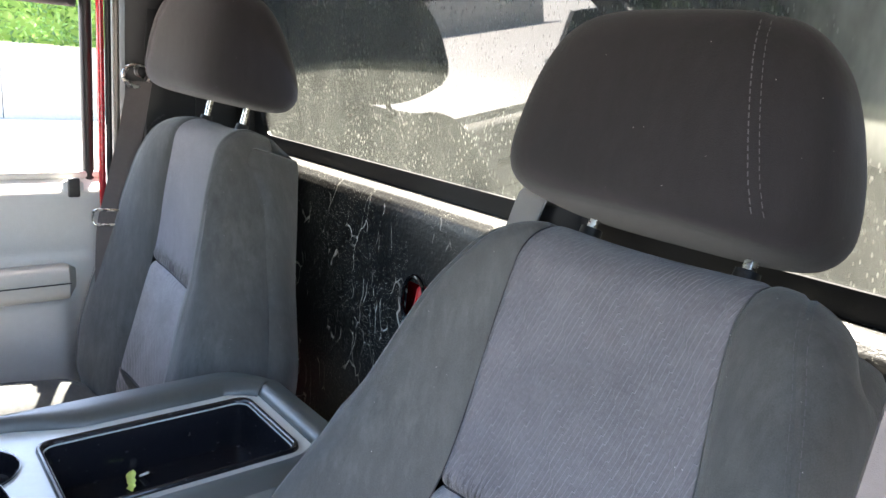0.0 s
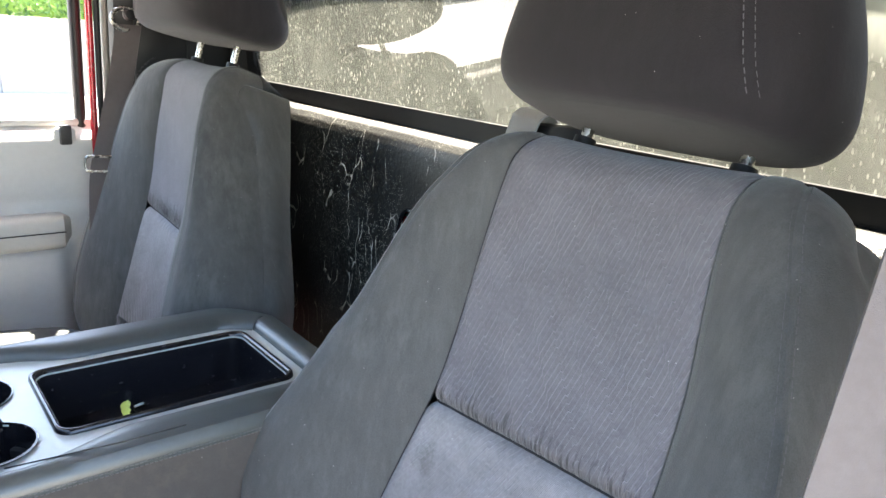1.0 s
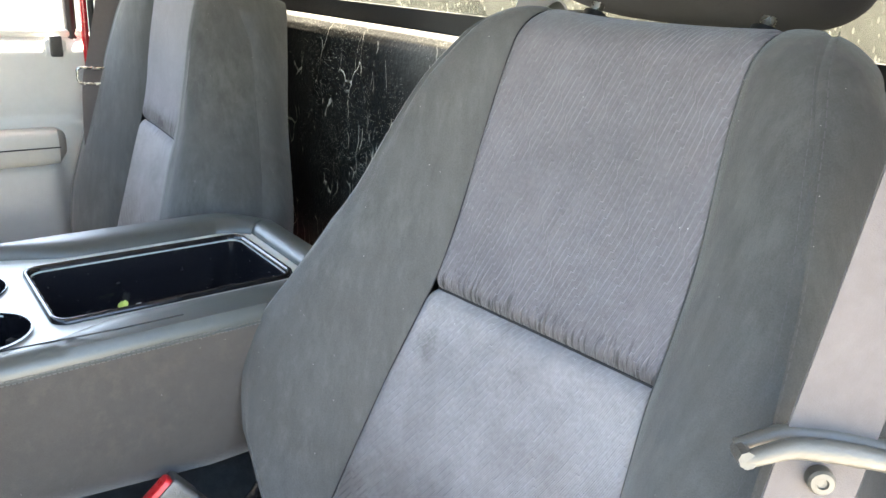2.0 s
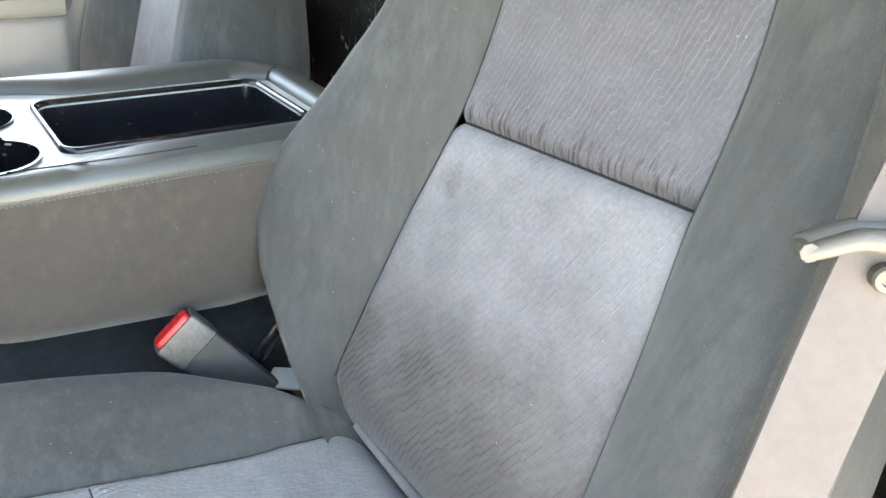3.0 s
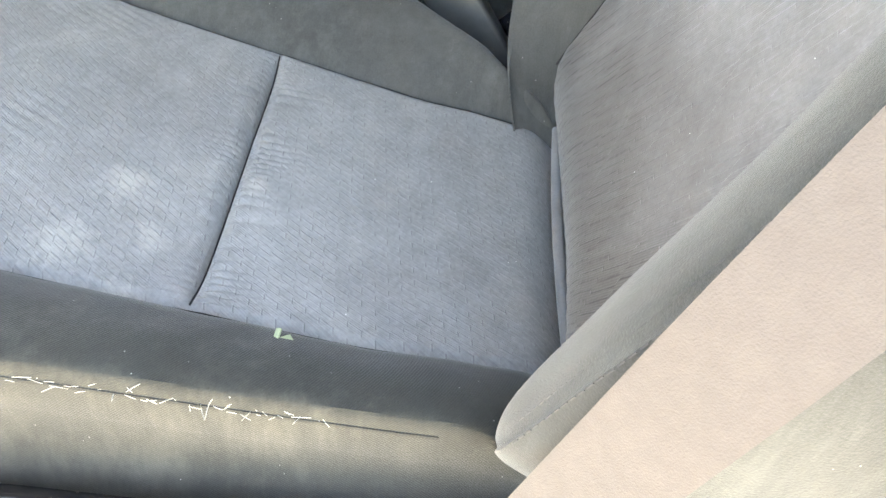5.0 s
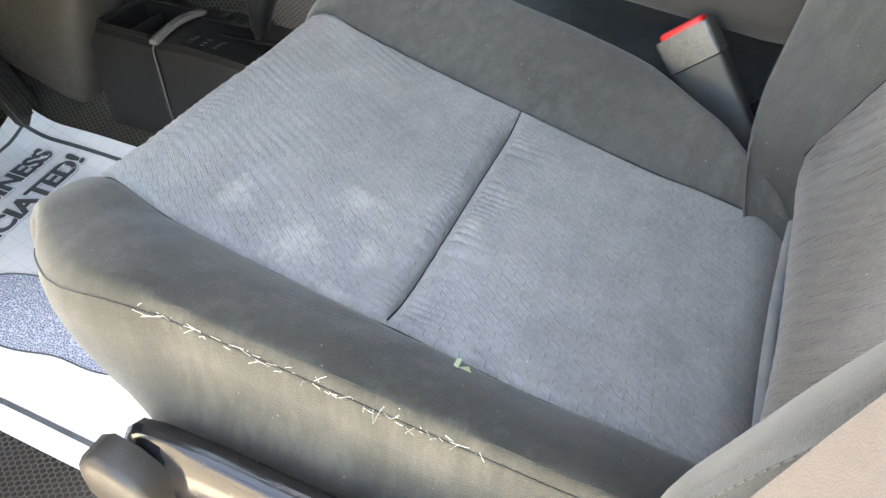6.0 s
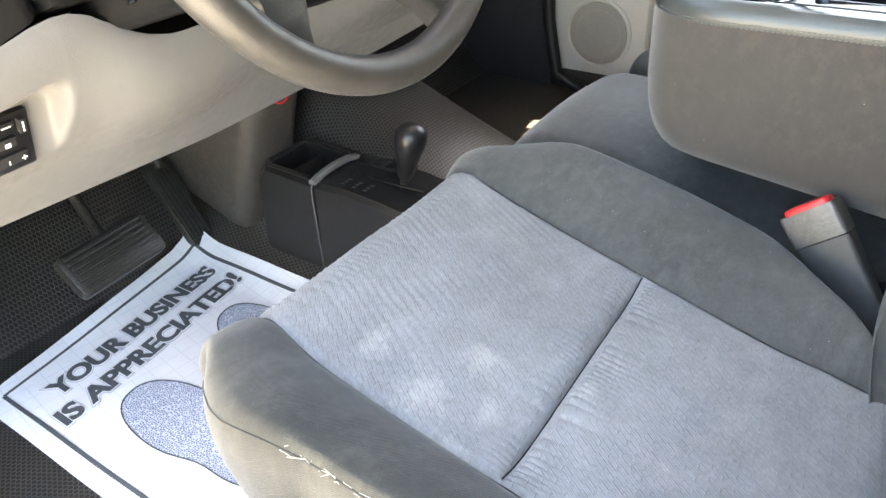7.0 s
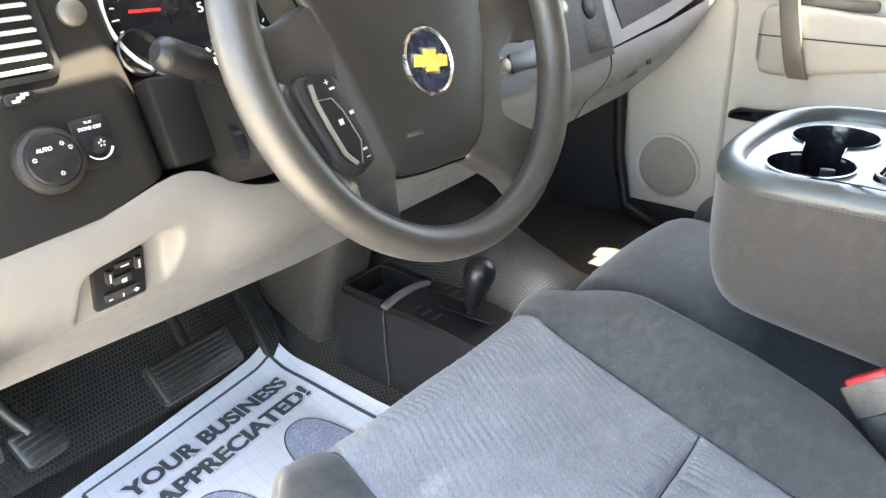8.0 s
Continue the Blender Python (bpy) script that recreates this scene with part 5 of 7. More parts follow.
        part("side_panel", sheet(bmesh.new(), lambda u, w: wall(u, w, inb), spread(0, 1, 12), vs), mat, root)
        line = [insert(1 if inb else -1, w) for w in spread(CUSH_Y0 + 0.01, 0.86, 60)]
        part("seam", tube(bmesh.new(), [p + Vector((0, 0, -0.0002)) for p in line], 0.0005, 6), M["thread_dark"], root)
    part("cross_seam", tube(bmesh.new(), [Vector(insert(u, CROSS_Y + 0.004 * u)) + Vector((0, 0, 0.0012)) for u in spread(-0.97, 0.97, 40)], 0.0007, 6), M["plush_head"], root)
    part("welt", tube(bmesh.new(), [Vector((cx + s, 0.322 - 0.2 * abs(s) ** 2, 0.281 + 0.2 * s * s)) for s in spread(-0.135, 0.118, 24)], 0.0046, 10), M["piping"], root, "frayed grey welt in the crease")
    # underside that closes the cushion
    rows = []
    for w in vs:
        l, r = wall(1, w, True), wall(1, w, False)
        rows.append([l.lerp(r, k / 6) for k in range(7)])
    part("underside", loft(bmesh.new(), rows, False, False), M["black"], root)
    if worn:
        rng = random.Random(4)
        fr = bmesh.new()
        for k in range(70):
            w = 0.462 + 0.215 * k / 69 + rng.uniform(-0.002, 0.002)
            u = 0.855 + rng.uniform(-0.02, 0.02)
            p = bolster(u, w, False)
            if k % 3:
                d = Vector((rng.uniform(-0.3, 0.3), rng.uniform(-1, 1), rng.uniform(0.0, 0.3))).normalized()
                length = rng.uniform(0.004, 0.012)
            else:
                d = Vector((rng.uniform(-1, 0.6), rng.uniform(-0.8, 0.8), rng.uniform(-0.3, 0.5))).normalized()
                length = rng.uniform(0.003, 0.008)
            mid = p + d * length * 0.5 + Vector((-0.0006, 0, 0.0012))
            tube(fr, [p + Vector((0, 0, 0.0006)), mid, p + d * length + Vector((-0.0004, 0, 0.0004))], 0.00017, 4)
        tagged(part("frayed_stitching", fr, M["thread_white"], root, "frayed white thread ends along the worn edge"), kind="stuff")
        sm = tube(bmesh.new(), [bolster(0.855, w, False) for w in spread(0.40, 0.80, 60)], 0.0011, 5)
        part("edge_seam", sm, M["plush_worn"], root)
    return bolster


def seat(cx, side, label, worn, recline, set_back, lift, head):
    root = thing("front_seat", (cx, 0.55, 0.03), label, "car seat", "front seats")
    make_back(root, cx, side, recline, set_back)
    make_headrest(root, cx, side, recline, set_back, lift, *head)
    make_cushion(root, cx, side, worn)
    base = bmesh.new()
    box(base, (cx, 0.55, 0.085), (0.40, 0.42, 0.12), bevel=0.012)
    box(base, (cx, 0.245, 0.24), (0.36, 0.03, 0.26), bevel=0.008)
    part("seat_base", base, M["black"], root)
    return root


driver_seat = seat(-0.466, 1, "dark grey cloth driver seat, worn and stained, reclined beside the console", True, 23.0, 0.0, 0.014, (0.92, 0.955, 0.011))
passenger_seat = seat(0.485, -1, "dark grey cloth passenger seat, clean, against the scratched rear wall", False, 14.5, 0.018, 0.035, (1.27, 1.0, 0.032))


# ---------------------------------------------------------------- centre seat and console
def centre_seat():
    root = thing("centre_seat", (0.02, 0.58, 0.10), "narrow dark grey centre seat cushion under the console", "car seat")

    def top(u, w):
        hw = 0.165
        x = 0.015 + u * hw
        y = w
        z = 0.318 - 0.05 / (1 + math.exp((w - 0.60) / 0.03)) + 0.022 * math.cos(u * 1.2) - 0.03 * max(0.0, abs(u) - 0.75) ** 2 * 16
        r = 0.07
        if w > 0.775:
            a = min((w - 0.775) / r, math.pi / 2)
            y = 0.775 + r * math.sin(a)
            z -= r * (1 - math.cos(a)) + max(0.0, w - 0.775 - r * math.pi / 2)
        return (x, y, z)
    part("cushion", sheet(bmesh.new(), top, spread(-1, 1, 30), spread(0.30, 1.0, 60)), M["plush"], root)
    for sg in (-1, 1):
        part("side_panel", sheet(bmesh.new(), lambda u, w: Vector(top(sg, w)) + Vector((0, 0, -0.2 * u)), spread(0, 1, 4), spread(0.30, 0.90, 30)), M["plush"], root)
    bm = bmesh.new()
    box(bm, (0.015, 0.55, 0.17), (0.30, 0.48, 0.12), bevel=0.01)
    part("seat_base", bm, M["black"], root)


centre_seat()


def console():
    """Fold-down console: padded rim, silver tray with two cups and an open bin, cloth sides."""
    root = thing("console", (-0.02, 0.43, 0.35), "black and silver fold-down centre console with cup holders and open bin", "console")
    cx, hw = -0.022, 0.165

    def outline(y):
        """Half width of the console along its length."""
        f = max(0.0, y - 0.555) / 0.110
        r = max(0.0, 0.265 - y) / 0.085
        e = max(0.0, 1 - min(1.0, f) ** 2.6) ** (1 / 2.6) - 0.45 * r ** 2.4
        return hw * max(0.1, e)

    def under(y):
        return 0.348 + max(0.0, y - 0.38) * 0.115 + max(0.0, y - 0.60) ** 2 * 12
    ys = [0.180, 0.185, 0.195] + spread(0.21, 0.555, 28) + [0.555 + 0.110 * f for f in (0.15, 0.3, 0.42, 0.54, 0.64, 0.72, 0.79, 0.85, 0.89, 0.92, 0.945, 0.965, 0.98, 0.99, 0.997)]
    # cloth body
    rows = []
    for y in ys:
        w = outline(y) + 0.001
        b, t = under(y), 0.518
        rows.append([(cx + s * w, y, z) for s, z in ((-1.0, t), (-1.01, (b + t) / 2), (-1.0, b + 0.03), (-0.93, b + 0.006), (-0.80, b), (0.80, b), (0.93, b + 0.006), (1.0, b + 0.03), (1.01, (b + t) / 2), (1.0, t))])
    bm = loft(bmesh.new(), rows, False, False)
    n = len(rows[0])
    for r in (bm.verts[:n], bm.verts[-n:]):
        bm.faces.new(list(r))
    part("body", bm, M["console_cloth"], root, "dark grey cloth console side, scuffed", angle=60)
    # padded rim round the tray, swept along the outline
    path = [(cx - outline(y), y) for y in ys] + [(cx + outline(y), y) for y in reversed(ys)]
    sec = [(0.001, 0.512), (-0.0015, 0.520), (0.0, 0.529), (0.006, 0.5365), (0.015, 0.539), (0.023, 0.537), (0.028, 0.531), (0.030, 0.523), (0.030, 0.506)]
    mid = Vector((cx, 0.43))
    bm = bmesh.new()
    rings = []
    n = len(path)
    for i, p in enumerate(path):
        a, b = Vector(path[i - 1]), Vector(path[(i + 1) % n])
        d = (b - a).normalized()
        inw = Vector((d.y, -d.x))
        if inw.dot(mid - Vector(p)) < 0:
            inw = -inw
        # the pad is wide beside the bin and narrows towards the cups
        f = min(1.0, max(0.0, (0.545 - p[1]) / 0.11))
        wide = 0.95 + (1.25 if p[0] < cx else 1.05) * f * f * (3 - 2 * f) * min(1.0, max(0.0, (p[1] - 0.16) / 0.06))
        rings.append([(p[0] + inw.x * o * (wide if o > 0.006 else 1.0), p[1] + inw.y * o * (wide if o > 0.006 else 1.0), z) for o, z in sec])
    rows = [[bm.verts.new(q) for q in ring] for ring in rings]
    rows.append(rows[0])
    for a, b in zip(rows, rows[1:]):
        for i in range(len(sec) - 1):
            bm.faces.new((a[i], a[i + 1], b[i + 1], b[i]))
    part("padded_rim", bm, M["leather"], root, "black leather-grain padded rim")
    st = bmesh.new()
    for off in (0.0, 0.0032):
        for k in range(84):
            y0 = 0.25 + k * 0.0046
            tube(st, [(cx - outline(y) - 0.0022 + off * 0.1, y, 0.5185 + off) for y in (y0, y0 + 0.003)], 0.0005, 5)
    tagged(part("stitching", st, M["thread"], root), kind="stuff")
    # tray with openings: two cups and the bin
    cups = [(-0.086, 0.566, 0.044), (0.030, 0.572, 0.047)]
    bx0, bx1, by0, by1 = -0.098, 0.055, 0.243, 0.498
    rim = [(cx + (x - cx) * 0.86, 0.43 + (y - 0.43) * 0.92) for x, y in path]
    # the cups run into one another through a narrow neck
    (ax, ay, ar), (bxx, byy, br) = cups
    joined = [(ax + ar * math.cos(t), ay + ar * math.sin(t)) for t in spread(radians(28), radians(332), 40)] + [(bxx + br * math.cos(t), byy + br * math.sin(t)) for t in spread(radians(208), radians(512), 40)]
    cup_loop = joined
    bin_loop = [((bx0 + bx1) / 2 + x, (by0 + by1) / 2 + y) for x, y in round_rect(bx1 - bx0, by1 - by0, 0.016)]
    cu = bpy.data.curves.new("tray", "CURVE")
    cu.dimensions, cu.fill_mode, cu.extrude = "2D", "BOTH", 0.001
    for pts in (rim, cup_loop, bin_loop):
        sp = cu.splines.new("POLY")
        sp.points.add(len(pts) - 1)
        for q, (x, y) in zip(sp.points, pts):
            q.co = (x, y, 0, 1)
        sp.use_cyclic_u = True
    tmp = new("tray", cu)
    me = bpy.data.meshes.new_from_object(tmp.evaluated_get(bpy.context.evaluated_depsgraph_get()))
    bpy.data.objects.remove(tmp)
    bpy.data.curves.remove(cu)
    tray = bmesh.new()
    tray.from_mesh(me)
    bpy.data.meshes.remove(me)
    tray.transform(Matrix.Translation((0, 0, 0.5225)))
    part("tray", tray, M["satin"], root, "satin silver tray", smooth=False)
    well = bmesh.new()
    rows = []
    for z, k in ((0.5265, 1.035), (0.5265, 1.0), (0.520, 0.985), (0.46, 0.93), (0.425, 0.90), (0.42, 0.86)):
        c = Vector(((ax + bxx) / 2, (ay + byy) / 2))
        rows.append([(c.x + (x - c.x) * k, c.y + (y - c.y) * k, z) for x, y in cup_loop])
    loft(well, rows[::-1], False)
    well.faces.new([v for v in well.verts[:len(cup_loop)]])
    part("cup_well", well, M["black_gloss"], root, "black moulded cup holders")
    for x, y, r in cups:
        for a in (70, 190, 310):
            bm = bmesh.new()
            m = frame_at((x + (r - 0.004) * math.cos(radians(a)), y + (r - 0.004) * math.sin(radians(a)), 0.485), (-math.sin(radians(a)), math.cos(radians(a)), 0), (0, 0, 1))
            box(bm, (0, 0, 0), (0.016, 0.028, 0.008), m, bevel=0.002)
            part("cup_grip", bm, M["black"], root)
    bn = bmesh.new()
    rows = []
    for z, k in ((0.5235, 1.075), (0.5285, 1.065), (0.5295, 1.04), (0.5275, 1.015), (0.5215, 1.0), (0.50, 0.985), (0.475, 0.965), (0.462, 0.94)):
        c = Vector(((bx0 + bx1) / 2, (by0 + by1) / 2))
        rows.append([(c.x + (x - c.x) * (k if k < 1 else 1 + (k - 1) * 1.25), c.y + (y - c.y) * (k if k < 1 else 1 + (k - 1) * 0.8), z) for x, y in bin_loop])
    loft(bn, rows[::-1], False)
    bn.faces.new([v for v in bn.verts[:len(bin_loop)]])
    part("bin", bn, M["black_gloss"], root, "glossy black open storage bin", angle=60)
    strap = tube(bmesh.new(), [(cx - outline(y) + 0.012 + max(0, y - 0.46) * 0.18, y, 0.5415 - max(0, y - 0.46) * 0.05) for y in spread(0.40, 0.56, 20)], 0.0008, 8)
    part("rim_crease", strap, M["black"], root)
    # things that lie in the bin
    rng = random.Random(2)
    leaf = bmesh.new()
    rows = [[(0.002 + 0.0045 * k + rng.uniform(-0.001, 0.001), 0.411 - 0.0012 * k + s * wd + rng.uniform(-0.001, 0.001), 0.4645 + 0.0012 * k + 0.0025 * abs(s)) for s in (-1, -0.3, 0.4, 1)] for k, wd in enumerate((0.002, 0.0055, 0.004, 0.0065, 0.0048, 0.0062, 0.0055, 0.002))]
    loft(leaf, rows, False, False)
    solid("dry_leaf", leaf, M["lime"], "small yellow green leaf lying in the console bin", "leaf")
    bit = bmesh.new()
    box(bit, (0, 0, 0), (0.012, 0.007, 0.003), pose(0.030, 0.388, 0.467, 8, 32, 30), bevel=0.001)
    solid("paper_scrap", bit, M["white"], "tiny white scrap of paper in the console bin", "scrap")


console()


# ---------------------------------------------------------------- belts and buckle
def ribbon(bm, pts, w, across, thick=0.0014):
    """A flat strap along points; across is its width's direction at each point or one for all."""
    rings = []
    for i, p in enumerate(pts):
        p = Vector(p)
        a = Vector(across[i] if isinstance(across, list) else across).normalized()
        d = (Vector(pts[min(i + 1, len(pts) - 1)]) - Vector(pts[max(i - 1, 0)])).normalized()
        n = a.cross(d).normalized()
        rings.append([p + a * w / 2 + n * thick, p + a * w / 6 + n * thick * 1.5, p - a * w / 6 + n * thick * 1.5, p - a * w / 2 + n * thick, p - a * w / 2 - n * thick, p + a * w / 2 - n * thick])
    return loft(bm, rings)


def blend_line(pts, n=8):
    out = []
    P = [Vector(p) for p in pts]
    for i in range(len(P) - 1):
        a, b, c, d = P[max(i - 1, 0)], P[i], P[i + 1], P[min(i + 2, len(P) - 1)]
        for k in range(n):
            t = k / n
            out.append(0.5 * ((2 * b) + (c - a) * t + (2 * a - 5 * b + 4 * c - d) * t * t + (3 * b - a - 3 * c + d) * t ** 3))
    out.append(P[-1])
    return out


def driver_belt():
    root = thing("seat_belt", (-0.74, 0.25, 0.30), "grey driver seat belt hanging beside the seat through a cream guide", "seat belt", "seat belts")
    across, down = Vector((-0.75, -0.66, 0)).normalized(), Vector((0, 0.2425, -0.970))
    line = [Vector((-0.727, 0.274, 0.657)) + down * d + across * (0.004 + 0.005 * max(0.0, d)) + Vector((-0.66, 0.75, 0)) * 0.014 * smooth01(d / 0.18) for d in spread(-0.36, 0.40, 30)]
    part("webbing", ribbon(bmesh.new(), line, 0.042, across), M["belt"], root, "grey woven webbing")
    m = frame_at(line[14] + Vector((-0.004, 0.002, 0.004)), across, (-0.12, -0.25, 0.96))
    bm = bmesh.new()
    for z in (0.009, -0.006):
        tube(bm, [m @ Vector((x, 0.003 * math.cos(x * 40) - 0.40 * max(0, -x - 0.022), z)) for x in spread(-0.044, 0.042, 18)], [0.0042 + 0.0016 * math.sin(math.pi * k / 18) for k in range(19)], 10)
    for x, y in ((-0.042, -0.007), (0.040, 0.0)):
        tube(bm, [m @ Vector((x, y, 0.013)), m @ Vector((x, y - 0.003, -0.006))], 0.0045, 8)
    part("belt_guide", bm, M["guide"], root, "cream plastic belt guide")
    bm = bmesh.new()
    lathe(bm, [(0.0068, -0.003), (0.0068, 0.003), (0.0056, 0.0045), (0.003, 0.0048), (0.0025, 0.0035)], m @ Matrix.Translation((-0.003, -0.017, 0.001)), 20)
    part("stop_button", bm, M["guide"], root, "grey plastic stop button")


driver_belt()


def passenger_belt():
    root = thing("seat_belt", (0.75, 0.17, 0.62), "grey passenger seat belt hanging from the pillar ring", "seat belt", "seat belts")
    line = blend_line([(0.735, 0.172, 0.925), (0.725, 0.195, 0.82), (0.712, 0.228, 0.70), (0.700, 0.250, 0.60), (0.70, 0.26, 0.30)])
    part("webbing", ribbon(bmesh.new(), line, 0.047, (-0.35, -0.92, 0)), M["belt"], root)
    bm = bmesh.new()
    c = Vector((0.742, 0.180, 0.935))
    tube(bm, [c + Vector((0.006 * math.sin(t), -0.026 * math.cos(t) - 0.004, 0.021 * math.sin(t))) for t in spread(0, 2 * math.pi, 24)[:-1]], 0.0045, 8, True)
    part("belt_ring", bm, M["metal"], root, "chromed belt ring")
    bm = bmesh.new()
    lathe(bm, [(0.012, -0.006), (0.013, 0.004), (0.009, 0.010), (0.002, 0.011)], frame_at((0.752, 0.165, 0.945), (0, 1, 0), (0, 0, 1)) @ Matrix.Rotation(math.pi, 4, "Y"), 20)
    part("ring_bolt", bm, M["black"], root)
    bm = bmesh.new()
    m = frame_at((0.702, 0.246, 0.655), (-0.35, -0.92, 0), (0, 0, 1))
    tube(bm, [m @ Vector((x, y, 0.003)) for x, y in round_rect(0.060, 0.030, 0.008, 4)], 0.0028, 8, True)
    part("belt_latch", bm, M["metal"], root, "steel latch plate")


passenger_belt()


def centre_belt_anchor():
    root = thing("belt_anchor", (-0.21, -0.01, 0.80), "grey webbing loop in a black holder behind the driver seat", "seat belt", "seat belts")
    line = blend_line([(-0.182, -0.004, 0.745), (-0.198, -0.006, 0.80), (-0.212, -0.008, 0.845), (-0.214, -0.014, 0.856), (-0.215, -0.030, 0.860), (-0.215, -0.048, 0.845)])
    part("webbing", ribbon(bmesh.new(), line, 0.046, (-1.0, 0.0, -0.08)), M["belt_pale"], root, "pale grey woven webbing")
    bm = bmesh.new()
    box(bm, (0, 0, 0), (0.100, 0.030, 0.060), pose(-0.240, -0.032, 0.818, 0, 4, 0), bevel=0.008)
    part("holder", bm, M["black"], root, "black plastic belt holder")


centre_belt_anchor()


def buckle():
    root = thing("belt_buckle", (-0.21, 0.33, 0.24), "black belt buckle with a red release button beside the seat", "buckle")
    m = frame_at((-0.206, 0.452, 0.365), (0, -0.76, 0.65), (0.25, 0.63, 0.735)) @ Matrix.Diagonal((1.22, 1.10, 1.22, 1))

    def tower(levels, r, shift=0.0):
        bm = bmesh.new()
        return loft(bm, [[m @ Vector((px, y, pz + shift)) for px, pz in round_rect(2 * w, 2 * d, min(r, d * 0.8), 4)] for y, w, d in levels])
    part("stalk", tower([(-0.150, 0.0155, 0.007), (-0.125, 0.0165, 0.008), (-0.07, 0.0185, 0.0095), (-0.036, 0.0205, 0.0100), (-0.0315, 0.0208, 0.0102), (-0.031, 0.0185, 0.0095)], 0.004), M["stalk"], root, "dusty black plastic stalk")
    part("cap", tower([(-0.0312, 0.0195, 0.0100), (-0.030, 0.0212, 0.0112), (-0.004, 0.0218, 0.0116), (-0.001, 0.0212, 0.0110), (-0.001, 0.0185, 0.0088), (-0.004, 0.018, 0.0084)], 0.0035), M["cap"], root, "scuffed grey cap")
    part("release_button", tower([(-0.010, 0.0178, 0.0080), (0.0015, 0.0178, 0.0080), (0.0035, 0.0170, 0.0070), (0.0042, 0.014, 0.005)], 0.004), M["red"], root, "red release button")
    bm = bmesh.new()
    for k in range(3):
        box(bm, (0, 0, 0), (0.016 - 0.004 * k, 0.0012, 0.0004), m @ Matrix.Translation((0, -0.012 - 0.0035 * k, -0.0119)))
    part("press_mark", bm, M["black"], root, smooth=False)
    bm = bmesh.new()
    box(bm, (0, 0, 0), (0.0395, 0.0225, 0.0012), m @ Matrix.Translation((0, -0.0165, -0.0112)), bevel=0.0005)
    part("cap_plate", bm, M["cap"], root, "scuffed grey cap plate")
    bm = bmesh.new()
    tube(bm, [m @ Vector((x, -0.0042, -0.0114)) for x in spread(-0.0195, 0.0195, 6)], 0.0009, 8)
    part("cap_edge", bm, M["satin"], root, "bright satin edge line")
    arm = tube(bmesh.new(), blend_line([(-0.15, 0.43, 0.25), (-0.190, 0.395, 0.277), (-0.212, 0.370, 0.297), (-0.220, 0.335, 0.340)], 6), 0.013, 10, flat=0.5)
    hinge = thing("hinge_arm", (-0.19, 0.36, 0.24), "dark metal hinge arm in the gap beside the seat", "bracket")
    part("arm", arm, M["black_gloss"], hinge)
    bm = bmesh.new()
    box(bm, (0, 0, 0), (0.05, 0.028, 0.004), pose(-0.247, 0.348, 0.287, -20, 18, 30), bevel=0.0015)
    part("scuffed_plate", bm, M["satin"], hinge, "scuffed grey metal plate")


buckle()


def seat_shield():
    """Plastic cover low on the driver seat's outboard side, with the tilt lever."""
    root = thing("seat_side_cover", (-0.71, 0.55, 0.10), "dark grey plastic side cover with a lever below the driver cushion", "seat trim")
    bm = bmesh.new()
    prof = []
    for y, zt in ((0.30, 0.285), (0.36, 0.292), (0.46, 0.297), (0.56, 0.300), (0.62, 0.301), (0.66, 0.298), (0.68, 0.292), (0.693, 0.278), (0.699, 0.255)):
        e = 1.0 if y < 0.66 else max(0.2, 1 - (y - 0.66) / 0.045)
        zt -= 0.018
        prof.append([(-0.700, y, zt - 0.03), (-0.708, y, zt - 0.002), (-0.718 + 0.006 * (1 - e), y, zt + 0.001), (-0.726 + 0.010 * (1 - e), y, zt - 0.004), (-0.732 + 0.014 * (1 - e), y, zt - 0.016), (-0.735 + 0.016 * (1 - e), y, zt - 0.045), (-0.733 + 0.016 * (1 - e), y, 0.13), (-0.70, y, 0.11), (-0.68, y, 0.11)])
    loft(bm, prof)
    part("cover", bm, M["black_gloss"], root, "glossy dark plastic cover", angle=70)
    bm = bmesh.new()
    m = Matrix(((0, 0, -1, -0.754), (-1, 0, 0, 0), (0, 1, 0, 0), (0, 0, 0, 1)))
    out = [(-0.708, 0.262), (-0.702, 0.281), (-0.684, 0.293), (-0.662, 0.289), (-0.646, 0.278), (-0.638, 0.258), (-0.640, 0.235), (-0.652, 0.218), (-0.676, 0.212), (-0.698, 0.225), (-0.708, 0.244)]
    out = [(-0.655 + (y + 0.655) * 0.82, 0.236 + (z - 0.236) * 0.86) for y, z in out]
    slab(bm, out, 0.024, m, 0.007)
    part("lever", bm, M["hub"], root, "dark glossy lever knob", angle=60)


seat_shield()
_l = bmesh.new()
box(_l, (0, 0, 0), (0.007, 0.009, 0.0015), pose(-0.622, 0.494, 0.3175, 10, 8, 35), bevel=0.0005)
box(_l, (0, 0, 0), (0.004, 0.007, 0.0015), pose(-0.619, 0.499, 0.319, -20, 25, 75), bevel=0.0005)
solid("leaf_bit", _l, M["leaf_pale"], "tiny pale green leaf scrap on the seat edge", "leaf")


# ---------------------------------------------------------------- dashboard
LOW_Z = [(-0.80, 0.372), (-0.36, 0.350), (0.0, 0.365), (0.31, 0.393), (0.49, 0.424), (0.62, 0.475), (0.70, 0.525), (0.76, 0.585)]
LOW_Y = [(-0.80, 1.122), (-0.36, 1.138), (0.0, 1.13), (0.31, 1.118), (0.49, 1.08), (0.62, 1.05), (0.76, 1.02)]
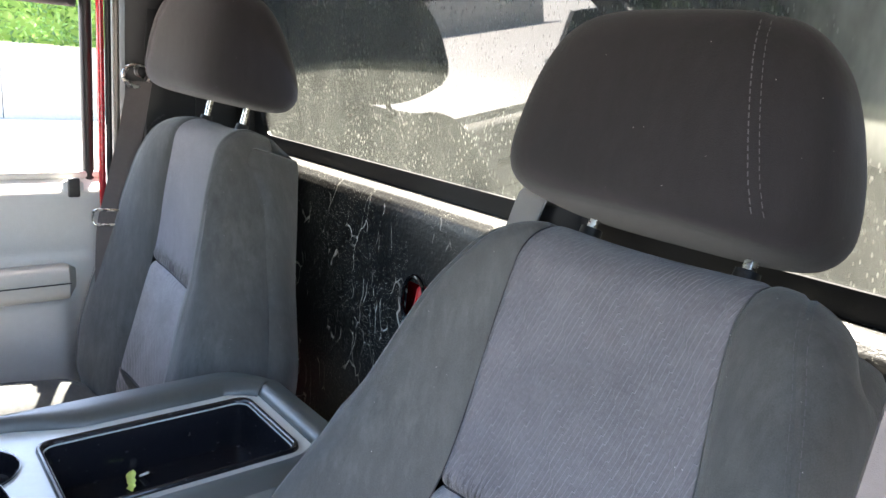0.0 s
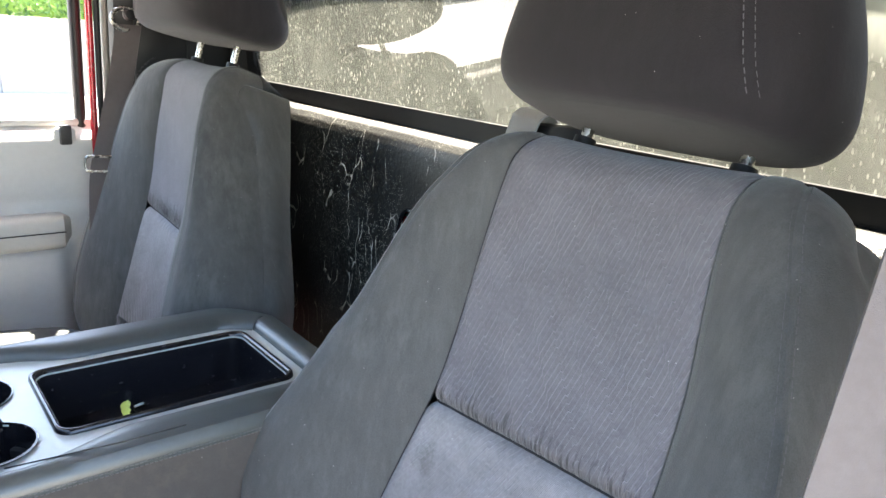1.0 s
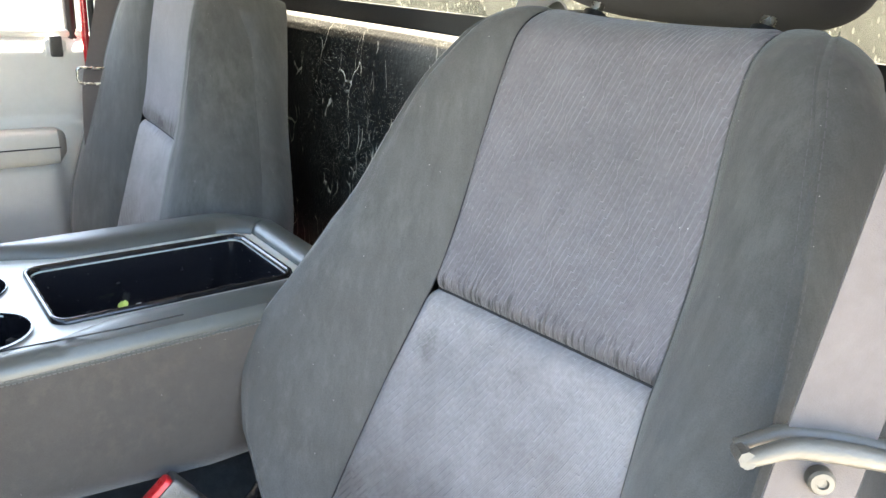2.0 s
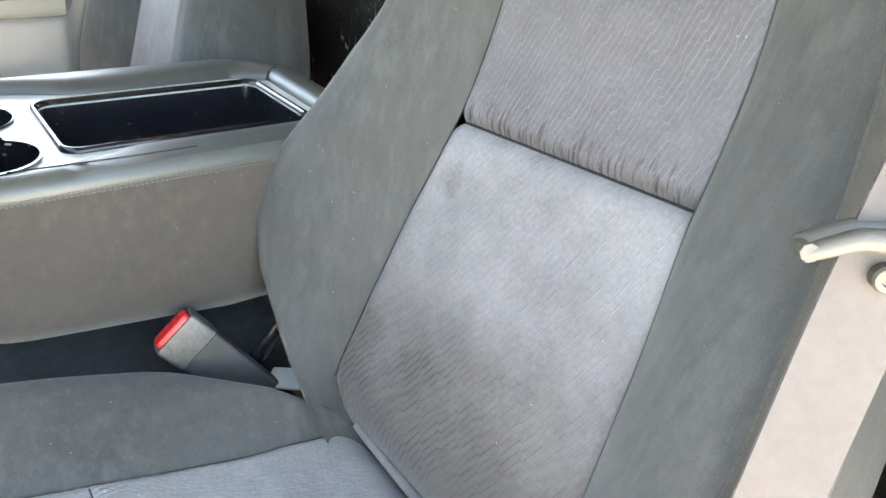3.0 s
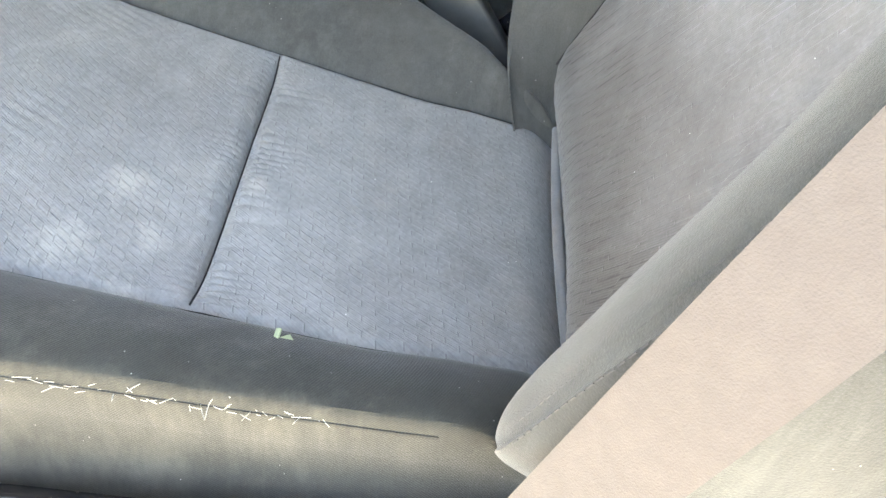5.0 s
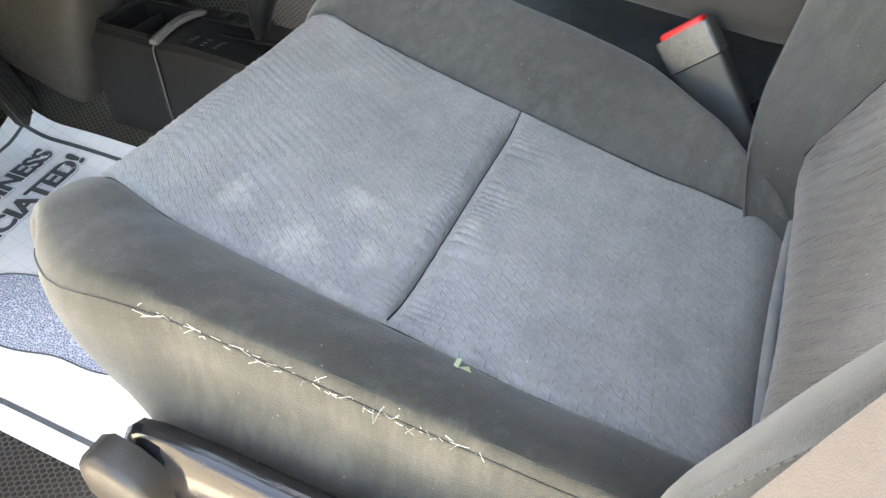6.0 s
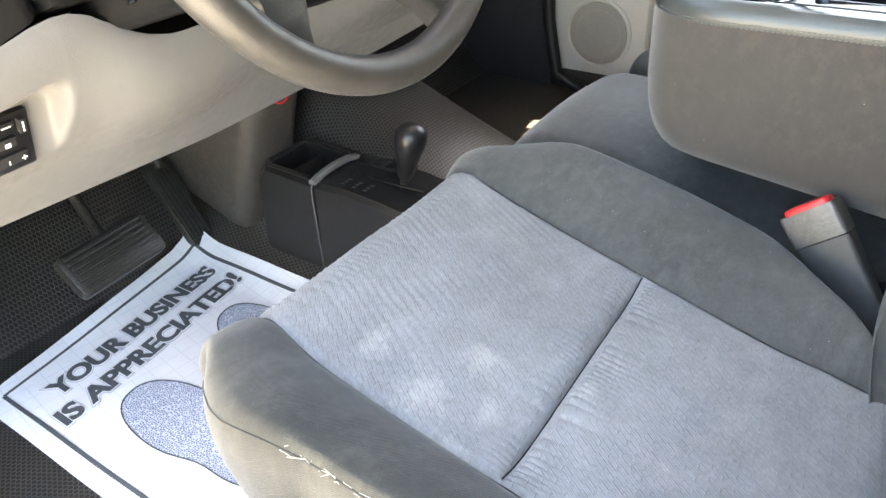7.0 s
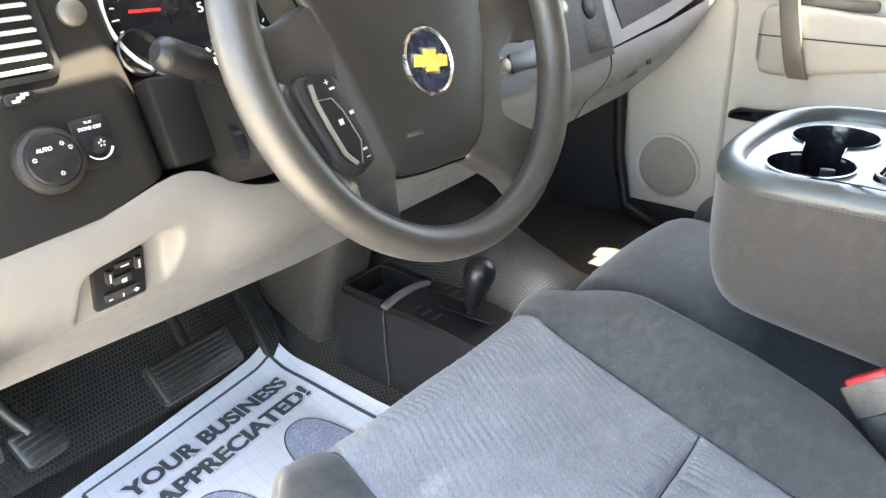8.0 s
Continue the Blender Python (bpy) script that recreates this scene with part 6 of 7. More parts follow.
TOP_Z = [(-0.80, 0.553), (-0.66, 0.560), (-0.585, 0.580), (-0.55, 0.575), (-0.52, 0.548), (-0.47, 0.530), (-0.40, 0.530), (-0.34, 0.550), (-0.28, 0.545), (0.0, 0.532), (0.31, 0.535), (0.55, 0.560), (0.76, 0.600)]
TOP_Y = [(-0.80, 0.984), (-0.58, 0.990), (-0.30, 1.02), (0.0, 1.035), (0.31, 1.045), (0.55, 1.03), (0.76, 1.008)]


def pocket_y(z):
    """Nearly upright floor of the brake controller's pocket."""
    return 1.058 - 0.35 * (z - 0.440)


def low_panel(x, t):
    """Lower dash: bulges towards the knees, then rolls under."""
    zt, zb, yt, yb = eased(TOP_Z, x), eased(LOW_Z, x), eased(TOP_Y, x), eased(LOW_Y, x)
    z = zt + (zb - zt) * t
    y = yt + (yb - yt) * t ** 1.25 - 0.020 * math.sin(min(1.0, t * 1.4) * math.pi) * min(1.0, (zt - zb) / 0.15)
    # scooped pocket of the brake controller
    d = ((abs(x + 0.634) / 0.050) ** 5 + (abs(t - 0.47) / 0.22) ** 5) ** 0.2
    if d < 1.5:
        y += max(0.0, pocket_y(z) - y) / (1 + math.exp((d - 1) / 0.035))
    # glove box latch dent
    y += 0.013 * math.exp(-(((x - 0.50 + 0.10 * (t - 0.5)) / 0.050) ** 2 + ((t - 0.60) / 0.11) ** 4))
    return Vector((x, y, z))


def dashboard():
    root = thing("dashboard", (0, 1.1, 0.36), "two-tone grey plastic dashboard with gauges, vent, switches and glove box", "dashboard")
    xs_l = spread(-0.80, -0.70, 14)[:-1] + spread(-0.70, -0.57, 80)[:-1] + spread(-0.57, 0.336, 125)
    bm = sheet(bmesh.new(), lambda x, t: low_panel(x, t), xs_l, spread(0, 1, 90))
    part("knee_panel", bm, M["trim"], root, "light grey moulded knee panel")
    bm = sheet(bmesh.new(), lambda x, t: low_panel(x, t), spread(0.340, 0.76, 62), spread(0, 1, 34))
    part("glove_box", bm, M["trim"], root, "light grey glove box lid")
    bm = sheet(bmesh.new(), lambda x, t: low_panel(x, 1.0) + Vector((0, 0.16 * t, 0.015 * t)), spread(-0.80, 0.76, 60), spread(0, 1, 6))
    part("underside", bm, M["black"], root)
    # glove box latch
    bm = bmesh.new()
    c = low_panel(0.485, 0.46)
    m = frame_at(c + Vector((0, -0.002, 0)), (1, -0.1, 0.2), (0, 0.6, 1))
    lathe(bm, [(0.007, -0.002), (0.007, 0.002), (0.004, 0.003), (0.003, 0.001)], m, 18)
    part("glove_lock", bm, M["black"], root)
    bm = bmesh.new()
    slab(bm, round_rect(0.042, 0.005, 0.002), 0.003, frame_at(low_panel(0.492, 0.69) + Vector((0, -0.0015, 0)), (1, -0.1, 0.25), (0, 0.6, 1)), 0.001)
    part("glove_handle", bm, M["black"], root, "dark finger slot of the glove box latch")

    # dark bezel left of the wheel
    def bezel(x, z):
        y = 0.986 + (z - 0.56) * 0.36
        e = max(0.0, x + 0.605) / 0.03
        return Vector((x, y + 0.03 * e * e, z))
    bm = sheet(bmesh.new(), lambda x, t: bezel(x, curve_at(TOP_Z, min(x, -0.585)) + 0.001 + t * (0.83 - 0.56)), spread(-0.80, -0.568, 40), spread(0, 1, 40))
    part("bezel", bm, M["bezel"], root, "charcoal switch bezel")

    def on_bezel(x, z, out=0.0):
        p = bezel(x, z)
        return frame_at(p + Vector((0, -0.94, 0.34)) * out, (1, 0, 0), (0, 0.36, 1))
    # air vent
    vent = bmesh.new()
    m = on_bezel(-0.703, 0.722, 0.004)
    a = [m @ Vector((x, y, 0)) for x, y in round_rect(0.118, 0.096, 0.012)]
    b = [m @ Vector((x, y, 0.003)) for x, y in round_rect(0.108, 0.086, 0.010)]
    c = [m @ Vector((x, y, -0.016)) for x, y in round_rect(0.104, 0.082, 0.010)]
    loft(vent, [a, b, c], False)
    vent.faces.new([vent.verts.new(p + Vector((0, 0.001, 0))) for p in c])
    v = part("air_vent", vent, M["black"], root, "side air vent")
    for k in range(8):
        bm = bmesh.new()
        box(bm, (0, 0, 0), (0.102, 0.0030, 0.013), m @ pose(0, -0.0365 + k * 0.0105, -0.005, 24, 0, 0), bevel=0.001)
        part("slat", bm, M["satin"], v)
    bm = bmesh.new()
    slab(bm, round_rect(0.026, 0.010, 0.004), 0.010, on_bezel(-0.686, 0.6665, 0.006), 0.002)
    part("vent_wheel", bm, M["black"], root)
    bm = bmesh.new()
    for k in range(3):
        box(bm, (0, 0, 0), (0.006, 0.0022, 0.001), on_bezel(-0.690 + k * 0.004, 0.6665 + (k - 1) * 0.002, 0.0065))
    part("vent_mark", bm, M["white"], root, smooth=False)
    bm = bmesh.new()
    m = on_bezel(-0.618, 0.725, 0.002)
    lathe(bm, [(0.012, -0.002), (0.012, 0.003), (0.009, 0.006), (0.003, 0.007)], m, 24)
    part("round_cap", bm, M["guide"], root, "pale round cap")
    # light switch
    m = on_bezel(-0.683, 0.616, 0.001)
    bm = bmesh.new()
    lathe(bm, [(0.0285, 0.0), (0.0285, 0.006), (0.0265, 0.010), (0.0225, 0.011), (0.0215, 0.008)], m, 40, False)
    sw = part("light_switch", bm, M["hub"], root, "dark ringed light switch")
    bm = bmesh.new()
    lathe(bm, [(0.0222, 0.004), (0.0222, 0.012), (0.0205, 0.0145), (0.004, 0.015)], m, 40)
    part("switch_knob", bm, M["black"], sw)
    letters("AUTO", 0.0046, m @ Matrix.Translation((-0.005, 0.0085, 0.0150)), M["white"], sw, "lettering", "white switch writing")
    bm = bmesh.new()
    for x, y in ((-0.015, 0.002), (0.010, 0.0105), (0.0155, 0.006), (0.002, -0.013)):
        for t in range(6):
            box(bm, (0, 0, 0), (0.0005, 0.0010, 0.0006), m @ Matrix.Translation((x, y, 0.0152)) @ Matrix.Rotation(t * math.pi / 3, 4, "Z") @ Matrix.Translation((0, 0.0014, 0)))
    part("switch_marks", bm, M["white"], sw, smooth=False)
    # dimmer
    m = on_bezel(-0.641, 0.6215, 0.0015)
    bm = bmesh.new()
    slab(bm, round_rect(0.032, 0.044, 0.003), 0.006, m, 0.001)
    dm = part("dimmer_plate", bm, M["black"], root)
    bm = bmesh.new()
    lathe(bm, [(0.0075, 0.0), (0.007, 0.008), (0.006, 0.010), (0.002, 0.0105)], m @ Matrix.Translation((0.001, -0.003, 0)), 22)
    part("dimmer_knob", bm, M["black"], dm)
    letters("DOME OFF", 0.0042, m @ Matrix.Translation((0, 0.0125, 0.0006)), M["white"], dm, "lettering", "white switch writing")
    bm = bmesh.new()
    tube(bm, [m @ Vector((0.001 + 0.0125 * math.cos(t), -0.003 + 0.0125 * math.sin(t), 0.0008)) for t in spread(radians(215), radians(340), 14)], [0.0004 + 0.0008 * k / 14 for k in range(15)], 6)
    for x, y, w, h in ((-0.002, 0.0185, 0.0026, 0.0006), (0.002, 0.0185, 0.0026, 0.0006), (0.0, 0.0172, 0.0060, 0.0005)):
        box(bm, (0, 0, 0), (w, h, 0.0005), m @ Matrix.Translation((x, y, 0.0006)))
    for t in range(5):
        box(bm, (0, 0, 0), (0.0008, 0.0016, 0.0006), m @ Matrix.Translation((0.001, -0.003, 0.0105)) @ Matrix.Rotation(t * math.pi * 2 / 5, 4, "Z") @ Matrix.Translation((0, 0.0024, 0)))
    part("dimmer_scale", bm, M["white"], dm)
    # trailer brake controller
    m = frame_at((-0.637, pocket_y(0.474) - 0.006, 0.474), (1, 0, 0.02), (0, -0.35, 1)) @ Matrix.Scale(0.84, 4)
    bm = bmesh.new()
    slab(bm, round_rect(0.064, 0.072, 0.003), 0.040, m, 0.0015)
    bc = part("brake_controller", bm, M["black"], root, "black trailer brake controller")
    for x, y, w, h in ((-0.014, 0.014, 0.008, 0.018), (0.022, 0.020, 0.008, 0.018), (0.004, 0.026, 0.020, 0.006), (0.002, 0.004, 0.022, 0.012), (0.0, -0.018, 0.044, 0.013)):
        bm = bmesh.new()
        box(bm, (0, 0, 0), (w, h, 0.008 if w < 0.01 else 0.004), m @ Matrix.Translation((x, y, 0.002)), bevel=0.001)
        part("control_key", bm, M["charcoal"], bc)
    bm = bmesh.new()
    for x, y, w, h in ((-0.016, -0.018, 0.005, 0.0014), (-0.0005, -0.018, 0.0014, 0.005), (0.016, -0.018, 0.006, 0.0014), (0.016, -0.018, 0.0014, 0.006), (-0.014, 0.014, 0.0014, 0.012), (0.022, 0.020, 0.0014, 0.012), (0.004, 0.026, 0.010, 0.0014), (0.002, 0.004, 0.006, 0.005)):
        box(bm, (0, 0, 0), (w, h, 0.0006), m @ Matrix.Translation((x, y, 0.0066 if w > 0.002 or y < 0 else 0.0064)))
    part("control_marks", bm, M["white"], bc, smooth=False)

    # gauge cluster in its recess
    bm = bmesh.new()
    box(bm, (-0.40, 1.09, 0.735), (0.40, 0.02, 0.24), pose(-0.40, 1.085, 0.73, -18, 0, 0), bevel=0.004)
    cl = part("gauge_face", bm, M["black_gloss"], root, "glossy black gauge face")
    for x, gz in ((-0.520, 0.715), (-0.385, 0.732)):
        m = frame_at((x, 1.062, gz), (1, 0, 0), (0, 0.32, 1))
        bm = bmesh.new()
        lathe(bm, [(0.064, -0.004), (0.066, 0.006), (0.063, 0.008), (0.061, -0.003)], m, 44, False)
        part("gauge_ring", bm, M["satin"], cl)
        bm = bmesh.new()
        for k in range(24):
            t = radians(-50 + k * 12)
            box(bm, (0, 0, 0), (0.0012, 0.007 if k % 3 == 0 else 0.004, 0.0006), m @ Matrix.Rotation(t, 4, "Z") @ Matrix.Translation((0, 0.053, 0.001)))
        part("gauge_ticks", bm, M["white"], cl, smooth=False)
        bm = bmesh.new()
        box(bm, (0, 0, 0), (0.038, 0.0028, 0.0014), m @ Matrix.Translation((-0.020, 0.001, 0.004)) @ Matrix.Rotation(radians(-3), 4, "Z"))
        part("needle", bm, M["red"], cl, "red gauge needle", smooth=False)
        bm = bmesh.new()
        lathe(bm, [(0.0075, 0.0), (0.0075, 0.007), (0.004, 0.008)], m, 20)
        part("needle_hub", bm, M["black_gloss"], cl)
    m = frame_at((-0.520, 1.062, 0.715), (1, 0, 0), (0, 0.32, 1))
    letters("5", 0.014, m @ Matrix.Translation((0.037, -0.003, 0.001)), M["white"], cl, "lettering", "white gauge figure")
    m = frame_at((-0.385, 1.062, 0.732), (1, 0, 0), (0, 0.32, 1))
    letters("120", 0.012, m @ Matrix.Translation((0.008, -0.026, 0.001)), M["white"], cl, "lettering", "white gauge figure")
    bm = bmesh.new()
    box(bm, (-0.435, 1.115, 0.66), (0.345, 0.02, 0.34), bevel=0.004)
    part("cluster_recess", bm, M["bezel"], root)
    bm = bmesh.new()
    box(bm, (-0.560, 1.045, 0.615), (0.060, 0.10, 0.085), pose(-0.553, 1.045, 0.610, -18, 0, 0), bevel=0.006)
    part("column_filler", bm, M["shroud"], root)
    bm = bmesh.new()
    lathe(bm, [(0.021, -0.004), (0.022, 0.006), (0.020, 0.008), (0.0185, -0.002), (0.002, -0.003)], frame_at((-0.566, 1.045, 0.682), (1, 0, 0), (0, 0.32, 1)), 36)
    part("small_gauge", bm, M["black_gloss"], cl)
    # steering column with its shroud and stalk
    bm = bmesh.new()
    ax = Vector((0, -0.948, 0.319))
    o = Vector((-0.455, 0.86, 0.665))
    rings = []
    for k, (d, w, h, dz) in enumerate(((-0.20, 0.085, 0.062, -0.005), (-0.12, 0.083, 0.062, -0.006), (-0.04, 0.078, 0.058, -0.006), (0.0, 0.070, 0.050, 0.0), (0.012, 0.060, 0.042, 0.0))):
        mm = frame_at(o + ax * d + Vector((0, 0, dz)), (1, 0, 0), (0, 0.319, 0.948))
        rings.append([mm @ Vector((x, y, 0)) for x, y in round_rect(2 * w, 2 * h, 0.03, 6)])
    loft(bm, rings)
    col = part("column_shroud", bm, M["shroud"], root, "charcoal steering column shroud")
    bm = bmesh.new()
    lathe(bm, [(0.020, 0.0), (0.020, 0.008), (0.017, 0.010), (0.016, 0.002)], frame_at((-0.538, 0.955, 0.600), (0.35, 0.94, 0), (0, 0.3, 1)), 26)
    part("ignition", bm, M["black_gloss"], col)
    bm = bmesh.new()
    s0, s1 = Vector((-0.45, 0.957, 0.630)), Vector((-0.602, 0.945, 0.698))
    pts = [s0.lerp(s1, k) for k in (0.0, 0.40, 0.42, 0.70, 0.72, 0.93, 0.97, 1.0)]
    tube(bm, pts, [0.009, 0.010, 0.0125, 0.0125, 0.0145, 0.0155, 0.014, 0.008], 18)
    stalk = part("turn_stalk", bm, M["black"], col, "dark turn signal stalk")
    bm = bmesh.new()
    for k in range(6):
        p = s0.lerp(s1, 0.47 + 0.05 * k) + Vector((0, -0.0115, 0.006))
        box(bm, p, (0.004, 0.001, 0.005 if k % 2 else 0.008))
    part("stalk_marks", bm, M["white"], stalk, smooth=False)
    # centre stack
    def stack(x, t):
        z = 0.533 + t * 0.30
        return Vector((x, 1.030 + t * 0.10 + 0.05 * max(0.0, -x - 0.18) ** 2 * 30 - 0.012 * math.cos((x - 0.02) * 5), z + 0.02 * t * abs(x)))
    bm = sheet(bmesh.new(), stack, spread(-0.29, 0.139, 30), spread(0, 1, 16))
    part("centre_panel", bm, M["black"], root, "black centre panel behind the wheel")
    bm = sheet(bmesh.new(), stack, spread(0.141, 0.334, 14), spread(0, 1, 16))
    part("side_switch_panel", bm, M["bronze_dark"], root, "grey bronze switch panel")

    def on_stack(x, t):
        return frame_at(stack(x, t), (1, 0.02, 0), (0, 0.33, 1))
    for x, t, r in ((0.166, 0.32, 0.014), (-0.018, 0.26, 0.012), (-0.022, 0.13, 0.012), (-0.1, 0.28, 0.012)):
        bm = bmesh.new()
        m = on_stack(x, t)
        lathe(bm, [(r + 0.004, 0.0), (r + 0.004, 0.004), (r, 0.005), (r * 0.92, 0.016), (r * 0.7, 0.018), (0.003, 0.018)], m, 32)
        part("knob", bm, M["bronze"], root)
    bm = bmesh.new()
    slab(bm, round_rect(0.070, 0.110, 0.006), 0.004, on_stack(0.275, 0.22) @ Matrix.Translation((0, 0, 0.001)), 0.001)
    plate = part("switch_plate", bm, M["bronze_dark"], root)
    bm = bmesh.new()
    lathe(bm, [(0.020, 0.0), (0.020, 0.003), (0.017, 0.005), (0.003, 0.0055)], on_stack(0.275, 0.29), 30)
    part("power_outlet", bm, M["bronze_dark"], plate)
    bm = bmesh.new()
    slab(bm, round_rect(0.12, 0.030, 0.004), 0.03, on_stack(0.065, 0.13) @ Matrix.Translation((0, 0, 0.003)), 0.001)
    part("switch_bank", bm, M["black"], root, "black switch bank")
    # passenger side upper dash with a slot
    def upper(x, t):
        return Vector((x, 1.042 + t * 0.10 - 0.02 * (x - 0.29) * (1 - t), eased(TOP_Z, x) + 0.004 + t * 0.26))
    bm = sheet(bmesh.new(), upper, spread(0.340, 0.76, 40), spread(0, 1, 16))
    part("upper_panel", bm, M["trim"], root, "light grey upper dash panel")
    bm = bmesh.new()
    p0, p1 = upper(0.39, 0.12), upper(0.66, 0.12)
    slab(bm, [(0, -0.010), (0.27, -0.010), (0.27, 0.050), (0.0, 0.050)], 0.01, frame_at(p0 + Vector((0, -0.002, 0)), p1 - p0, (0, 0.35, 1)), 0.001)
    part("trim_strip", bm, M["bronze_dark"], root, "dark grey bronze trim strip", smooth=False)
    # top
    bm = sheet(bmesh.new(), lambda x, t: (x, 1.075 + t * 0.83, 0.832 + 0.02 * math.sin(t * 2.5) - 0.02 * t), spread(-0.82, 0.80, 30), spread(0, 1, 10))
    part("dash_top", bm, M["charcoal"], root)
    # overhang drawn out towards the seats to keep sun off the dash front
    bm = bmesh.new()
    loft(bm, [[(x, 0.928, 0.842), (x, 0.923, 0.850), (x, 0.93, 0.857), (x, 1.09, 0.862), (x, 1.09, 0.840)] for x in spread(-0.39, 0.80, 20)])
    part("dash_shade_brow", bm, M["charcoal"], root, "charcoal overhang of the dash top, added to shade its front")
    bm = bmesh.new()
    box(bm, (-0.795, 1.42, 0.60), (0.015, 0.84, 0.46), bevel=0.004)
    part("end_cap", bm, M["charcoal"], root)
    # red wires that hang below
    for k in range(2):
        bm = tube(bmesh.new(), blend_line([(-0.26 + 0.01 * k, 1.16, 0.40), (-0.235, 1.15, 0.360 - 0.008 * k), (-0.205, 1.15, 0.355 - 0.006 * k), (-0.17, 1.17, 0.40)]), 0.0016, 6)
        part("loose_wire", bm, M["wire"], root, "loose red wire")


dashboard()


# ---------------------------------------------------------------- steering wheel
def steering_wheel():
    root = thing("steering_wheel", (-0.452, 0.84, 0.69), "worn dark grey four-spoke steering wheel with thumb switches", "steering wheel")
    base = frame_at((-0.452, 0.784, 0.704), (1, 0, 0), (0, math.sin(radians(18.6)), math.cos(radians(18.6))))
    m = base @ Matrix.Rotation(radians(-9), 4, "Z")
    R = 0.1747
    pts, rad = [], []
    for k in range(120):
        t = 2 * math.pi * k / 120
        pts.append(m @ Vector((R * math.cos(t), R * math.sin(t), 0)))
        rad.append(0.0148 + 0.0014 * max(0.0, min(1.0, (abs(math.cos(t)) - 0.65) * 6)))
    part("rim", tube(bmesh.new(), pts, rad, 20, True, up=m.to_3x3() @ Vector((0, 0, 1))), M["wheel"], root, "worn grained rim")
    wheel_plane, m = m, m @ Matrix.Translation((0, 0, -0.018))
    # hub pad
    def rounded(out):
        fine = []
        for i in range(len(out)):
            a, b, c, d = (Vector(out[(i + j) % len(out)]) for j in (-1, 0, 1, 2))
            for k in range(4):
                t = k / 4
                fine.append(tuple(0.5 * ((2 * b) + (c - a) * t + (2 * a - 5 * b + 4 * c - d) * t * t + (3 * b - a - 3 * c + d) * t ** 3)))
        return fine
    fine = rounded([(-0.112, 0.062), (-0.06, 0.074), (0.0, 0.077), (0.050, 0.074), (0.080, 0.064), (0.0865, 0.045), (0.0855, 0.022), (0.080, -0.022), (0.067, -0.068), (0.056, -0.092), (0.040, -0.1045), (0.010, -0.109), (-0.020, -0.1125), (-0.050, -0.1125), (-0.0565, -0.106), (-0.064, -0.086), (-0.078, -0.050), (-0.095, -0.012), (-0.110, 0.016), (-0.119, 0.040)])
    bm = bmesh.new()
    rings = []
    for z, k in ((-0.045, 0.90), (-0.010, 1.0), (0.006, 1.0), (0.0085, 0.992), (0.0105, 0.975), (0.0125, 0.92), (0.0150, 0.6), (0.0160, 0.3)):
        rings.append([m @ Vector((x * k, (y + 0.02) * k - 0.02, z)) for x, y in fine])
    loft(bm, rings)
    hub = part("hub_pad", bm, M["hub"], root, "dark grey hub pad")
    bm = bmesh.new()
    loft(bm, [[m @ Vector((x * k, (y + 0.02) * k - 0.02, z)) for x, y in fine] for z, k in ((-0.03, 1.03), (0.003, 1.03), (0.0055, 1.022))])
    part("hub_gap", bm, M["shroud"], root, "dark gap round the hub pad")
    letters("AIRBAG", 0.0054, m @ Matrix.Translation((-0.028, -0.082, 0.0142)) @ Matrix.Rotation(radians(6), 4, "Z"), M["thread_grey"], hub, "lettering", "small raised writing")
    em = m @ Matrix.Translation((0.0, -0.025, 0.0150)) @ Matrix.Scale(0.91, 4)
    bm = bmesh.new()
    lathe(bm, [(0.031, -0.002), (0.031, 0.003), (0.0292, 0.0042), (0.0275, 0.002)], em, 40, False)
    badge = part("badge_ring", bm, M["metal"], hub, "chrome ring")
    bm = bmesh.new()
    lathe(bm, [(0.0275, 0.0), (0.0275, 0.0022), (0.004, 0.0030)], em, 40)
    part("badge_field", bm, M["navy"], badge, "dark blue enamel field")
    cross = [(-0.0215, -0.0055), (-0.0065, -0.0055), (-0.008, -0.0105), (0.0085, -0.0105), (0.007, -0.0055), (0.0195, -0.0055), (0.0215, 0.0055), (0.0065, 0.0055), (0.008, 0.0105), (-0.0085, 0.0105), (-0.007, 0.0055), (-0.0195, 0.0055)]
    bm = bmesh.new()
    vs = [bm.verts.new(em @ Vector((x * 1.12, y * 1.12, 0.0042))) for x, y in cross]
    lo = [bm.verts.new(em @ Vector((x * 1.12, y * 1.12, 0.001))) for x, y in cross]
    bm.faces.new(vs)
    for i in range(12):
        bm.faces.new((vs[i], lo[i], lo[(i + 1) % 12], vs[(i + 1) % 12]))
    part("badge_rim", bm, M["metal"], badge, smooth=False)
    bm = bmesh.new()
    vs = [bm.verts.new(em @ Vector((x * 0.98, y * 0.93, 0.0056))) for x, y in cross]
    lo = [bm.verts.new(em @ Vector((x * 0.98, y * 0.93, 0.003))) for x, y in cross]
    bm.faces.new(vs)
    for i in range(12):
        bm.faces.new((vs[i], lo[i], lo[(i + 1) % 12], vs[(i + 1) % 12]))
    part("badge_cross", bm, M["yellow"], badge, "yellow enamel cross shape", smooth=False)

    m = wheel_plane

    def plate(out, front, depth, mat, parent, name, label="", edge=0.005):
        bm = slab(bmesh.new(), rounded(out), depth, m @ Matrix.Translation((0, 0, front)), edge)
        return part(name, bm, mat, parent, label, angle=50)
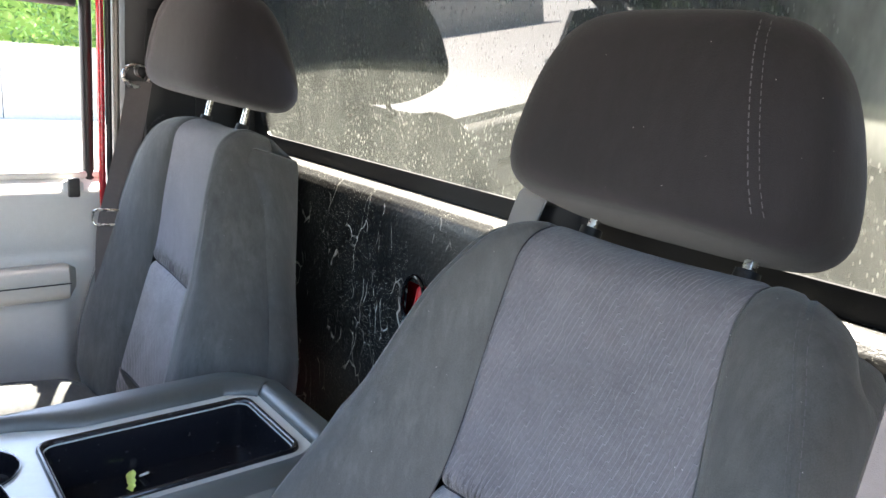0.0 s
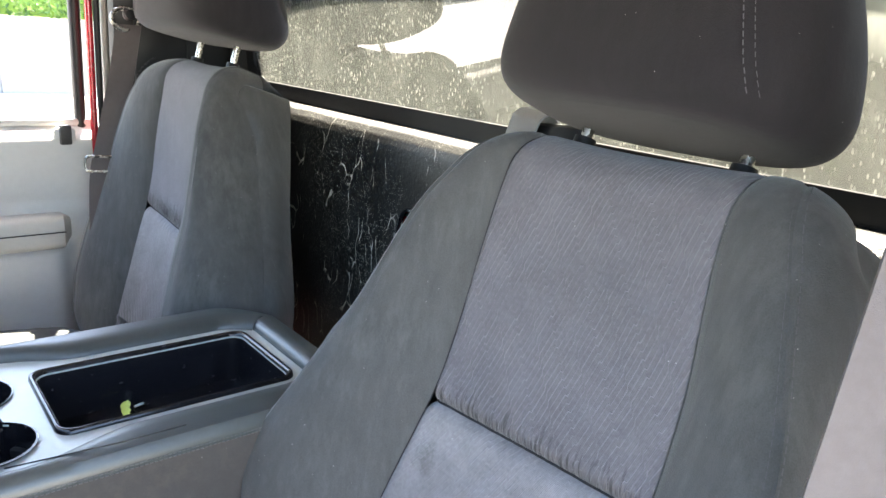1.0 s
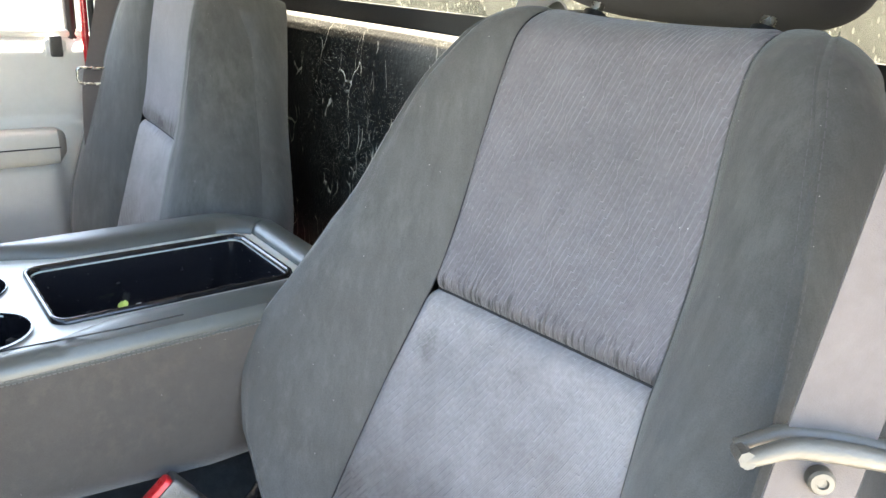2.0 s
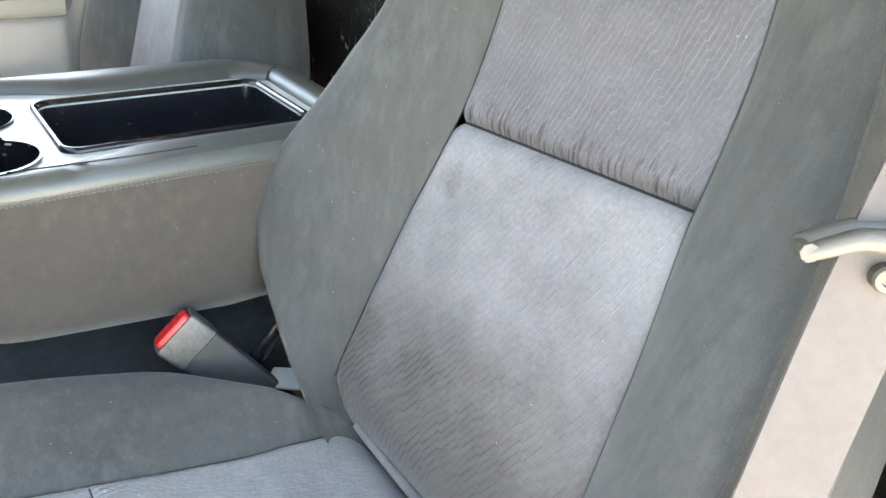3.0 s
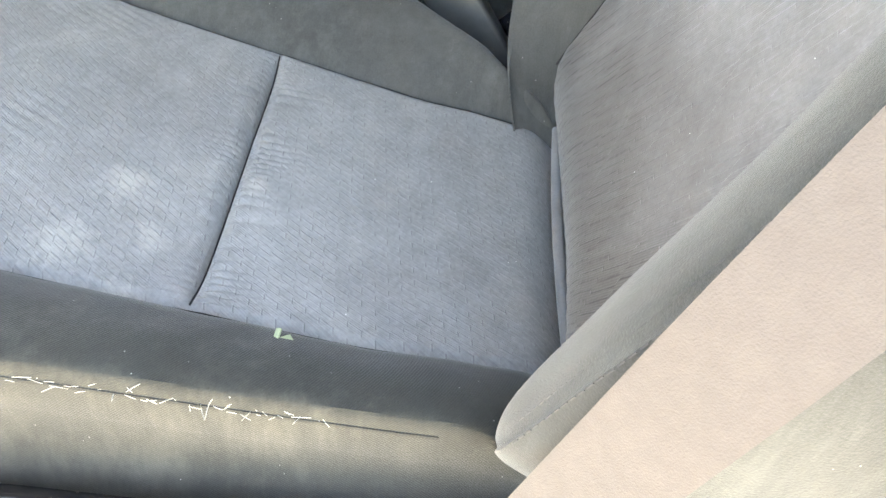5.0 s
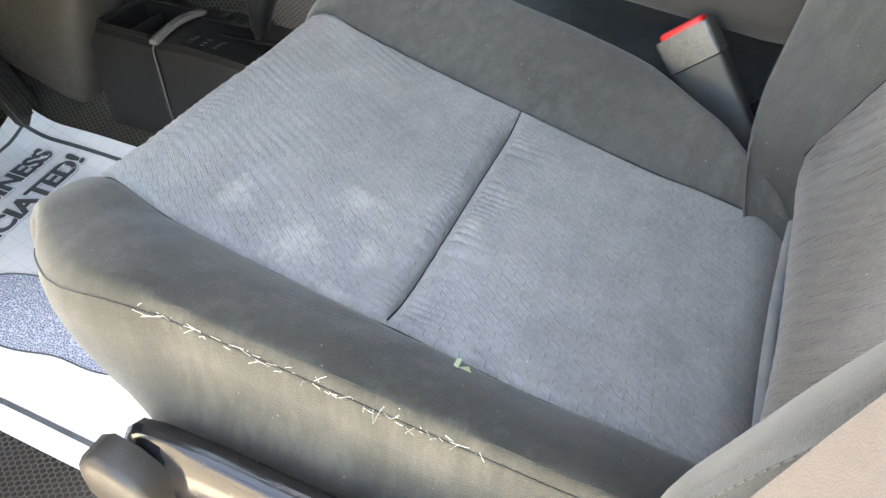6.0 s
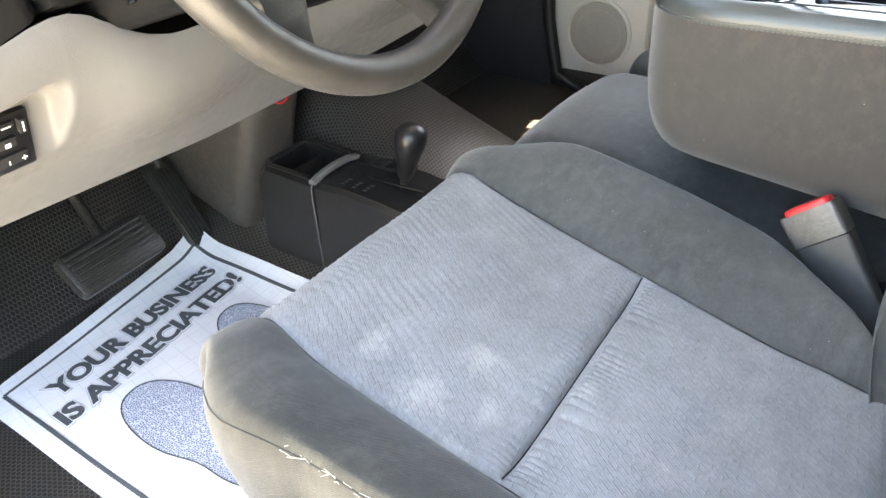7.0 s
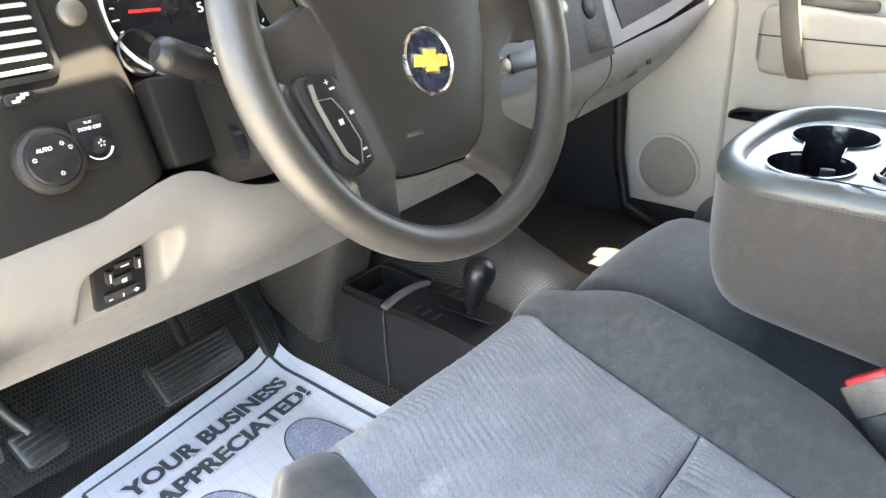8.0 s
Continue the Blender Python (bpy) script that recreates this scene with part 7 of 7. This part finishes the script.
    plate([(-0.172, 0.006), (-0.150, 0.002), (-0.128, 0.009), (-0.108, 0.020), (-0.085, 0.020), (-0.045, -0.09), (-0.052, -0.113), (-0.055, -0.135), (-0.058, -0.160), (-0.086, -0.156), (-0.091, -0.130), (-0.094, -0.115), (-0.106, -0.105), (-0.130, -0.083), (-0.142, -0.050), (-0.143, -0.034), (-0.172, -0.028)], -0.007, 0.022, M["wheel"], root, "spoke")
    plate([(0.078, 0.05), (0.120, 0.048), (0.168, 0.045), (0.170, 0.002), (0.152, -0.003), (0.125, -0.003), (0.104, -0.011), (0.094, -0.032), (0.087, -0.062), (0.092, -0.080), (0.128, -0.094), (0.148, -0.100), (0.128, -0.134), (0.102, -0.150), (0.086, -0.136), (0.070, -0.125), (0.050, -0.114), (0.034, -0.102), (0.048, -0.05), (0.06, 0.0)], -0.007, 0.022, M["wheel"], root, "spoke")
    # thumb switches between the left spokes
    pad_line = [(-0.1275, -0.040), (-0.124, -0.0345), (-0.1143, -0.0325), (-0.1030, -0.0355), (-0.0932, -0.0521), (-0.0800, -0.088), (-0.0800, -0.098), (-0.0900, -0.1030), (-0.0975, -0.0995), (-0.1070, -0.0915), (-0.1250, -0.0515)]
    mid = Vector((-0.104, -0.068))
    p = plate([(mid.x + (x - mid.x) * 1.16 - 0.005, mid.y + (y - mid.y) * 1.08 - 0.002) for x, y in pad_line], -0.002, 0.034, M["charcoal"], root, "switch_pod", "scuffed dark switch housing")
    plate(pad_line, 0.0012, 0.004, M["black"], p, "switch_pad", "black thumb switch pad", 0.001)
    bm = bmesh.new()
    tube(bm, [m @ Vector((x, y, 0.0014)) for x, y in ((-0.1255, -0.040), (-0.1235, -0.0515), (-0.1150, -0.072), (-0.1058, -0.0905), (-0.0965, -0.0985))], 0.0018, 8)
    tube(bm, [m @ Vector((x, y, 0.0014)) for x, y in ((-0.1235, -0.0515), (-0.1090, -0.0500), (-0.1010, -0.0590), (-0.0890, -0.0820), (-0.0915, -0.0990))], 0.0005, 6)
    part("switch_trim", bm, M["bronze"], p, "satin grey metal edge")
    bm = bmesh.new()
    for x, y, w, h in ((-0.111, -0.0385, 0.0036, 0.0007), (-0.111, -0.0385, 0.0007, 0.0036), (-0.107, -0.0430, 0.0046, 0.0016), (-0.104, -0.0675, 0.0042, 0.0042), (-0.093, -0.0610, 0.0036, 0.0026), (-0.0868, -0.0885, 0.0042, 0.0016), (-0.0848, -0.0945, 0.0034, 0.0007)):
        box(bm, (0, 0, 0), (w, h, 0.0004), m @ Matrix.Translation((x, y, 0.0015)) @ Matrix.Rotation(radians(14), 4, "Z"))
    tagged(part("switch_marks", bm, M["ink_pale"], p, smooth=False), kind="stuff")


steering_wheel()


# ---------------------------------------------------------------- floor things
def floor_console():
    """Low floor console with an open pocket, and the transfer lever on it."""
    root = thing("floor_console", (-0.15, 1.08, 0.03), "dark grey plastic floor console with an open pocket", "console")
    x0, x1 = -0.208, -0.085
    def ring(y, zt, grow=0.0):
        b = 0.02
        return [(x0 - 0.006 - grow, y, b), (x0 - grow, y, zt - 0.008), (x0 + 0.006, y, zt), (x1 - 0.006, y, zt), (x1 + grow, y, zt - 0.008), (x1 + 0.006 + grow, y, b)]
    bm = bmesh.new()
    loft(bm, [ring(y, z) for y, z in ((0.80, 0.175), (0.90, 0.200), (1.00, 0.213), (1.07, 0.217), (1.125, 0.214))])
    part("lever_cover", bm, M["moulded"], root, angle=25)
    bm = bmesh.new()
    rows = [ring(y, z, 0.002) for y, z in ((1.129, 0.216), (1.230, 0.220), (1.246, 0.20), (1.258, 0.06))]
    outer = [[bm.verts.new(p) for p in r] for r in rows]
    for i in range(3):
        for k in range(5):
            if i == 0 and k == 2:
                continue
            bm.faces.new((outer[i][k], outer[i][k + 1], outer[i + 1][k + 1], outer[i + 1][k]))
    bm.faces.new(outer[0])
    hole = [[(x0 + 0.012, 1.140), (x1 - 0.030, 1.140), (x1 - 0.030, 1.224), (x0 + 0.012, 1.224)]]
    top = [bm.verts.new((x, y, 0.219)) for x, y in hole[0]]
    low = [bm.verts.new((x * 0.96 - 0.006, y, 0.13)) for x, y in hole[0]]
    q = [outer[0][2], outer[0][3], outer[1][3], outer[1][2]]
    for i in range(4):
        bm.faces.new((q[i], q[(i + 1) % 4], top[(i + 1) % 4], top[i]))
        bm.faces.new((top[i], top[(i + 1) % 4], low[(i + 1) % 4], low[i]))
    bm.faces.new(low)
    part("pocket", bm, M["moulded"], root, "open pocket", angle=25)
    bm = tube(bmesh.new(), [(x0 - 0.004, 1.127, 0.06), (x0 - 0.0035, 1.127, 0.205), (x0 + 0.004, 1.127, 0.215)], 0.0013, 8)
    part("joint_edge", bm, M["thread_grey"], root)
    # arched lip between the pocket and the lever cover
    bm = bmesh.new()
    loft(bm, [[(x, y, 0.2165 + 0.008 * math.sin(math.pi * k / 12) + dz) for y, dz in ((1.119, -0.004), (1.120, 0.0015), (1.123, 0.003), (1.129, 0.003), (1.132, 0.001), (1.133, -0.004))] for k, x in enumerate(spread(x0 - 0.001, x1 - 0.018, 12))])
    part("pocket_lip", bm, M["lip"], root, "pale worn lip of the pocket")
    # raised rim round the pocket
    bm = bmesh.new()
    tube(bm, [(x0 + 0.004, 1.136, 0.2195), (x0 + 0.004, 1.222, 0.2215), (x0 + 0.012, 1.231, 0.2215), (x1 - 0.032, 1.231, 0.2215), (x1 - 0.024, 1.222, 0.2215), (x1 - 0.024, 1.136, 0.2195)], 0.0036, 8)
    part("pocket_rim", bm, M["moulded"], root)
    bm = bmesh.new()
    box(bm, (-0.157, 1.186, 0.185), (0.078, 0.003, 0.055), bevel=0.001)
    part("divider", bm, M["moulded"], root)
    bm = bmesh.new()
    box(bm, (0, 0, 0), (0.014, 0.13, 0.003), pose(-0.147, 1.02, 0.2165, -2, 0, 0), bevel=0.001)
    part("lever_slot", bm, M["black"], root)
    bm = bmesh.new()
    box(bm, (0, 0, 0), (0.030, 0.105, 0.006), pose(-0.108, 1.06, 0.218, -2, 0, 0), bevel=0.002)
    part("shift_plate", bm, M["moulded"], root)
    bm = bmesh.new()
    for k in range(3):
        for j in range(3):
            box(bm, (-0.120 + j * 0.008, 1.035 + k * 0.022, 0.2222), (0.0045, 0.007, 0.0006))
            box(bm, (-0.190 + j * 0.008, 1.035 + k * 0.022, 0.2182), (0.0045, 0.007, 0.0006))
    tagged(part("shift_marks", bm, M["stalk"], root, smooth=False), kind="stuff")
    lev = thing("shift_lever", (-0.145, 1.0, 0.215), "black transfer case lever with a glossy pear-shaped knob", "lever")
    m = Matrix.Translation((-0.145, 1.0, 0.208)) @ Matrix.Rotation(radians(14), 4, "X") @ Matrix.Diagonal((1.12, 1.12, 1.04, 1))
    bm = bmesh.new()
    lathe(bm, [(0.006, 0.0), (0.006, 0.03)], m, 14)
    part("rod", bm, M["black"], lev)
    bm = bmesh.new()
    lathe(bm, [(0.008, 0.020), (0.0105, 0.024), (0.0125, 0.040), (0.0165, 0.058), (0.0205, 0.074), (0.0222, 0.086), (0.0205, 0.097), (0.0150, 0.105), (0.007, 0.109), (0.001, 0.110)], m, 30)
    part("knob", bm, M["knob"], lev, "glossy black knob")


floor_console()


def floor_paper():
    """Printed paper mat that lies on the driver's floor."""
    root = thing("paper_mat", (-0.45, 1.12, 0.024), "white printed paper floor mat in the driver footwell", "floor mat")
    x0, x1, y0, y1 = -0.677, -0.241, 0.80, 1.385
    def lie(x, y, up=0.0):
        y += 0.14 * (x + 0.45) * min(1.0, max(0.0, (y - 0.85) / 0.3))
        # the edge lies up against the foot of the tunnel
        z = max(0.030, floor_z(x, y) + 0.005) + 0.0035 * noise.noise(Vector((x * 7, y * 7, 3))) + up
        z += 0.014 * max(0.0, (y - 1.33) / 0.06) ** 2
        return Vector((x, y, z))
    bm = bmesh.new()
    sheet(bm, lambda u, v: lie(u, v), spread(x0, x1, 60), spread(y0, y1, 70))
    geo = bmesh.ops.extrude_face_region(bm, geom=bm.faces[:])
    for v in geo["geom"]:
        if isinstance(v, bmesh.types.BMVert):
            v.co.z -= 0.0008
    part("sheet", bm, M["paper"], root, "white embossed paper")

    def strip(pts, w):
        b = bmesh.new()
        rows = []
        for i, p in enumerate(pts):
            q, r = Vector(pts[max(i - 1, 0)]), Vector(pts[min(i + 1, len(pts) - 1)])
            d = (r - q).normalized()
            n = Vector((-d.y, d.x))
            rows.append([lie(p[0] + n.x * w / 2, p[1] + n.y * w / 2, 0.0012), lie(p[0] - n.x * w / 2, p[1] - n.y * w / 2, 0.0012)])
        return loft(b, rows, False, False)
    i = 0.026
    part("border_line", strip([(x, y1 - i + 0.003) for x in spread(x0 + i, x1 - i, 40)], 0.005), M["ink"], root)
    part("border_line", strip([(x0 + i, y) for y in spread(y0 + i, y1 - i + 0.003, 40)], 0.006), M["ink"], root)
    part("border_line", strip([(x1 - i, y) for y in spread(y0 + i, y1 - i + 0.003, 40)], 0.006), M["ink"], root)
    for text, y, w in (("YOUR BUSINESS", 1.301, 0.332), ("IS APPRECIATED!", 1.243, 0.358)):
        for mat, bold, up, nm in ((M["ink_pale"], 0.0050, 0.0, "letter_outline"), (M["paper"], 0.0039, 0.0004, "letter_gap"), (M["ink"], 0.0014, 0.0008, "lettering")):
            ob = letters(text, 0.052, Matrix(), mat, root, nm, "bold grey printed slogan" if nm == "lettering" else "", 0.0003, bold)
            if nm == "lettering":
                # heavy strokes: the print runs twice, a hair apart
                heavy = bmesh.new()
                for shift, lift in ((-0.0011, 0.0), (0.0011, 0.00015)):
                    was = len(heavy.verts)
                    heavy.from_mesh(ob.data)
                    heavy.verts.ensure_lookup_table()
                    for v in heavy.verts[was:]:
                        v.co += Vector((shift, 0, lift))
                heavy.to_mesh(ob.data)
            ob.data.update()
            xs = [v.co.x for v in ob.data.vertices]
            if nm == "letter_outline":
                k, mid = w / (max(xs) - min(xs)), (max(xs) + min(xs)) / 2
            for v in ob.data.vertices:
                x, yy = (v.co.x - mid) * k, v.co.y * 0.92
                v.co = lie((-0.452 if y > 1.27 else -0.459) + x, y + yy, 0.0016 + up + v.co.z)
    for cx in (-0.543, -0.362):
        # outline of a shoe sole, toe towards the pedals
        side = -1 if cx < -0.45 else 1
        out = []
        for k in range(60):
            t = 2 * math.pi * k / 60
            y = math.sin(t)
            w = 0.052 + 0.010 * y - 0.010 * math.exp(-((y + 0.25) / 0.3) ** 2)
            out.append((cx + w * math.copysign(abs(math.cos(t)) ** 0.85, math.cos(t)) + side * 0.006 * y * y, 1.050 + 0.150 * y))
        b = bmesh.new()
        ring = [b.verts.new(lie(x, y, 0.0014)) for x, y in out]
        mid = b.verts.new(lie(cx, 1.050, 0.0014))
        for k in range(60):
            b.faces.new((ring[k], ring[(k + 1) % 60], mid))
        part("sole_print", b, M["sole"], root, "blue grey shoe sole print")
        part("sole_outline", tube(bmesh.new(), [lie(x, y, 0.0016) for x, y in out], 0.0011, 5, True), M["ink"], root)


floor_paper()


def pedals():
    root = thing("brake_pedal", (-0.44, 1.33, 0.12), "wide black ribbed rubber brake pedal", "pedal", "pedals")
    m = frame_at((-0.442, 1.318, 0.158), (1, 0.06, 0.02), (0, 0.55, 0.6))
    bm = bmesh.new()
    slab(bm, round_rect(0.150, 0.070, 0.010), 0.018, m, 0.004)
    pad = part("pad", bm, M["pedal"], root)
    for k in range(7):
        bm = bmesh.new()
        box(bm, (0, 0, 0), (0.130, 0.0045, 0.004), m @ Matrix.Translation((0, -0.026 + k * 0.0087, 0.001)), bevel=0.001)
        part("rib", bm, M["pedal"], pad)
    part("arm", tube(bmesh.new(), blend_line([(-0.44, 1.335, 0.165), (-0.43, 1.40, 0.22), (-0.42, 1.45, 0.33), (-0.42, 1.44, 0.48)]), 0.009, 10), M["pedal"], root)
    gas = thing("gas_pedal", (-0.25, 1.40, 0.05), "long black ribbed accelerator pedal", "pedal", "pedals")
    m = frame_at((-0.250, 1.420, 0.118), (1, 0.10, 0.0), (-0.06, 0.42, 0.75))
    bm = bmesh.new()
    slab(bm, round_rect(0.050, 0.165, 0.012), 0.014, m, 0.004)
    pad = part("pad", bm, M["pedal"], gas)
    for k in range(5):
        bm = bmesh.new()
        box(bm, (0, 0, 0), (0.004, 0.135, 0.003), m @ Matrix.Translation((-0.017 + k * 0.0085, 0, 0.001)), bevel=0.001)
        part("rib", bm, M["pedal"], pad)
    part("arm", tube(bmesh.new(), blend_line([(-0.252, 1.45, 0.18), (-0.255, 1.50, 0.28), (-0.26, 1.50, 0.45)]), 0.008, 10), M["pedal"], gas)
    park = thing("parking_pedal", (-0.68, 1.32, 0.15), "small black ribbed parking brake pedal", "pedal", "pedals")
    m = frame_at((-0.688, 1.305, 0.172), (1, 0.08, 0.1), (0, 0.6, 0.6))
    bm = bmesh.new()
    slab(bm, round_rect(0.060, 0.056, 0.008), 0.016, m, 0.004)
    pad = part("pad", bm, M["pedal"], park)
    for k in range(5):
        bm = bmesh.new()
        box(bm, (0, 0, 0), (0.050, 0.004, 0.003), m @ Matrix.Translation((0, -0.020 + k * 0.010, 0.001)), bevel=0.001)
        part("rib", bm, M["pedal"], pad)
    part("arm", tube(bmesh.new(), blend_line([(-0.69, 1.32, 0.18), (-0.715, 1.36, 0.24), (-0.74, 1.37, 0.40)]), 0.010, 10), M["pedal"], park)


pedals()
_k = bmesh.new()
box(_k, (0, 0, 0), (0.12, 0.30, 0.30), pose(-0.16, 1.40, 0.25, 18, 0, 0), bevel=0.03, seg=3)
solid("tunnel_cover", _k, M["kick"], "grey plastic cover below the centre of the dash", "panel", kind="structure")
_k = bmesh.new()
box(_k, (0, 0, 0), (0.05, 0.035, 0.003), pose(0.345, 1.03, floor_z(0.345, 1.03) + 0.012, 12, 20, 20), bevel=0.001)
solid("paper_tag", _k, M["white"], "small white paper tag on the passenger floor", "paper")
